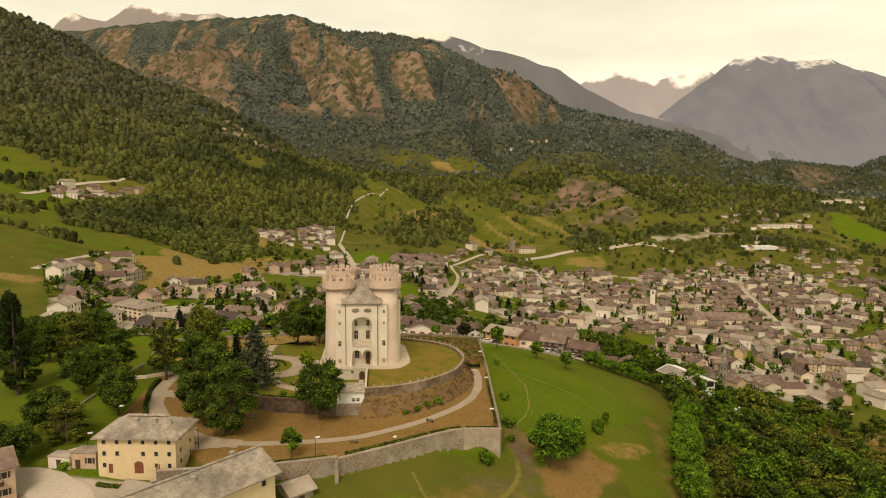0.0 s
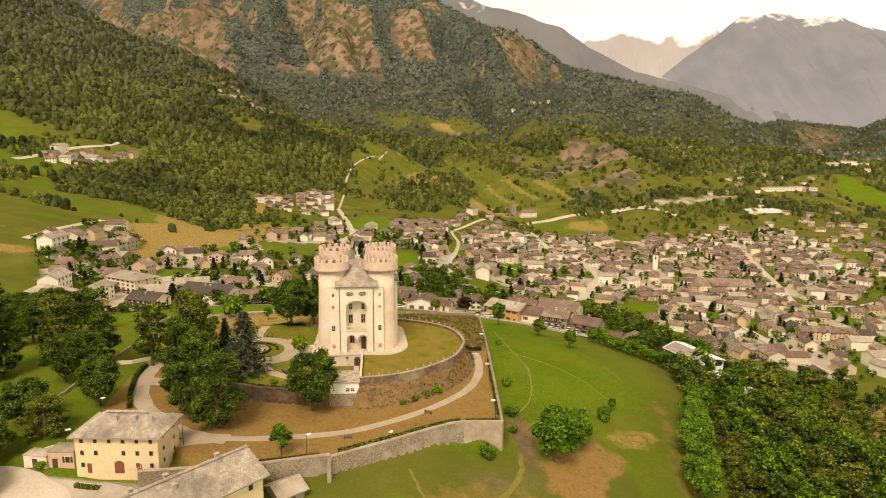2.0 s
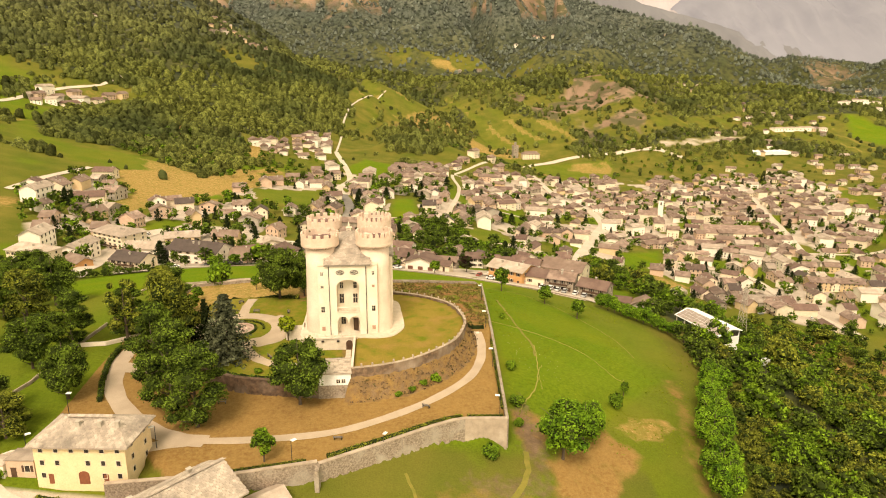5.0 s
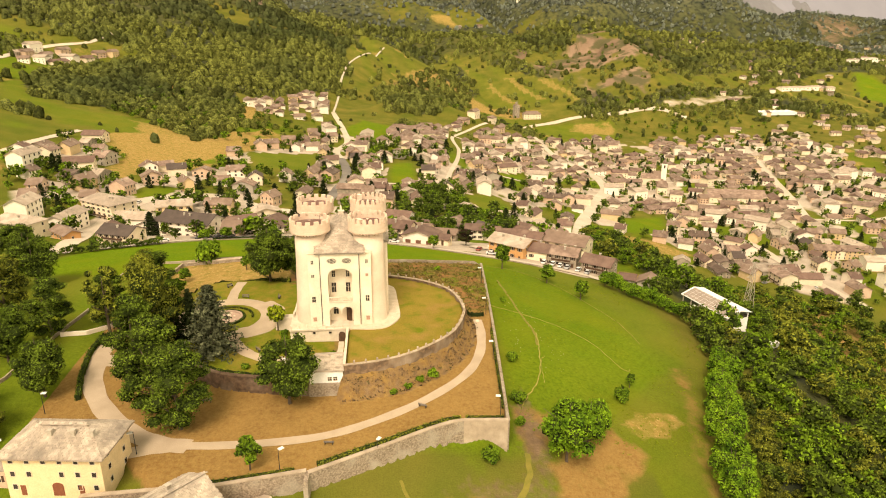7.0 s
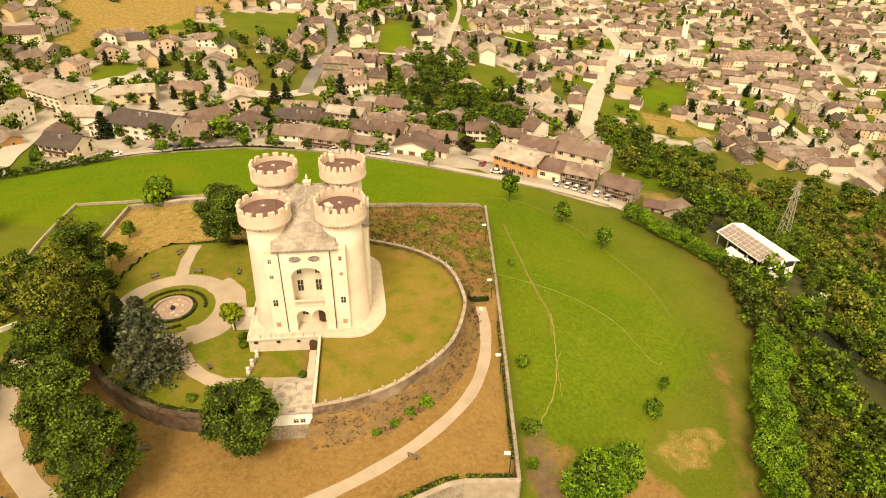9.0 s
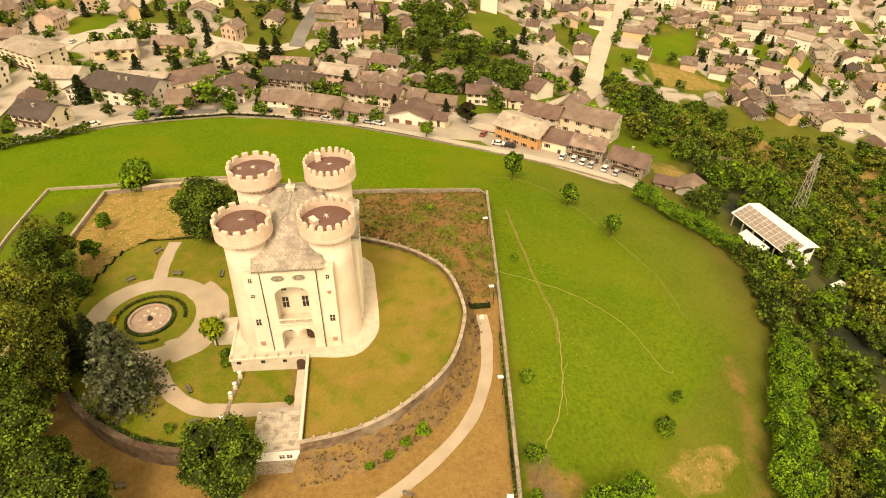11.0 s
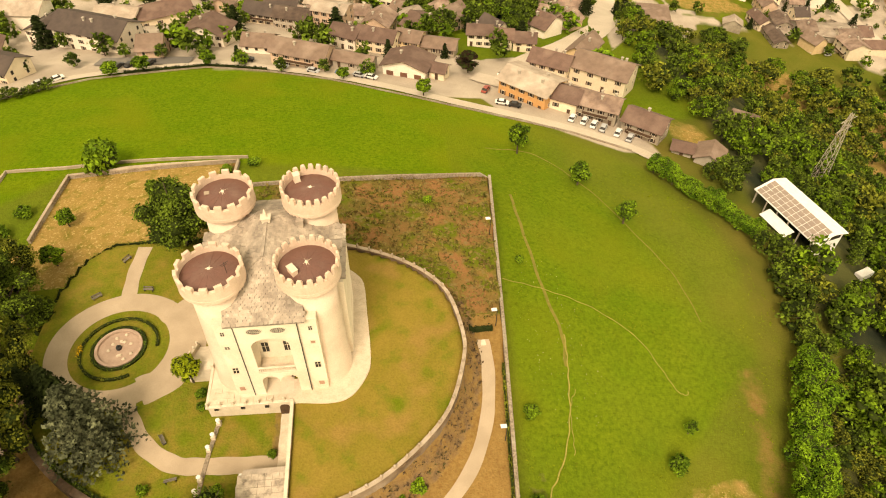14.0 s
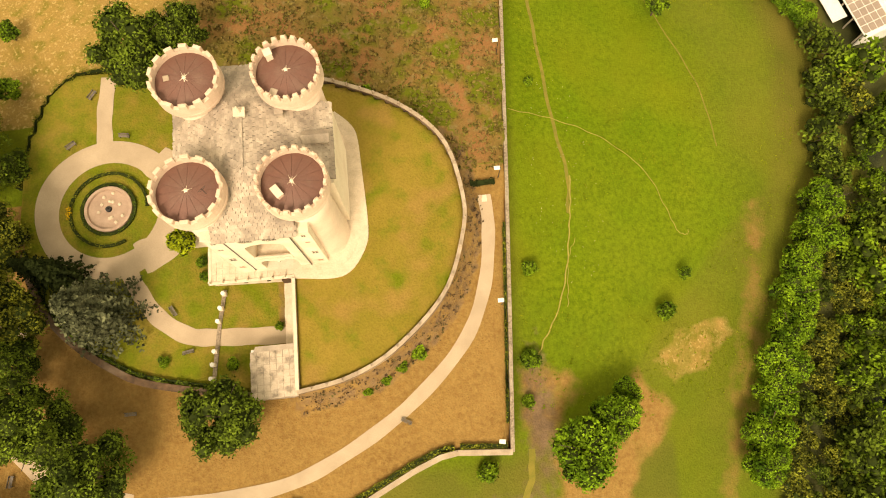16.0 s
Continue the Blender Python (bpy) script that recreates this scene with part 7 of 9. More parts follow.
sh_ = house((-33.5, -84.6), (-15.4, -66.4), 11.4, 9.4, 2.9, W_YELLOW, R_PALE, "long cream farmhouse with a broad stone-slab roof", z=-13.6, floors=3, cols=5, over=0.9, shut=False, chimneys=4, sink=6, win=(0.9, 1.2), skip=((2, 1), (2, 3), (1, 0), (1, 2), (1, 4)))
hip_slabs(sh_, math.dist((-33.5, -84.6), (-15.4, -66.4)), 11.4, 9.4, 2.9, 0.9, 0.0, 31)
lr = house((-44.0, -66.2), (-36.0, -70.0), 5.0, 4.2, 1.4, W_CREAM, R_PALE, "low lean-to house with a stone-slab roof", z=-11.6, floors=1, cols=2, chimneys=0)
house((-12.8, -64.0), (-8.8, -61.0), 5.5, 3.2, 1.3, W_STONE, R_PALE, "small stone annexe with a slab roof", z=-13.5, floors=1, cols=1, chimneys=0, sides=False)
house((-74, -66.5), (-65.4, -60.0), 9, 7.0, 2.2, W_PINK, R_SLATE, "rosy house with wooden balcony and slab roof", z=-10.9, floors=2, balcony=True)
outb = house((-58.6, -52.0), (-53.6, -52.6), 3.6, 3.6, 0.3, W_PINK, R_PALE, "low rosy outbuilding with a flat roof", z=-8.9, floors=1, cols=2, chimneys=0, over=0.15, sides=False, hip=0.6)
house((-63.6, -51.2), (-58.9, -52.4), 3.0, 2.7, 0.25, W_WHITE, R_PALE, "low whitewashed store with a flat roof", z=-8.9, floors=1, cols=1, chimneys=0, over=0.1, sides=False, hip=0.5)
wall_line("yard_wall", dense([(-64.5, -49.2), (-60, -47.4), (-54.0, -47.0), (-52.6, -50.0)]), 0.2, lambda a, b: gq(a, b) + 1.5, lambda a, b: gq(a, b) - 1.0, PLASTER_PINK, "rosy plastered wall behind the yard")
hedge("hedge", dense([(-52.0, -56.6), (-46.5, -57.6)]), 0.5, 0.5, LEAF_OLIVE, "small planted bed in front of the house")
ribbon("road_1", [(-112, -40), (-90, -47), (-68, -53.5), (-60, -57.5), (-54, -62), (-50, -72), (-50, -90)], 3.6, ROADPALE, "pale asphalt yard in front of the house", 0.08)

# the shed with solar panels beyond the meadow
P_ = {"A": Vector((109.3, 50.4)), "D": Vector((118.7, 52.9)), "C": Vector((127.8, 33.8)), "B": Vector((118.4, 31.3))}
bturn = math.degrees(math.atan2(P_["C"].y - P_["B"].y, P_["C"].x - P_["B"].x))
barn = root("shed", "white farm shed with solar panels on its roof", "shed", *((P_["B"] + P_["C"]) / 2), -28.6, bturn)
BL_, BW_ = (P_["A"] - P_["B"]).length, (P_["C"] - P_["B"]).length
hw = BW_ / 2
rid = hw * 0.08
roofm = Mesh()
sec = [(-hw, 5.4), (rid, 7.3), (hw, 6.3)]
roofm.add([(x, y, z + t) for t in (0.0, 0.22) for y in (-0.6, BL_ + 0.3) for x, z in sec], [(6, 7, 10, 9), (7, 8, 11, 10), (1, 0, 3, 4), (2, 1, 4, 5), (0, 1, 7, 6), (1, 2, 8, 7), (4, 3, 9, 10), (5, 4, 10, 11), (3, 0, 6, 9), (2, 5, 11, 8)])
part("roof", roofm, WHITE, barn, "white metal roof")
bw_ = Mesh().box(-hw + 0.5, hw - 0.4, 0.2, 0.5, -3, 4.4)
bw_.box(-hw + 0.5, -hw + 0.9, 0.2, 0.5, 4.4, 5.5).box(rid - 0.3, rid + 0.2, 0.2, 0.5, 4.4, 7.2).box(hw - 0.8, hw - 0.4, 0.2, 0.5, 4.4, 6.4)
bw_.box(hw - 0.7, hw - 0.4, 0.5, BL_ - 0.2, -3, 6.2)
part("wall", bw_, WHITE, barn, "white shed walls")
part("clerestory", Mesh().box(-hw + 0.9, hw - 0.8, 0.3, 0.4, 4.4, 5.6), GLASS_DARK, barn, "dark open band under the roof")
for i in range(6):
    part("post", Mesh().box(-0.14, 0.14, -0.14, 0.14, -3, 5.5, at=(-hw + 0.4, 0.8 + i * (BL_ - 1.4) / 5, 0)), W_GREY, barn)
SOLAR = mat("solar panel", (0.30, 0.235, 0.19), (0.25, 0.195, 0.16), 0.5, 0.35, 0.0, spec=0.5)
for j in range(11):
    for i in range(4):
        f0, f1 = (i + 0.05) / 4.2 + 0.02, (i + 0.95) / 4.2 + 0.02
        q = []
        for f in (f0, f1):
            x = -hw + f * (rid + hw)
            q.append((x, 5.4 + f * 1.9 + 0.25))
        y0, y1 = j * (BL_ - 0.6) / 11 + 0.3, (j + 0.92) * (BL_ - 0.6) / 11 + 0.3
        part("solar_panel", Mesh().add([(q[0][0], y0, q[0][1]), (q[1][0], y0, q[1][1]), (q[1][0], y1, q[1][1]), (q[0][0], y1, q[0][1])] + [(q[0][0], y0, q[0][1] + 0.05), (q[1][0], y0, q[1][1] + 0.05), (q[1][0], y1, q[1][1] + 0.05), (q[0][0], y1, q[0][1] + 0.05)], [(4, 5, 6, 7), (0, 1, 5, 4), (1, 2, 6, 5), (2, 3, 7, 6), (3, 0, 4, 7)]), SOLAR, barn)
part("awning", Mesh().add([(-hw - 2.6, 6, 3.0), (-hw + 0.3, 6, 3.9), (-hw + 0.3, 15, 3.9), (-hw - 2.6, 15, 3.0), (-hw - 2.6, 6, 3.15), (-hw + 0.3, 6, 4.05), (-hw + 0.3, 15, 4.05), (-hw - 2.6, 15, 3.15)], [(4, 5, 6, 7), (3, 2, 1, 0), (0, 1, 5, 4), (1, 2, 6, 5), (2, 3, 7, 6), (3, 0, 4, 7)]), WHITE, barn, "white lean-to roof")
van = root("trailer", "white parked trailer beside the shed", "trailer", 133.0, 27.6, gq(133, 27.6), 20)
part("body", Mesh().box(-2.2, 2.2, -1.0, 1.0, 0.6, 2.3, bev=0.15), WHITE, van)
for x in (-0.9, 0.9):
    for y in (-1.0, 1.0):
        part("wheel", Mesh().add([(x + 0.35 * math.cos(a * 0.524), y + s * 0.1, 0.35 + 0.35 * math.sin(a * 0.524)) for s in (-1, 1) for a in range(12)], [tuple(range(11, -1, -1)), tuple(range(12, 24))] + [(a, (a + 1) % 12, (a + 1) % 12 + 12, a + 12) for a in range(12)]), IRON, van)

# houses along the lane behind the meadow
house((53.7, 103.2), (65.6, 92.2), 11.5, 6.2, 1.9, W_ORANGE, R_PALE, "orange house with a pale stone-slab roof", z=-24.6, floors=2, cols=5, over=1.0, chimneys=3, shut=True)
house((67.6, 94.6), (74.6, 90.2), 8.5, 4.9, 2.2, W_CREAM, R_BROWN, "cream cottage with a brown roof", z=-25.0, floors=1, cols=2, chimneys=1)
house((74.8, 91.0), (85.2, 84.8), 8.0, 5.4, 2.2, W_STONE, R_SLATE, "long stone farmhouse with a slab roof and wooden stairs", z=-25.6, floors=2, cols=4, chimneys=3, balcony=True)
house((86.6, 83.0), (95.4, 75.6), 8.5, 4.8, 2.3, W_STONE, R_BROWN, "stone house with a brown roof and a balcony", z=-26.2, floors=2, cols=3, balcony=True)
house((98.6, 72.6), (103.4, 70.2), 4.5, 3.0, 1.3, W_GREY, R_BROWN, "low grey shed with a brown roof", z=-27.6, floors=1, cols=1, chimneys=0)
house((103.6, 68.4), (109.6, 64.6), 7.0, 4.0, 1.9, W_GREY, R_GREYBROWN, "grey barn with a weathered roof", z=-28.6, floors=1, cols=1, chimneys=0, ridge="y")
house((79.6, 116.5), (94.6, 105.2), 12, 6.4, 3.0, W_CREAM, R_GREYBROWN, "large house with a broad weathered roof", floors=2, cols=4, chimneys=2)
house((66.5, 120.5), (77.5, 113.5), 9, 5.6, 2.6, W_CREAM, R_BROWN, "cream house with a brown roof", floors=2, chimneys=2)
house((18.9, 115.2), (31.6, 110.0), 9.0, 4.0, 2.3, W_WHITE, R_BROWN, "white garage house with three brown doors", floors=1, cols=3, garage=3, ridge="y", door=False, over=1.0, z=-23.0)
house((33.2, 112.6), (37.6, 110.4), 5, 3.0, 1.4, W_CREAM, R_BROWN, "small cottage beside the garage house", floors=1, cols=1, chimneys=0)
house((-16.4, 125.0), (0.6, 117.6), 9.0, 5.2, 2.6, W_PINK, R_GREYBROWN, "long rosy house with a weathered roof and outdoor stair", floors=2, cols=5, balcony=True, z=-23.4)
house((3.2, 121.2), (15.0, 115.8), 5.5, 3.0, 1.5, W_GREY, R_GREYBROWN, "low grey shed by the lane", floors=1, cols=3, chimneys=0)
house((1.5, 143.5), (10.0, 138.5), 8, 5.2, 2.0, W_WHITE, R_BROWN, "white house with a brown roof", floors=2, chimneys=2)
house((10.4, 139.5), (22.5, 134.0), 8, 5.0, 2.6, W_CREAM, R_BROWN, "cream house with a steep brown roof", floors=2, chimneys=1)
house((23.6, 140.0), (31.5, 136.5), 8, 4.4, 2.0, W_YELLOW, R_GREYBROWN, "small yellow house with terrace", floors=2, chimneys=1)
house((33.0, 137.0), (43.5, 133.5), 7.5, 3.2, 1.6, W_STONE, R_GREYBROWN, "low stone shed with a weathered roof", floors=1, chimneys=0)
house((-5.5, 166.0), (6.0, 161.0), 9, 8.0, 1.6, W_PINK, R_PALE, "rosy three-storey house with wooden balconies", floors=3, balcony=True)
house((-20.5, 168), (-7.5, 163), 9, 5.0, 2.0, W_GREY, R_SLATE, "grey house with a slab roof", floors=2)
house((12.5, 204.0), (25.0, 198.5), 10, 9.0, 2.4, W_WHITE, R_BROWN, "tall white house with a brown roof", floors=3, balcony=True)
house((-11, 195), (5, 189), 11, 5.0, 2.2, W_CREAM, R_PALE, "broad cream house with a pale roof", floors=2)
house((50.2, 148.4), (58.6, 146.8), 7.5, 5.2, 2.0, W_WHITE, R_BROWN, "white terraced house with a brown roof", floors=2)
house((59.0, 146.6), (66.0, 145.0), 7.5, 4.6, 2.0, W_CREAM, R_BROWN, "cream terraced house with a brown roof", floors=2)
house((66.4, 144.8), (74.0, 143.0), 7.5, 4.2, 2.0, W_CREAM, R_BROWN, "cream terraced house with a brown roof", floors=2)
house((-48.5, 148.0), (-34.5, 143.5), 10, 5.0, 2.8, W_WHITE, R_BROWN, "white house with a broad brown gable roof", floors=2, ridge="y", over=1.0)
house((-91.5, 150.6), (-67.5, 140.0), 13, 7.4, 3.2, W_WHITE, R_DARK, "large white house with a dark roof and glazed stair strip", floors=3, cols=6, over=1.0, chimneys=3)
house((-104.5, 158.5), (-92.5, 153.5), 11, 4.6, 2.8, W_WHITE, R_DARK, "white side wing with a dark roof", floors=2, ridge="y")
house((-106.5, 121.0), (-92.5, 115.0), 10.5, 4.8, 2.6, W_CREAM, R_DARK, "cream house with a dark roof and wooden gable", floors=2, ridge="x", balcony=True)
house((-71.5, 174.5), (-52.5, 183.5), 13, 5.0, 2.6, W_CREAM, R_BROWN, "long hall with a red-brown roof", floors=1, cols=4, chimneys=0)
house((-88, 178), (-72.5, 174.5), 9, 4.6, 1.6, W_WHITE, R_PALE, "white house with a pale roof", floors=1)
house((-113.0, 214.0), (-95.0, 217.5), 11, 6.6, 2.4, W_YELLOW, R_PALE, "yellow house with a stone-slab roof", floors=2, cols=5, chimneys=3)
house((-63.5, 216.5), (-46.5, 222.5), 12, 6.0, 3.2, W_CREAM, R_PALE, "cream house with a tall pale gable roof", floors=2, ridge="y", over=1.0)
house((-33.0, 178.0), (-17.0, 172.0), 9, 4.6, 2.6, W_CREAM, R_DARK, "cream house with a dark brown roof", floors=2, balcony=True)
house((-27.5, 196.0), (-14.5, 191.5), 9, 4.4, 2.2, W_GREY, R_DARK, "grey house with a dark brown roof", floors=2)
house((-148.0, 205.5), (-127.5, 190.5), 15, 9.2, 2.6, W_CREAM, R_PALE, "four-storey cream apartment house with brown balconies", floors=4, cols=6, balcony=True, hip=5.0, over=1.0, chimneys=3)
house((-166, 154), (-147, 145), 12, 7.2, 2.6, W_CREAM, R_PALE, "cream house with a hipped pale roof", floors=2, hip=4.0)
house((-139.0, 150.3), (-128.6, 139.8), 7, 4.0, 1.6, W_ORANGE, R_GREYBROWN, "low red house by the road", floors=1)
house((150.0, 262.0), (178.0, 255.0), 20, 5.0, 0.5, W_PINK, R_GREYBROWN, "flat-roofed workshop with a wide eave", z=-87.5, floors=2, cols=8, chimneys=0, over=0.5, hip=0.5, shut=False)
house((131.5, 101.0), (137.5, 96.5), 5, 4.0, 1.4, W_STONE, R_SLATE, "small stone hut among the trees", floors=1, cols=1, chimneys=0)

# ---------------------------------------------------------------- roads of the village
ROADS, WIDE = [], []


def way(half, *pts):
    ROADS.append(list(pts))
    WIDE.append(half)


way(2.0, (-96, 100), (-86, 109.5), (-70, 118.5), (-36, 125), (-16, 119.5), (2.5, 112.0), (20.8, 103.0), (38, 94), (54, 87.4), (70, 81.3), (84, 74.3), (93, 67))
way(4.6, (-110, 92), (-117, 114), (-127, 155), (-130, 190), (-130, 228), (-122, 247), (-107, 255), (-87, 257), (-69, 255), (-52, 247), (-37, 246), (-25, 253))
way(3.8, (-26, 250), (-24, 276), (-20, 304), (-15, 345), (-17, 388), (-23, 425))
way(5.6, (66, 128), (107, 175), (123, 214), (175, 350), (222, 450), (252, 520), (258, 606), (240, 662), (231, 742), (247, 904), (320, 956), (420, 976), (496, 977), (541, 946))
way(4.6, (405, 400), (433, 467), (461, 542), (501, 642), (550, 770))
way(2.4, (405, 400), (470, 392), (560, 440))
way(2.4, (215, 453), (300, 470), (420, 440))
way(2.4, (260, 575), (370, 560), (476, 571))
way(2.0, (-13.7, 336), (52, 345), (76, 430), (96, 540), (104, 660), (160, 745))
way(2.6, (-233, 290), (-232, 340), (-225, 400))
way(3.4, (-394, 600), (-394, 650), (-388, 688), (-375, 716), (-352, 742), (-337, 775), (-333, 815), (-338, 840), (-352, 830))
way(2.2, (76, 430), (150, 470), (215, 453))
way(2.2, (104, 660), (190, 640), (266, 674))
way(3.2, (-23, 425), (-28, 462), (-20, 512), (-29, 600), (-46, 725))
way(1.3, (-46, 725), (-43, 823), (-43, 872), (-37, 959), (-27, 1006), (-3, 1064), (28, 1136))
way(4.2, (318, 205), (313, 273), (316, 336), (300, 352), (262, 372))
for k, line in enumerate(ROADS):
    dark = k == 2
    ribbon(f"road_{k + 2}", line, WIDE[k], ASPHALT if dark else ROADPALE, "dark asphalt village road" if dark else "sun-bleached village road", 0.25 + 0.02 * k, fine=10)
ribbon("road_20", [(-152, 205), (-146, 186), (-138, 170), (-131, 150)], 7.5, ROADPALE, "pale paved square beside the road", 0.34, fine=10)
ribbon("road_21", [(-72, 131), (-58, 130), (-42, 129)], 3.6, ASPHALT, "dark tennis-like asphalt court", 0.30, fine=10)
ribbon("road_22", [(62, 112), (56, 111), (48, 116)], 4.0, ROADPALE, "pale yard behind the orange house", 0.33, fine=10)
wall_line("lane_wall", dense([(-100, 96.5), (-84, 105.8), (-69, 114.8), (-35.7, 121.6), (-16.5, 116.4), (2.4, 109), (18.8, 100), (37.4, 91), (54, 84.4), (70.7, 78.6), (86, 71)], 4), 0.2, lambda a, b: gq(a, b) + 0.45, lambda a, b: gq(a, b) - 0.6, RUBBLE, "low rubble wall along the lane")
for i in range(13):
    t = i / 12
    plant("mid", -106 + 28 * t, 90.5 + 17.5 * t + 0.8 * math.sin(i * 2.6), 3.6 + 0.8 * math.sin(i * 1.7), 2.4 + 0.4 * math.sin(i * 2.1), label="dense dark green bushes at the meadow edge", group="bushes at the meadow edge")
hedge("hedge", dense([(-60, 118.6), (-36, 122.6), (-17, 117.6)], 3), 0.5, 0.9, LEAF_DARK, "dark hedge along the lane", dens=12, size=0.22)

hedge("hedge", dense([(-105, 112), (-112, 128), (-119, 150), (-121, 168), (-120, 186)], 3), 0.9, 1.5, LEAF, "thick green hedge along the wide road", dens=9, size=0.3)

# ---------------------------------------------------------------- the village, house by house
rv = random.Random(11)
KINDS = []
spec = [
    (11, 9, 5.4, 2.4, W_CREAM, R_SLATE, "x", "cream house with a stone-slab roof"), (13, 10, 6.0, 2.6, W_WHITE, R_SLATE, "x", "white house with a stone-slab roof"),
    (9.5, 9, 5.2, 2.6, W_PINK, R_GREYBROWN, "y", "rosy house with a weathered gable roof"), (12, 11, 7.6, 2.6, W_CREAM, R_SLATE, "x", "three-storey cream house with a slab roof"),
    (14, 9, 4.8, 2.4, W_STONE, R_SLATE, "x", "long stone house with a slab roof"), (10, 8.5, 5.2, 2.4, W_WHITE, R_BROWN, "y", "white house with a brown gable roof"),
    (12, 10, 5.6, 2.8, W_CREAM, R_DARK, "x", "cream house with a dark brown roof"), (15, 11, 8.4, 2.4, W_WHITE, R_PALE, "x", "three-storey white house with a pale roof"),
    (10, 10, 5.0, 2.4, W_GREY, R_SLATE, "y", "grey house with a stone-slab roof"), (11, 9, 5.4, 2.5, W_OCHRE, R_GREYBROWN, "x", "ochre house with a weathered roof"),
    (9, 8, 4.4, 2.2, W_STONE, R_PALE, "y", "small stone house with a pale slab roof"), (13, 9, 5.4, 2.6, W_PINK, R_SLATE, "x", "rosy house with a stone-slab roof"),
    (16, 10, 5.0, 2.6, W_CREAM, R_BROWN, "x", "long cream house with a brown roof"), (10, 9, 5.2, 2.5, W_WHITE, R_GREYBROWN, "x", "white house with a weathered roof"),
]
for k, (w, d, h, rise, wm, rm, rdg, lab) in enumerate(spec):
    KINDS.append([house_at("house", 0, 0, -300, 0, w, d, h, rise, wm, rm, lab, ridge=rdg, floors=3 if h > 7 else 2, balcony=k % 3 == 0, chimneys=1 + k % 2, pane=False, sink=5, seed=k, cols=3 if w < 13 else 4, sides=k % 2 == 0, win=(1.0, 1.35)), False, w, d, h, rise, wm, rm])
taken = [(0, 0, 60)]
for o in list(bpy.data.objects):
    if o.parent is None and o.name.split(".")[0] in ("house", "shed", "trailer") and o.matrix_world.translation.z > -250:
        dd = max([c.dimensions.y for c in o.children if c.name.startswith("wall")] + [8])
        ww = max([c.dimensions.x for c in o.children if c.name.startswith("wall")] + [8])
        p = o.matrix_world @ Vector((0, dd / 2, 0))
        taken.append((p.x, p.y, max(dd, ww) * 0.42 + 1.0))
RIGHT = [(112, 195), (165, 272), (235, 262), (318, 205), (430, 250), (640, 400), (740, 690), (600, 830), (420, 820), (300, 830), (215, 740), (110, 650), (90, 420), (96, 300)]
LEFT = [(-236, 310), (-165, 165), (-125, 150), (-110, 132), (30, 128), (95, 130), (100, 300), (90, 450), (80, 600), (-30, 640), (-78, 470), (-150, 300), (-215, 420)]
GAPS = [(50, 238, 42), (20, 250, 20), (172, 300, 24), (205, 290, 26), (-75, 372, 40), (-20, 380, 14), (30, 400, 26), (52, 300, 22), (118, 300, 22), (20, 480, 24), (-120, 345, 22), (160, 590, 30), (300, 740, 24), (430, 640, 26), (560, 520, 30), (620, 650, 34), (-55, 300, 15), (330, 640, 15), (520, 430, 18), (130, 420, 18)]
GAPS += [(-150, 190, 14), (70, 190, 20), (305, 565, 20)]


def road_near(x, y):
    best, ang = 1e9, 0.0
    for line in ROADS:
        for (ax, ay), (bx, by) in zip(line, line[1:]):
            dx, dy = bx - ax, by - ay
            t = min(1, max(0, ((x - ax) * dx + (y - ay) * dy) / (dx * dx + dy * dy)))
            d = math.hypot(x - ax - t * dx, y - ay - t * dy)
            if d < best:
                best, ang = d, math.degrees(math.atan2(dy, dx))
    return best, ang


def scatter(poly, gap, tries, wide_road=7.5, gaps=GAPS):
    xs, ys = [p[0] for p in poly], [p[1] for p in poly]
    out = []
    for _ in range(tries):
        x, y = rv.uniform(min(xs), max(xs)), rv.uniform(min(ys), max(ys))
        if float(sdist(poly, np.array([x]), np.array([y]))[0]) < 0:
            continue
        if any(math.hypot(x - a, y - b) < r for a, b, r in gaps):
            continue
        # crowded lanes here, gardens there
        g_ = gap * (0.76 + 1.15 * max(0.0, float(fbm(np.array([x]), np.array([y]), 70, 2, 131)[0]) - 0.42) * 3)
        if any(math.hypot(x - a, y - b) < r + g_ * 0.5 for a, b, r in taken):
            continue
        if any(float(sdist(pts, np.array([x]), np.array([y]))[0]) > -5 for kind, pts in FIELDS):
            continue
        d, ang = road_near(x, y)
        if d < wide_road + 2:
            continue
        taken.append((x, y, min(g_, gap * 1.1) * 0.5))
        out.append((x, y, ang + rv.choice((0, 0, 90, 180)) + rv.uniform(-14, 14)))
    return out


sites = scatter(LEFT, 14.6, 3600) + scatter(RIGHT, 16.2, 7000)
sites += scatter([(-398, 655), (-384, 690), (-352, 712), (-313, 742), (-296, 715), (-335, 676), (-372, 640)], 10.5, 700, 1.5)
sites += scatter([(-140, 640), (-60, 610), (-52, 700), (-60, 800), (-100, 780)], 13, 400)
sites += scatter([(20, 560), (90, 600), (200, 760), (150, 770), (60, 650)], 14, 400)
sites.sort(key=lambda s: math.hypot(s[0], s[1] + 150))
far_h = Mesh()
FARMATS = [W_CREAM, W_WHITE, W_PINK, W_OCHRE, W_STONE, R_SLATE, R_BROWN, R_GREYBROWN, R_PALE, GLASS_DARK]


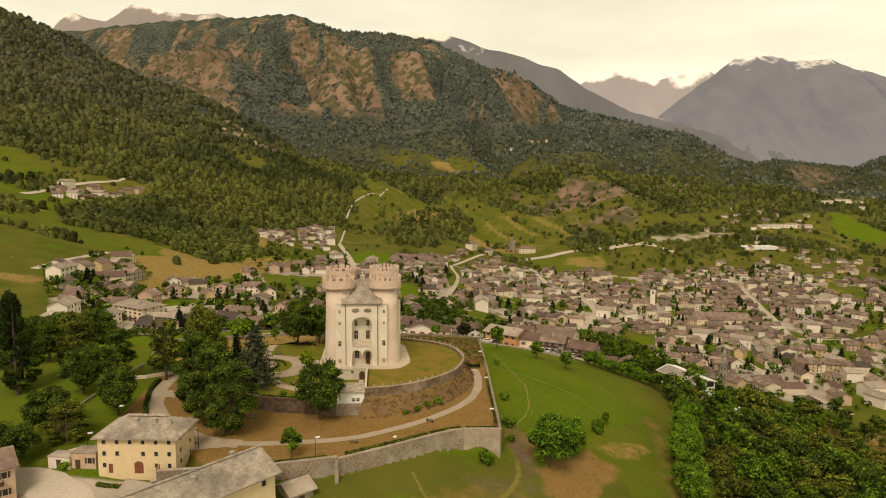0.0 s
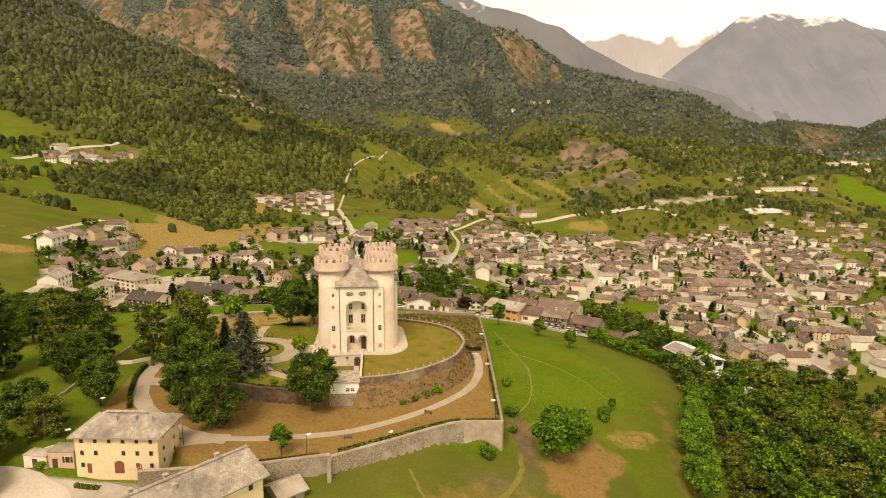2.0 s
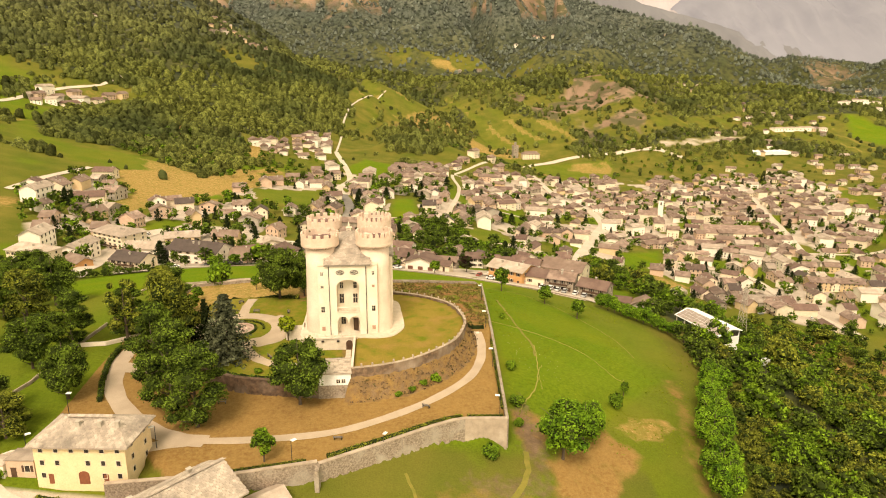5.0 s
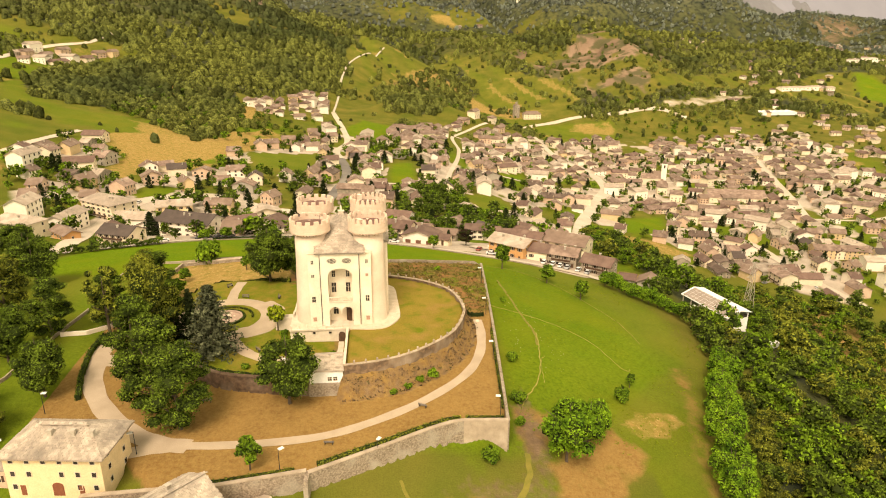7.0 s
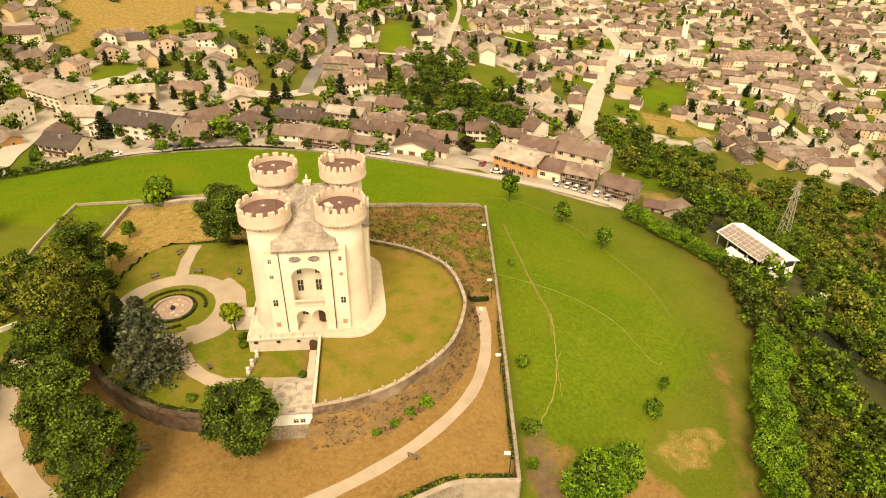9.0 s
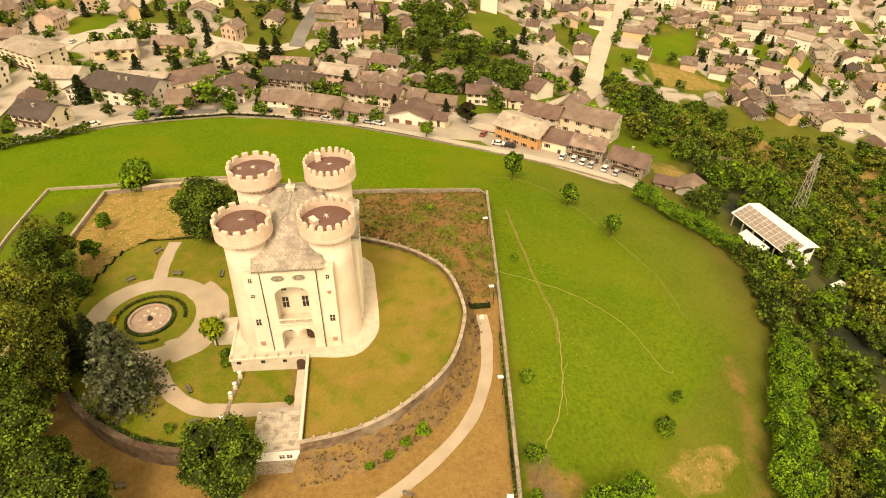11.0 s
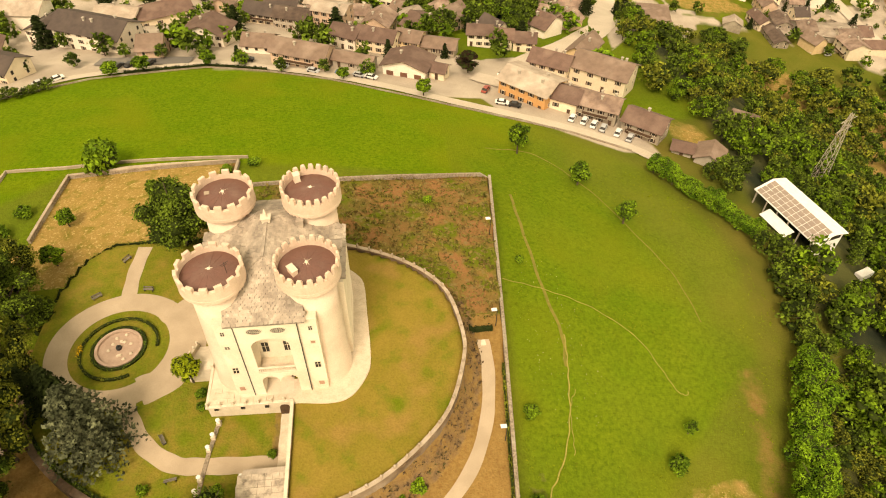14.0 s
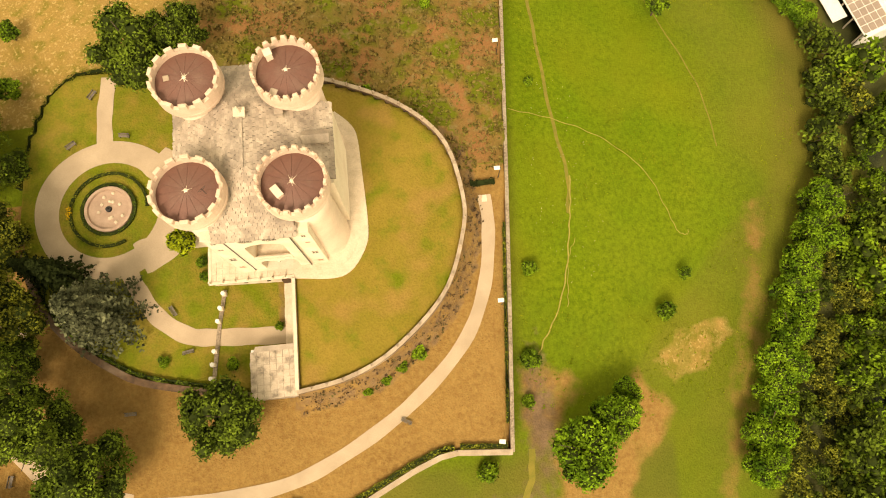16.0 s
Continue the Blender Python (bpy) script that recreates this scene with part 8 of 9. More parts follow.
def far_house(x, y, turn, w, d, h, rise, wi, ri):
    """A distant house in the joined rest."""
    z = min(gq(x, y), gq(x - 4, y), gq(x + 4, y), gq(x, y - 4))
    c, s = math.cos(radians(turn)), math.sin(radians(turn))

    def at(a, b, e):
        return (x + c * a - s * b, y + s * a + c * b, z + e)

    a, b, o = w / 2, d / 2, 0.8
    far_h.add([at(-a, -b, -5), at(a, -b, -5), at(a, b, -5), at(-a, b, -5), at(-a, -b, h), at(a, -b, h), at(a, b, h), at(-a, b, h), at(-a, 0, h + rise), at(a, 0, h + rise)], [(0, 1, 5, 4), (2, 3, 7, 6), (1, 2, 6, 9, 5), (3, 0, 4, 8, 7)], wi)
    dr = o * rise / b
    far_h.add([at(-a - o, -b - o, h - dr + t) for t in (0, 0.25)] + [at(a + o, -b - o, h - dr + t) for t in (0, 0.25)] + [at(a + o, b + o, h - dr + t) for t in (0, 0.25)] + [at(-a - o, b + o, h - dr + t) for t in (0, 0.25)] + [at(-a - o, 0, h + rise + 0.25), at(a + o, 0, h + rise + 0.25)], [(1, 3, 9, 8), (5, 7, 8, 9), (0, 2, 3, 1), (4, 6, 7, 5), (2, 4, 5, 9, 3), (6, 0, 1, 8, 7)], ri)
    for k in range(3):
        for f in (1.6, 4.0):
            if f < h - 0.6:
                for sg in (-1, 1):
                    q = -a + (k + 0.5) * w / 3
                    far_h.add([at(q - 0.5, sg * (b + 0.03), f - 0.6), at(q + 0.5, sg * (b + 0.03), f - 0.6), at(q + 0.5, sg * (b + 0.03), f + 0.7), at(q - 0.5, sg * (b + 0.03), f + 0.7)], [(0, 1, 2, 3) if sg < 0 else (3, 2, 1, 0)], 9)


n_single = 0
for x, y, turn in sites:
    k = rv.randrange(len(KINDS))
    ob, used, w, d, h, rise, wm, rm = KINDS[k]
    z = min(gq(x, y), gq(x - 4, y - 4), gq(x + 4, y - 4), gq(x + 4, y + 4), gq(x - 4, y + 4))
    if n_single < 205:
        sx, sy, sz = rv.uniform(0.8, 1.3), rv.uniform(0.85, 1.15), rv.uniform(0.88, 1.18)
        m = pose(x, y, z, 0, 0, turn) @ Matrix.Translation((0, -d * sy / 2, 0)) @ Matrix.Diagonal((sx, sy, sz, 1))
        if used:
            copy_thing(ob, m)
        else:
            ob.matrix_world = m
            KINDS[k][1] = True
        n_single += 1
    else:
        far_house(x, y, turn, w * rv.uniform(0.75, 1.4), d * rv.uniform(0.85, 1.15), h * rv.uniform(0.85, 1.3), rise, FARMATS.index(wm) if wm in FARMATS else rv.randrange(4), FARMATS.index(rm) if rm in FARMATS else 5)
for a0, a1, d0, d1, n in ((-0.335, -0.255, 1290, 1440, 22), (0.52, 0.72, 1650, 2100, 46), (0.40, 0.56, 1250, 1500, 22), (0.10, 0.16, 2050, 2150, 7), (0.33, 0.37, 1650, 1720, 7), (0.0, 0.06, 1700, 1800, 4), (0.24, 0.32, 2050, 2150, 8), (0.42, 0.70, 900, 1250, 40), (-0.5, -0.4, 1150, 1250, 2)):
    for _ in range(n):
        a, dd = rv.uniform(a0, a1), rv.uniform(d0, d1)
        p = EYE0 + AHEAD0 * dd + RIGHT0 * (a * dd)
        far_house(p[0], p[1], rv.uniform(0, 180), rv.uniform(9, 16), rv.uniform(8, 11), rv.uniform(4.5, 7), 2.4, rv.randrange(5), 5 + rv.randrange(4))
far_h.thing("far_houses", FARMATS, None, "distant village houses with grey stone roofs", category="houses", kind="stuff")

# the church with its pale bell tower
CX, CY = 331, 552
cz = gq(CX, CY)
church = root("church", "pale village church with a tall bell tower", "church", CX, CY, cz, -20)
part("bell_tower", Mesh().box(-2.8, 2.8, -2.8, 2.8, -4, 25), W_WHITE, church, "tall white bell tower")
part("spire", Mesh().lathe([(3.2, 25.0), (2.4, 26.0), (2.0, 27.5), (0.4, 30.0), (0.1, 32.0)], 8), R_SLATE, church, "slate tower cap")
for t in (0, 90, 180, 270):
    c = math.cos(radians(t))
    s = math.sin(radians(t))
    part("bell_opening", Mesh().box(-0.8, 0.8, -2.86, -2.7, 20.0, 23.4, turn=radians(t)), GLASS_DARK, church)
part("nave", Mesh().box(-24, -3.2, -6, 6, -4, 9), W_CREAM, church)
part("nave_roof", Mesh().add([(-24.6, -6.8, 8.6), (-2.9, -6.8, 8.6), (-2.9, 6.8, 8.6), (-24.6, 6.8, 8.6), (-24.6, 0, 13), (-2.9, 0, 13)], [(0, 1, 5, 4), (2, 3, 4, 5), (1, 2, 5), (3, 0, 4)]), R_SLATE, church)
hall = house((345, 470), (400, 458), 30, 6.0, 5.5, W_CREAM, R_SLATE, "large hall with a broad slate roof", floors=1, cols=10, chimneys=0, shut=False, sides=False)
house((345, 300), (384, 290), 14, 7.5, 2.6, W_OCHRE, R_SLATE, "long ochre apartment house with rows of windows", floors=3, cols=12, chimneys=2, shut=False)
house((235, 268), (292, 256), 18, 5.0, 2.0, W_GREY, R_PALE, "long low workshop with a pale roof", floors=1, cols=10, chimneys=0, shut=False, sides=False)

house((262, 972), (292, 972), 15, 9.5, 4.0, W_CREAM, R_GREYBROWN, "large cream country house with a hipped roof", floors=3, cols=6, hip=6.0, chimneys=2, shut=False, sides=False)
keep_ = root("tower_house", "small medieval stone tower beside the country house", "tower", 251, 986, gq(251, 986), 12)
part("shaft", Mesh().box(-4.5, 4.5, -4.5, 4.5, -4, 21), W_STONE, keep_)
part("turret", Mesh().box(-1.6, 1.6, -1.6, 1.6, 21, 26.5), W_STONE, keep_, "square stone turret")
part("roof", Mesh().add([(-4.9, -4.9, 21), (4.9, -4.9, 21), (4.9, 4.9, 21), (-4.9, 4.9, 21), (0, 0, 23.2)], [(0, 1, 4), (1, 2, 4), (2, 3, 4), (3, 0, 4), (3, 2, 1, 0)]), R_SLATE, keep_)
for x, z in ((-1.8, 15), (1.8, 15), (0, 9)):
    put_window(keep_, x, -4.5, z, 0, 1.0, 1.6, False, False)
gh_ = root("greenhouse", "long white foil greenhouse among the fields", "greenhouse", 712, 962, gq(712, 962), 4)
part("frame", Mesh().box(-33, 33, -12, 12, -2, 3.2), WHITE, gh_)
for i in range(6):
    part("foil_roof", Mesh().add([(-33 + 11 * i, y, 3.2) for y in (-12, 12)] + [(-27.5 + 11 * i, y, 4.8) for y in (-12, 12)] + [(-22 + 11 * i, y, 3.2) for y in (-12, 12)], [(0, 1, 3, 2), (2, 3, 5, 4), (0, 2, 4), (1, 5, 3)]), WHITE, gh_)
for x, y, w, d, t in ((800, 1062, 46, 16, 12), (850, 1082, 60, 18, 14), (905, 1104, 40, 15, 20), (1080, 1285, 60, 22, 18), (1140, 1320, 70, 24, 14), (1200, 1352, 60, 24, 10), (1165, 1290, 46, 20, 16)):
    house_at("shed", x, y, gq(x, y), t, w, d, 7.0, 1.6, W_WHITE, R_PALE, "long white industrial shed in the valley", floors=1, cols=6, door=False, sides=False, chimneys=0, shut=False, pane=False, win=(2.4, 1.6), group="white sheds in the valley")

# ---------------------------------------------------------------- trees between the houses and the woods on the slopes
planted = [0]


def wood(poly, n, keys, h0, h1, group, gap=3.6, single=1.0):
    xs, ys = [p[0] for p in poly], [p[1] for p in poly]
    out, tries = [], 0
    while len(out) < n and tries < n * 40:
        tries += 1
        x, y = rv.uniform(min(xs), max(xs)), rv.uniform(min(ys), max(ys))
        if float(sdist(poly, np.array([x]), np.array([y]))[0]) < 0 or any(math.hypot(x - a, y - b) < gap for a, b in out):
            continue
        if any(math.hypot(x - a, y - b) < r * 0.84 + 0.4 for a, b, r in taken[1:]) and (x < 108 or y > 60):
            continue
        if any(kind != "wood" and float(sdist(pts, np.array([x]), np.array([y]))[0]) > -2 for kind, pts in FIELDS):
            continue
        if road_near(x, y)[0] < 5.5 or abs(x - 118.5) + abs(y - 42) < 23 or math.hypot((x - 119.5) / 7.5, (y + 8) / 16) < 1 or math.hypot(x - 124, y - 27) < 9:
            continue
        out.append((x, y))
    for x, y in out:
        h = rv.uniform(h0, h1)
        key, rad = rv.choice(keys), h * rv.uniform(0.38, 0.55)
        if rv.random() < single and planted[0] < 225:
            plant(key, x, y, h, rad, group=group)
            planted[0] += 1
        else:
            plant_rest(key, x, y, h, rad, rv.uniform(0, 360))


wood([(24, 215), (30, 160), (45, 152), (70, 158), (88, 180), (95, 240), (97, 295), (72, 335), (44, 335), (28, 300)], 120, ("mid", "mid", "midlight", "mid"), 7, 12, "trees of the copse in the village", 4.2, 0.25)
plant("copper", 41.5, 205, 11, 5.5)
plant("copper", 46.5, 119.5, 8, 4.6)
wood([(104, 108), (122, 72), (134, 62), (150, 110), (215, 232), (205, 252), (150, 235), (118, 180)], 150, ("mid", "midlight", "midolive", "mid"), 7, 12, "trees on the slope", 3.6, 0.3)
wood([(110, 22), (136, 60), (150, 108), (212, 228), (300, 204), (330, 150), (260, 30), (210, -60), (136, -90), (132, -30), (131, 10), (126, 20)], 430, ("mid", "midlight", "midlight", "midolive", "midolive", "mid"), 6, 15, "trees of the wooded slope", 5.0, 0.2)
wood(LEFT, 480, ("yard", "yard", "yardlight", "yard", "middark"), 4.5, 12, "garden trees in the village", 5, 0.3)
wood(RIGHT, 900, ("yard", "yard", "yardlight", "yard", "middark"), 4.5, 11, "garden trees in the village", 7, 0.0)
wood([(86, -95), (92, -62), (106, -14), (112, 14), (119, 12), (117, -20), (135, -24), (150, -70), (120, -120)], 90, ("mid", "midolive", "midlight", "midlight", "mid"), 7, 12, "trees of the wooded slope", 5.2, 0.4)
wood([(130, 22), (131, -20), (160, -40), (175, 40), (150, 60)], 34, ("mid", "midolive", "midlight"), 6, 11, "trees of the wooded slope", 4.0, 0.0)
wood([(104, 62), (112, 22), (107, 0), (131, -20), (133, 30), (150, 60), (150, 108), (128, 66)], 60, ("mid", "midlight", "midolive", "mid"), 5.5, 9, "trees of the wooded slope", 4.2, 0.3)
for i in range(10):
    t = i / 9
    plant("mid" if i % 3 else "midlight", -104 + 118 * t, 112 + 20 * math.sin(math.pi * min(1, t * 1.25)) + 2.5 * math.sin(i * 2.7) + 2, 4.5 + 2 * abs(math.sin(i * 1.9)), 2.2 + abs(math.sin(i * 2.3)), group="garden trees along the lane")
wood([(105, -10), (98, -32), (92, -64), (112, -64), (116, -24), (111, 2)], 44, ("mid", "midolive", "mid", "midlight"), 5, 9, "trees of the wooded slope", 3.6, 0.3)
wood([(102, -4), (91, -30), (83, -56), (80, -68), (94, -68), (100, -50), (106, -32), (112, -8)], 120, ("mid", "midolive", "midolive"), 3.0, 6.0, "low scrub trees behind the lindens", 2.8, 0.0)
wood([(-225, 215), (-150, 120), (-125, 100), (-108, 40), (-130, 20), (-240, 120)], 40, ("mid", "mid", "midolive"), 8, 13, "trees west of the meadow", 6)
wood([(-245, 440), (-150, 330), (-70, 500), (-60, 640), (-250, 640)], 90, ("yard", "yard", "yardlight"), 6, 10, "trees of the wooded foot slope", 5, 0.0)
wood([(70, 800), (160, 660), (300, 820), (700, 820), (900, 1100), (420, 1150)], 120, ("yard", "yardlight", "yard"), 6, 11, "hedgerow trees", 8, 0.0)
join_rest()

# far woods: one joined cover of small crowns
def far_woods(n, seed, d0, d1, material, label):
    r = np.random.default_rng(seed)
    u = r.uniform(0, 1, n * 6)
    dist = d0 * (d1 / d0) ** (u ** 0.85)
    side = r.uniform(-0.78, 0.78, n * 6)
    p = EYE0 + dist[:, None] * AHEAD0 + (side * dist)[:, None] * RIGHT0
    x, y = p[:, 0], p[:, 1]
    f = lookup(WOODED, x, y)
    thin = 0.5 + 0.5 * (fbm(x, y, 90, 3, 71) > 0.36)
    inrows = np.max([sdist(pts, x, y) for kind, pts in FIELDS if kind in ("rows", "rock")], axis=0) > 0
    keep = r.random(n * 6) < np.where(f > 0.35, f * thin, 0.008 + 0.25 * inrows + 0.34 * (fbm(x, y, 60, 3, 77) > 0.60)) * (1 - 0.72 * (lookup(ROCKY, x, y) > 0.45))
    inside = np.maximum(sdist(LEFT, x, y), sdist(RIGHT, x, y)) > -5
    keep &= ~inside
    for kind, pts in FIELDS:
        if kind != "wood":
            edge_ = np.abs(np.sin(0.055 * (x + 0.4 * y) + 1.5 * fbm(x, y, 140, 4, 41))) > 0.93
            keep &= (sdist(pts, x, y) < 0) | (r.random(n * 6) < {"rows": 0.06 + 0.5 * edge_, "rock": 0.8}.get(kind, 0.03))
    x, y, dist = x[keep][:n], y[keep][:n], dist[keep][:n]
    zz = np.array([gq(a, b) for a, b in zip(x, y)])
    k = len(x)
    rad = (1.7 + 3.4 * r.random(k) ** 1.6) * np.interp(dist, (500, 1700, 2900), (1.0, 1.3, 1.35))
    hh = rad * r.uniform(1.2, 2.2, k)
    rings = ((0.88, 0.05), (1.0, 0.45), (0.72, 0.84)) if d0 < 1000 else ((0.92, 0.1), (0.85, 0.62))
    S = 5 if d0 < 1000 else 4
    vs = np.zeros((k, len(rings) * S + 1, 3))
    for j, (rr_, zf) in enumerate(rings):
        for i in range(S):
            a = 2 * np.pi * (i + 0.5 * (j % 2)) / S + r.uniform(-0.3, 0.3, k)
            q = rad * rr_ * r.uniform(0.68, 1.25, k)
            vs[:, j * S + i] = np.stack([x + q * np.cos(a), y + q * np.sin(a), zz - 0.8 + hh * (zf + r.uniform(-0.07, 0.07, k))], 1)
    vs[:, -1] = np.stack([x, y, zz + hh * 0.97], 1)
    tri = []
    for j in range(len(rings) - 1):
        for i in range(S):
            a, b = j * S + i, j * S + (i + 1) % S
            tri += [(a, b, a + S), (b, b + S, a + S)]
    tri += [((len(rings) - 1) * S + i, (len(rings) - 1) * S + (i + 1) % S, len(rings) * S) for i in range(S)]
    tri = np.array(tri)
    nv = vs.shape[1]
    faces = (tri[None] + (np.arange(k) * nv)[:, None, None]).reshape(-1, 3)
    d = bpy.data.meshes.new("far_woods")
    d.vertices.add(k * nv)
    d.vertices.foreach_set("co", vs.astype(np.float32).ravel())
    d.loops.add(faces.size)
    d.loops.foreach_set("vertex_index", faces.astype(np.int32).ravel())
    d.polygons.add(len(faces))
    d.polygons.foreach_set("loop_start", np.arange(0, faces.size, 3, dtype=np.int32))
    d.polygons.foreach_set("loop_total", np.full(len(faces), 3, dtype=np.int32))
    d.update()
    d.validate()
    d.materials.append(material)
    tagged(new("far_woods", d), label, "woods", kind="stuff")


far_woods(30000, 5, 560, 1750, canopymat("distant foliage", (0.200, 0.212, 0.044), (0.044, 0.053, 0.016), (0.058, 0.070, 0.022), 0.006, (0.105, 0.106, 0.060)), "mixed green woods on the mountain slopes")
# conifers in a pale blue-grey, aerial haze put into their colour
far_woods(20000, 6, 1750, 3000, canopymat("haze-toned distant conifers", (0.150, 0.165, 0.118), (0.066, 0.079, 0.064), (0.104, 0.116, 0.086), 0.004, (0.110, 0.122, 0.098)), "dark conifer woods on the high mountain")

# ---------------------------------------------------------------- lamps, benches, cars and small things
def lamp(x, y, h, turn, first=[]):
    if not first:
        ob = root("street_lamp", "tall grey lamp post with a flat white head", "lamp", group="lamps of the grounds")
        part("pole", Mesh().lathe([(0.1, -0.3), (0.075, 0.6), (0.05, 4.6)], 8), IRON, ob)
        part("arm", Mesh().box(0.0, 0.5, -0.03, 0.03, 4.5, 4.57), IRON, ob)
        part("head", Mesh().box(0.1, 1.05, -0.32, 0.32, 4.55, 4.72, bev=0.06), WHITE, ob, "flat white lamp head")
        ob.matrix_world = pose(x, y, gq(x, y), 0, 0, turn)
        first.append(ob)
        return ob
    return copy_thing(first[0], pose(x, y, gq(x, y), 0, 0, turn))


for x, y, t in ((35.3, 0.6, 180), (33.5, -20.7, 180), (31.3, -41.8, 170), (-8.9, -54.3, 40), (7.6, -49.6, 60), (-34.5, -47.4, 200), (-55.8, -33.7, 0), (-57.2, -47.6, 30), (37.8, 24, 180), (-57.5, 12, 0)):
    lamp(x, y, 4.7, t)

BENCHWOOD = mat("weathered bench slats", (0.20, 0.17, 0.14), (0.14, 0.12, 0.10), 2, 0.8, 0.01)


def bench(x, y, turn, first=[]):
    if not first:
        ob = root("bench", "weathered grey wooden park bench", "bench", group="benches of the garden")
        for i in range(3):
            part("seat_slat", Mesh().box(-0.9, 0.9, -0.25 + i * 0.17, -0.11 + i * 0.17, 0.42, 0.46), BENCHWOOD, ob)
        for i in range(2):
            part("back_slat", Mesh().box(-0.9, 0.9, 0.26, 0.3, 0.56 + i * 0.18, 0.7 + i * 0.18), BENCHWOOD, ob)
        for sx in (-0.7, 0.7):
            part("leg", Mesh().box(sx - 0.04, sx + 0.04, -0.24, 0.3, -0.1, 0.42).box(sx - 0.04, sx + 0.04, 0.22, 0.28, 0.42, 0.9), IRON, ob)
        ob.matrix_world = pose(x, y, gq(x, y) + 0.04, 0, 0, turn)
        first.append(ob)
        return ob
    return copy_thing(first[0], pose(x, y, gq(x, y) + 0.04, 0, 0, turn))


for x, y, t in ((-31.8, 21.2, 55), (-26.3, 13.2, -8), (-35.0, 12.2, 35), (-18.1, -17.2, 120), (-15.8, -23.8, -170), (-25.9, -32.2, 0), (-43.9, -40.4, 80), (16.6, -37.4, 150), (-1.1, -47.4, 175), (-17.5, 12.5, 90)):
    bench(x, y, t)


def car_proto(name, paint, label):
    ob = root("car", label, "car", 0, 0, -300)
    xs = (-2.1, -2.0, -1.25, -0.75, 0.75, 1.35, 2.0, 2.1)
    low = Mesh()
    vs, fs = [], []
    prof = [(0.55, 0.62), (0.42, 0.86), (0.36, 0.90), (0.33, 0.92), (0.33, 0.92), (0.34, 0.90), (0.4, 0.80), (0.5, 0.62)]
    for x, (z0, z1) in zip(xs, prof):
        w = 0.84 if abs(x) < 2 else 0.74
        vs += [(x, -w, z0), (x, -w * 0.97, z1), (x, w * 0.97, z1), (x, w, z0)]
    for i in range(7):
        a, b = 4 * i, 4 * i + 4
        fs += [(a + k, a + (k + 1) % 4, b + (k + 1) % 4, b + k) for k in range(4)]
    low.add(vs, [tuple(reversed(f)) for f in fs] + [(0, 1, 2, 3), (31, 30, 29, 28)])
    part("body", low, paint, ob)
    part("roof", Mesh().add([(-0.85, -0.6, 1.42), (0.45, -0.6, 1.42), (0.45, 0.6, 1.42), (-0.85, 0.6, 1.42), (-0.95, -0.66, 1.37), (0.55, -0.66, 1.37), (0.55, 0.66, 1.37), (-0.95, 0.66, 1.37)], [(0, 1, 2, 3), (4, 5, 1, 0), (5, 6, 2, 1), (6, 7, 3, 2), (7, 4, 0, 3)]), paint, ob)
    part("glazing", Mesh().add([(-1.5, -0.78, 0.9), (1.2, -0.78, 0.9), (1.2, 0.78, 0.9), (-1.5, 0.78, 0.9), (-0.95, -0.65, 1.37), (0.55, -0.65, 1.37), (0.55, 0.65, 1.37), (-0.95, 0.65, 1.37)], [(0, 1, 5, 4), (1, 2, 6, 5), (2, 3, 7, 6), (3, 0, 4, 7)]), GLASS_DARK, ob)
    for x in (-1.3, 1.3):
        for y in (-0.8, 0.8):
            part("wheel", Mesh().add([(x + 0.32 * math.cos(a * 0.524), y + s * 0.1, 0.32 + 0.32 * math.sin(a * 0.524)) for s in (-1, 1) for a in range(12)], [tuple(range(11, -1, -1)), tuple(range(12, 24))] + [(a, (a + 1) % 12, (a + 1) % 12 + 12, a + 12) for a in range(12)]), IRON, ob)
    for y in (-0.55, 0.55):
        part("headlight", Mesh().box(2.02, 2.12, y - 0.14, y + 0.14, 0.58, 0.7), WHITE, ob)
    return ob


def paint(name, c):
    return mat(name, c, tuple(v * 0.92 for v in c), 1, 0.3, 0.0, spec=0.5)


CARS = [car_proto("car", paint("white car paint", (0.72, 0.70, 0.66)), "white parked car"), car_proto("car", paint("silver car paint", (0.42, 0.42, 0.42)), "silver grey parked car by houses"), car_proto("car", paint("black car paint", (0.02, 0.02, 0.02)), "black car parked on the lane"), car_proto("car", paint("red car paint", (0.30, 0.06, 0.04)), "dark red car parked by houses"), car_proto("car", paint("blue car paint", (0.10, 0.16, 0.26)), "dull blue car parked on the lane")]
tagged(CARS[0], "white car parked beside the lane")
seen_car = [False] * 5


def park(k, x, y, turn, lift=0.3):
    m = pose(x, y, gq(x, y) + lift, 0, 0, turn)
    if seen_car[k]:
        copy_thing(CARS[k], m)
    else:
        CARS[k].matrix_world = m
        seen_car[k] = True


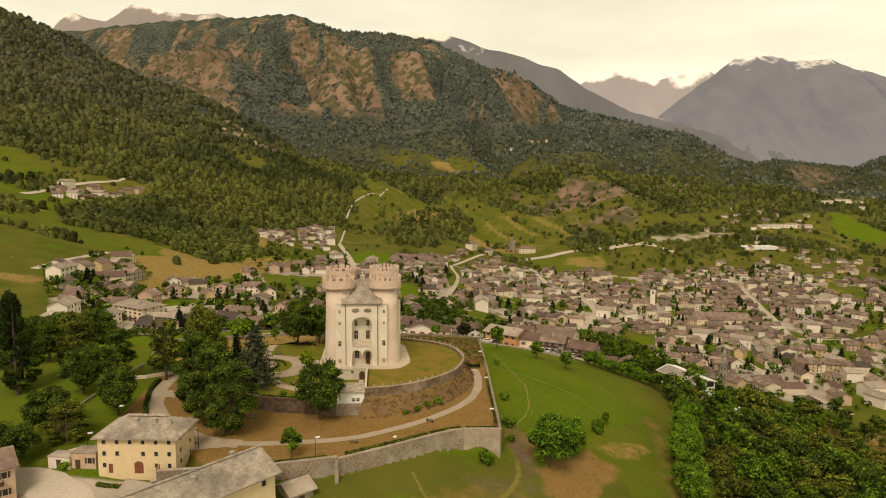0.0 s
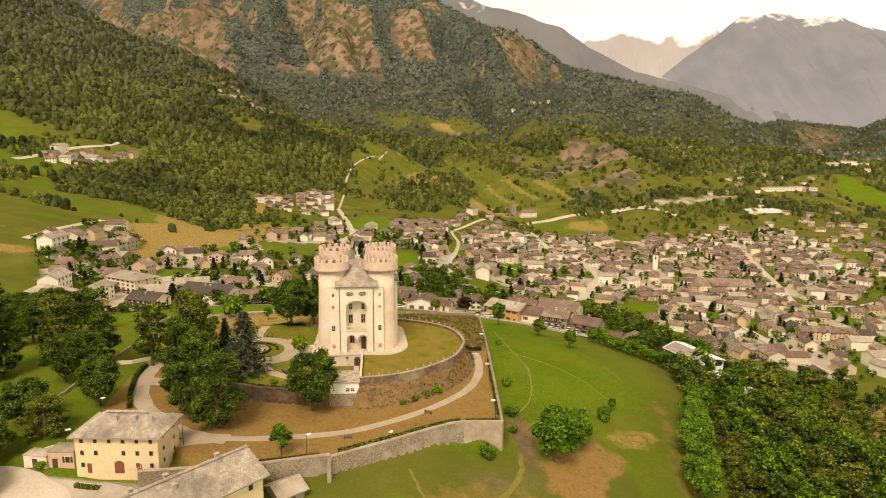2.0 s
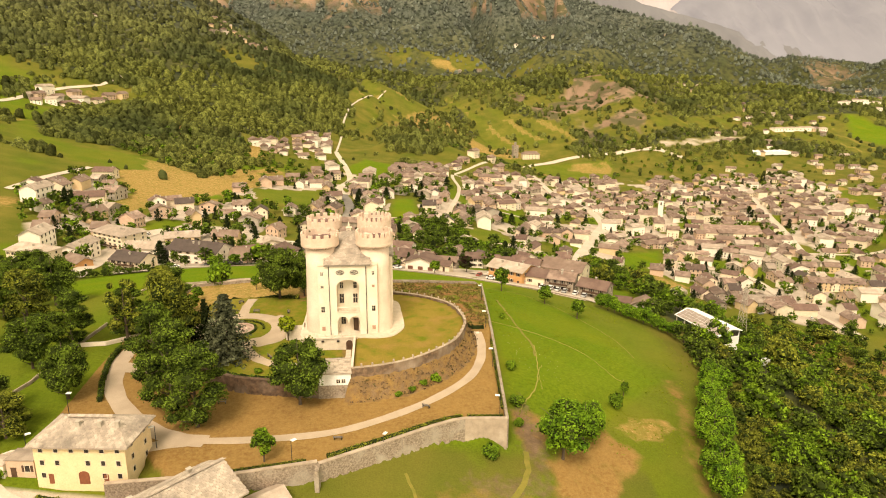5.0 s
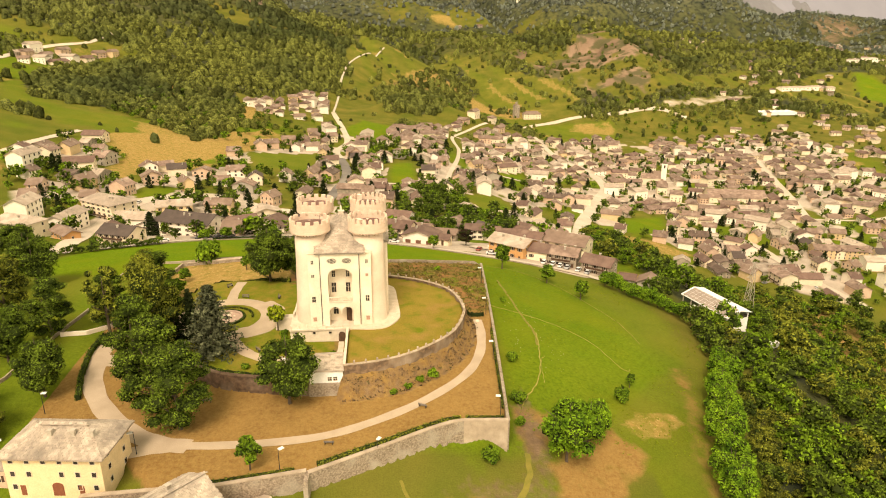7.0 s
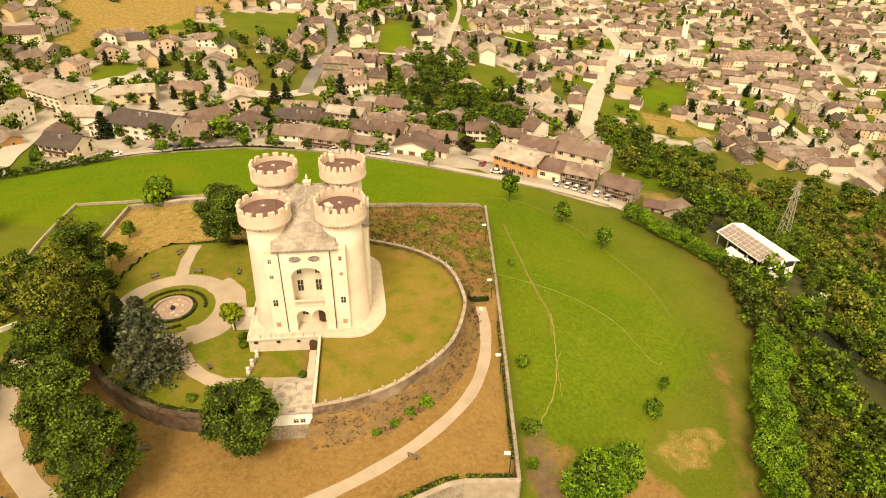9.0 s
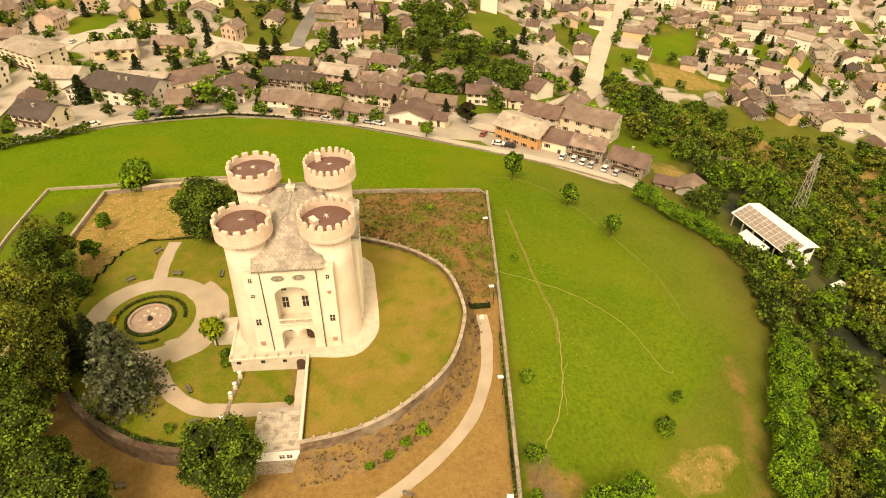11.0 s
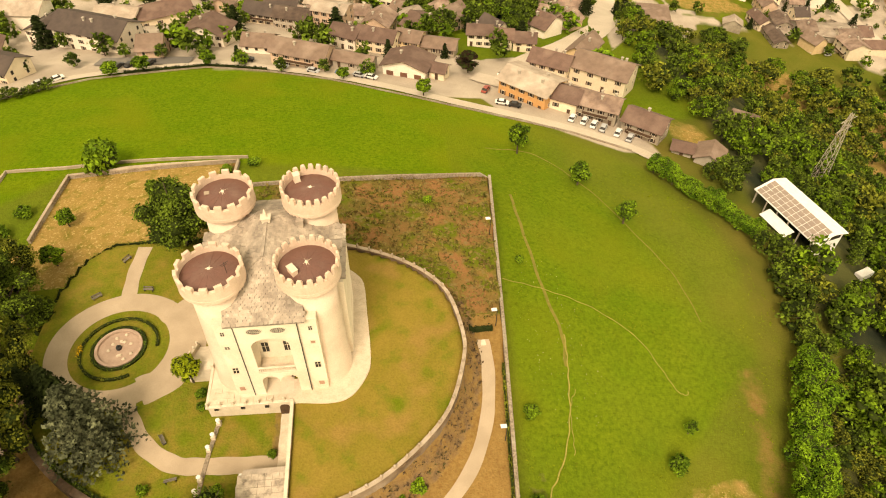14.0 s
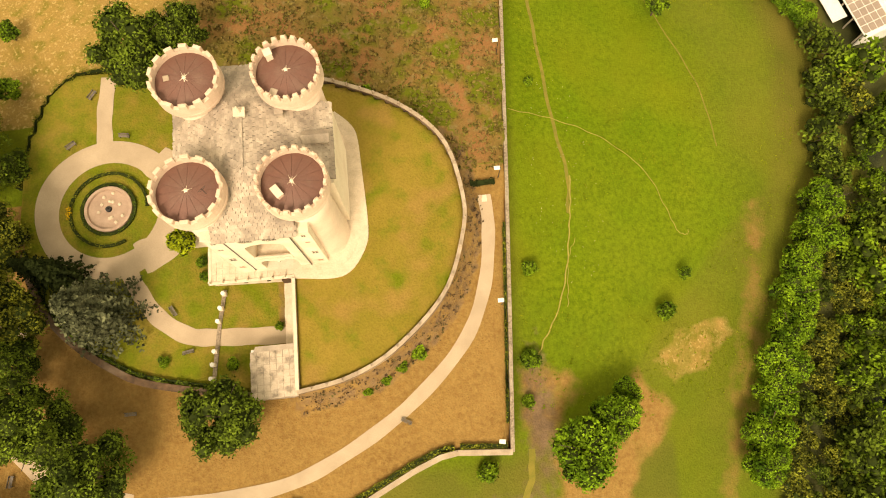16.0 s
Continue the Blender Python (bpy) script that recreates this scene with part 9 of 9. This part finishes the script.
CARS_LANE = ((0, 72.9, 86.9, 60), (0, 76.2, 85.6, 58), (0, 78.6, 83.8, 58), (1, 80.9, 82.0, 58), (0, 84.7, 79.9, 56), (1, 87.5, 77.4, 56), (0, 53.2, 94.2, -20), (2, 56.8, 93.0, -22), (1, -2.6, 115.2, -28), (4, 6.2, 113.4, -25), (1, 11.6, 111.8, -28), (0, 15.2, 110.2, -28), (1, -12.5, 119.6, -25), (2, -24, 127, 5), (2, -26.5, 130.2, 10), (0, -78.5, 115.4, 38), (1, -82.4, 112.4, 38), (2, -66.5, 123.0, 60))
CARS_VILLAGE = ((2, -63.3, 124.2, 62), (2, -60.1, 125.2, 64), (2, -57.0, 126.2, 64), (2, -54.2, 126.6, 66), (3, 49.8, 103.5, 60), (2, -62, 143.5, 20), (1, -66, 151, 70), (0, 58, 118, 20), (2, -134, 205, 75), (0, -128, 232, 80), (0, -139, 176, 60), (1, -145, 182, 60), (3, 250, 470, 40), (0, 228, 492, 60), (1, 300, 250, 20), (0, 306, 240, 70), (0, 262, 245, 10), (1, 270, 243, 10))
for k, x, y, t in CARS_LANE + CARS_VILLAGE:
    park(k, x, y, t)

# hoses and trodden lines across the meadow
HOSE = mat("pale garden hose", (0.33, 0.27, 0.06), (0.22, 0.20, 0.04), 1, 0.9, 0.0)
TROD = mat("dry trodden grass", (0.21, 0.17, 0.03), (0.15, 0.14, 0.02), 0.8, 0.95, 0.02)


def line_thing(name, pts, half, h, material, label):
    p = spline(pts, 14)
    p = p + np.stack([0.10 * np.sin(np.arange(len(p)) * 0.7), 0.10 * np.cos(np.arange(len(p)) * 0.9)], 1)
    Mesh().strip(p, half, lambda a, b: gq(a, b) + h, lambda a, b: gq(a, b) - 0.1).thing(name, material, None, label, category="hose" if "hose" in name else "track")


line_thing("garden_hose", [(39.1, 14.8), (47.2, 13.0), (56.2, 9.4), (63.8, 3.0), (67.1, -4.6), (68.6, -8.5), (70.4, -9.2), (70.9, -8.4)], 0.055, 0.1, HOSE, "pale hose lying across the meadow")
line_thing("garden_hose", [(48.9, 2.0), (48.2, -3.7), (47.4, -8), (46.0, -15.0), (43.6, -21.7), (40.5, -26.7), (38.2, -30.7)], 0.11, 0.1, HOSE, "pale hose beside the trodden path")
line_thing("garden_hose", [(48.3, -9.5), (46.6, -13), (45.9, -18.0), (45.5, -21.3)], 0.05, 0.1, HOSE, "short pale hose end on the grass")
line_thing("trodden_path", [(46.1, 43.8), (46.4, 30.3), (47.1, 13.5), (48.5, 2.1), (47.6, -5)], 0.32, 0.04, TROD, "thin trodden line in the meadow")
line_thing("trodden_path", [(43.6, 65.3), (56.4, 63.8), (67.2, 48.9), (73.7, 33.8), (78.7, 20.9), (80.3, 8.0)], 0.14, 0.035, TROD, "faint trodden line across the meadow")

line_thing("trodden_path", [(36.5, -44), (35.5, -50), (31, -57), (24, -63), (14, -70)], 0.55, 0.04, TROD, "trodden earth track down the slope")
line_thing("trodden_path", [(11.5, -52.5), (13.0, -57), (14.5, -63), (14.0, -70)], 0.3, 0.04, TROD, "narrow trodden track below the wall")

# the power mast on the wooded slope
mast_ = root("power_mast", "grey steel lattice power mast", "mast", 159, 84.5, gq(159, 84.5), 25)
mm = Mesh()


def bar(m, a, b, r=0.07):
    a, b = Vector(a), Vector(b)
    ax = (b - a).normalized()
    u = ax.orthogonal().normalized() * r
    v = ax.cross(u)
    m.add([p + q for p in (a, b) for q in (u, v, -u, -v)], [(0, 1, 5, 4), (1, 2, 6, 5), (2, 3, 7, 6), (3, 0, 4, 7)])


H_ = 27.0
for sx in (-1, 1):
    for sy in (-1, 1):
        bar(mm, (sx * 2.0, sy * 2.0, -1), (sx * 0.35, sy * 0.35, H_), 0.09)
for k in range(9):
    z0, z1 = H_ * k / 9, H_ * (k + 1) / 9
    w0, w1 = 2.0 - 1.65 * k / 9, 2.0 - 1.65 * (k + 1) / 9
    for a, b in (((-1, -1), (1, -1)), ((1, -1), (1, 1)), ((1, 1), (-1, 1)), ((-1, 1), (-1, -1))):
        bar(mm, (a[0] * w0, a[1] * w0, z0), (b[0] * w1, b[1] * w1, z1), 0.05)
        bar(mm, (b[0] * w0, b[1] * w0, z0), (a[0] * w1, a[1] * w1, z1), 0.05)
part("lattice", mm, W_GREY, mast_)
for z in (21, 24.5):
    ca = Mesh()
    bar(ca, (-4, 0, z), (4, 0, z), 0.08)
    bar(ca, (-4, 0, z), (0, 0, z + 1.5), 0.05)
    bar(ca, (4, 0, z), (0, 0, z + 1.5), 0.05)
    part("cross_arm", ca, W_GREY, mast_)


# tufts of scrub and small meadow flowers
def tufts(name, spots, size, material, label, category):
    c = np.array([(x, y, gq(x, y) + s * 0.35) for (x, y), s in zip(spots, size)])
    d = leaf_mesh(name, np.repeat(c, 5, 0) + rng.normal(0, 1, (len(c) * 5, 3)) * np.repeat(size, 5)[:, None] * np.array((0.45, 0.45, 0.22)), np.tile((0, 0, 1.0), (len(c) * 5, 1)), np.repeat(size, 5) * 0.5, material, 0.7)
    tagged(new(name, d), label, category, kind="stuff")


def fill(n, test, x0, x1, y0, y1):
    q = np.stack([rng.uniform(x0, x1, n), rng.uniform(y0, y1, n)], 1)
    return q[test(q[:, 0], q[:, 1])]


SCRUB = mat("dry scrub", (0.19, 0.130, 0.045), (0.115, 0.115, 0.022), 0.25, 0.95, 0.0, 2.0, island=0.5, spec=0.03)
sp = fill(3600, lambda x, y: (sdist(GROUNDS, x, y) > 0.6) & (sdist(LAWN, x, y) < -0.6) & (sdist(GARDEN, x, y) < -1.0) & (y > 2) & (x > -14), -15, 41, 2, 44)
bk = np.vstack([fill(3800, lambda x, y: (sdist(LAWN, x, y) < -0.4) & (sdist(LAWN, x, y) > -3.0) & (y < 6) & (x > 1), 0, 32, -36, 6)])
tufts("bank_rubble", bk, rng.uniform(0.18, 0.5, len(bk)), mat("dry brown bank growth", (0.17, 0.11, 0.062), (0.075, 0.05, 0.03), 0.4, 0.95, 0.0, 2.5, c=(0.06, 0.065, 0.014), cscale=0.35, island=0.5, spec=0.03), "brown rubble and dry weeds on the bank", "rubble")
tufts("scrub", sp, rng.uniform(0.25, 0.7, len(sp)), SCRUB, "dry brown and green scrub", "scrub")
gr = fill(5200, lambda x, y: (sdist(GROUNDS, x, y) < -1.5) & (fbm(x, y, 7, 2, 91) > 0.56), 36, 100, -45, 60)
tufts("meadow_grass", gr, rng.uniform(0.14, 0.34, len(gr)), mat("tall meadow grass", (0.12, 0.17, 0.008), (0.16, 0.175, 0.012), 0.3, 0.95, 0.0, 2.0, island=0.35, spec=0.03), "tufts of taller meadow grass", "grass")
fl_ = fill(260, lambda x, y: (np.hypot((x - 48) / 7, (y - 2) / 20) < 1) & (sdist(GROUNDS, x, y) < -1), 38, 60, -22, 26)
tufts("meadow_flowers", fl_, np.full(len(fl_), 0.08), W_CREAM, "small white meadow flowers", "flowers")
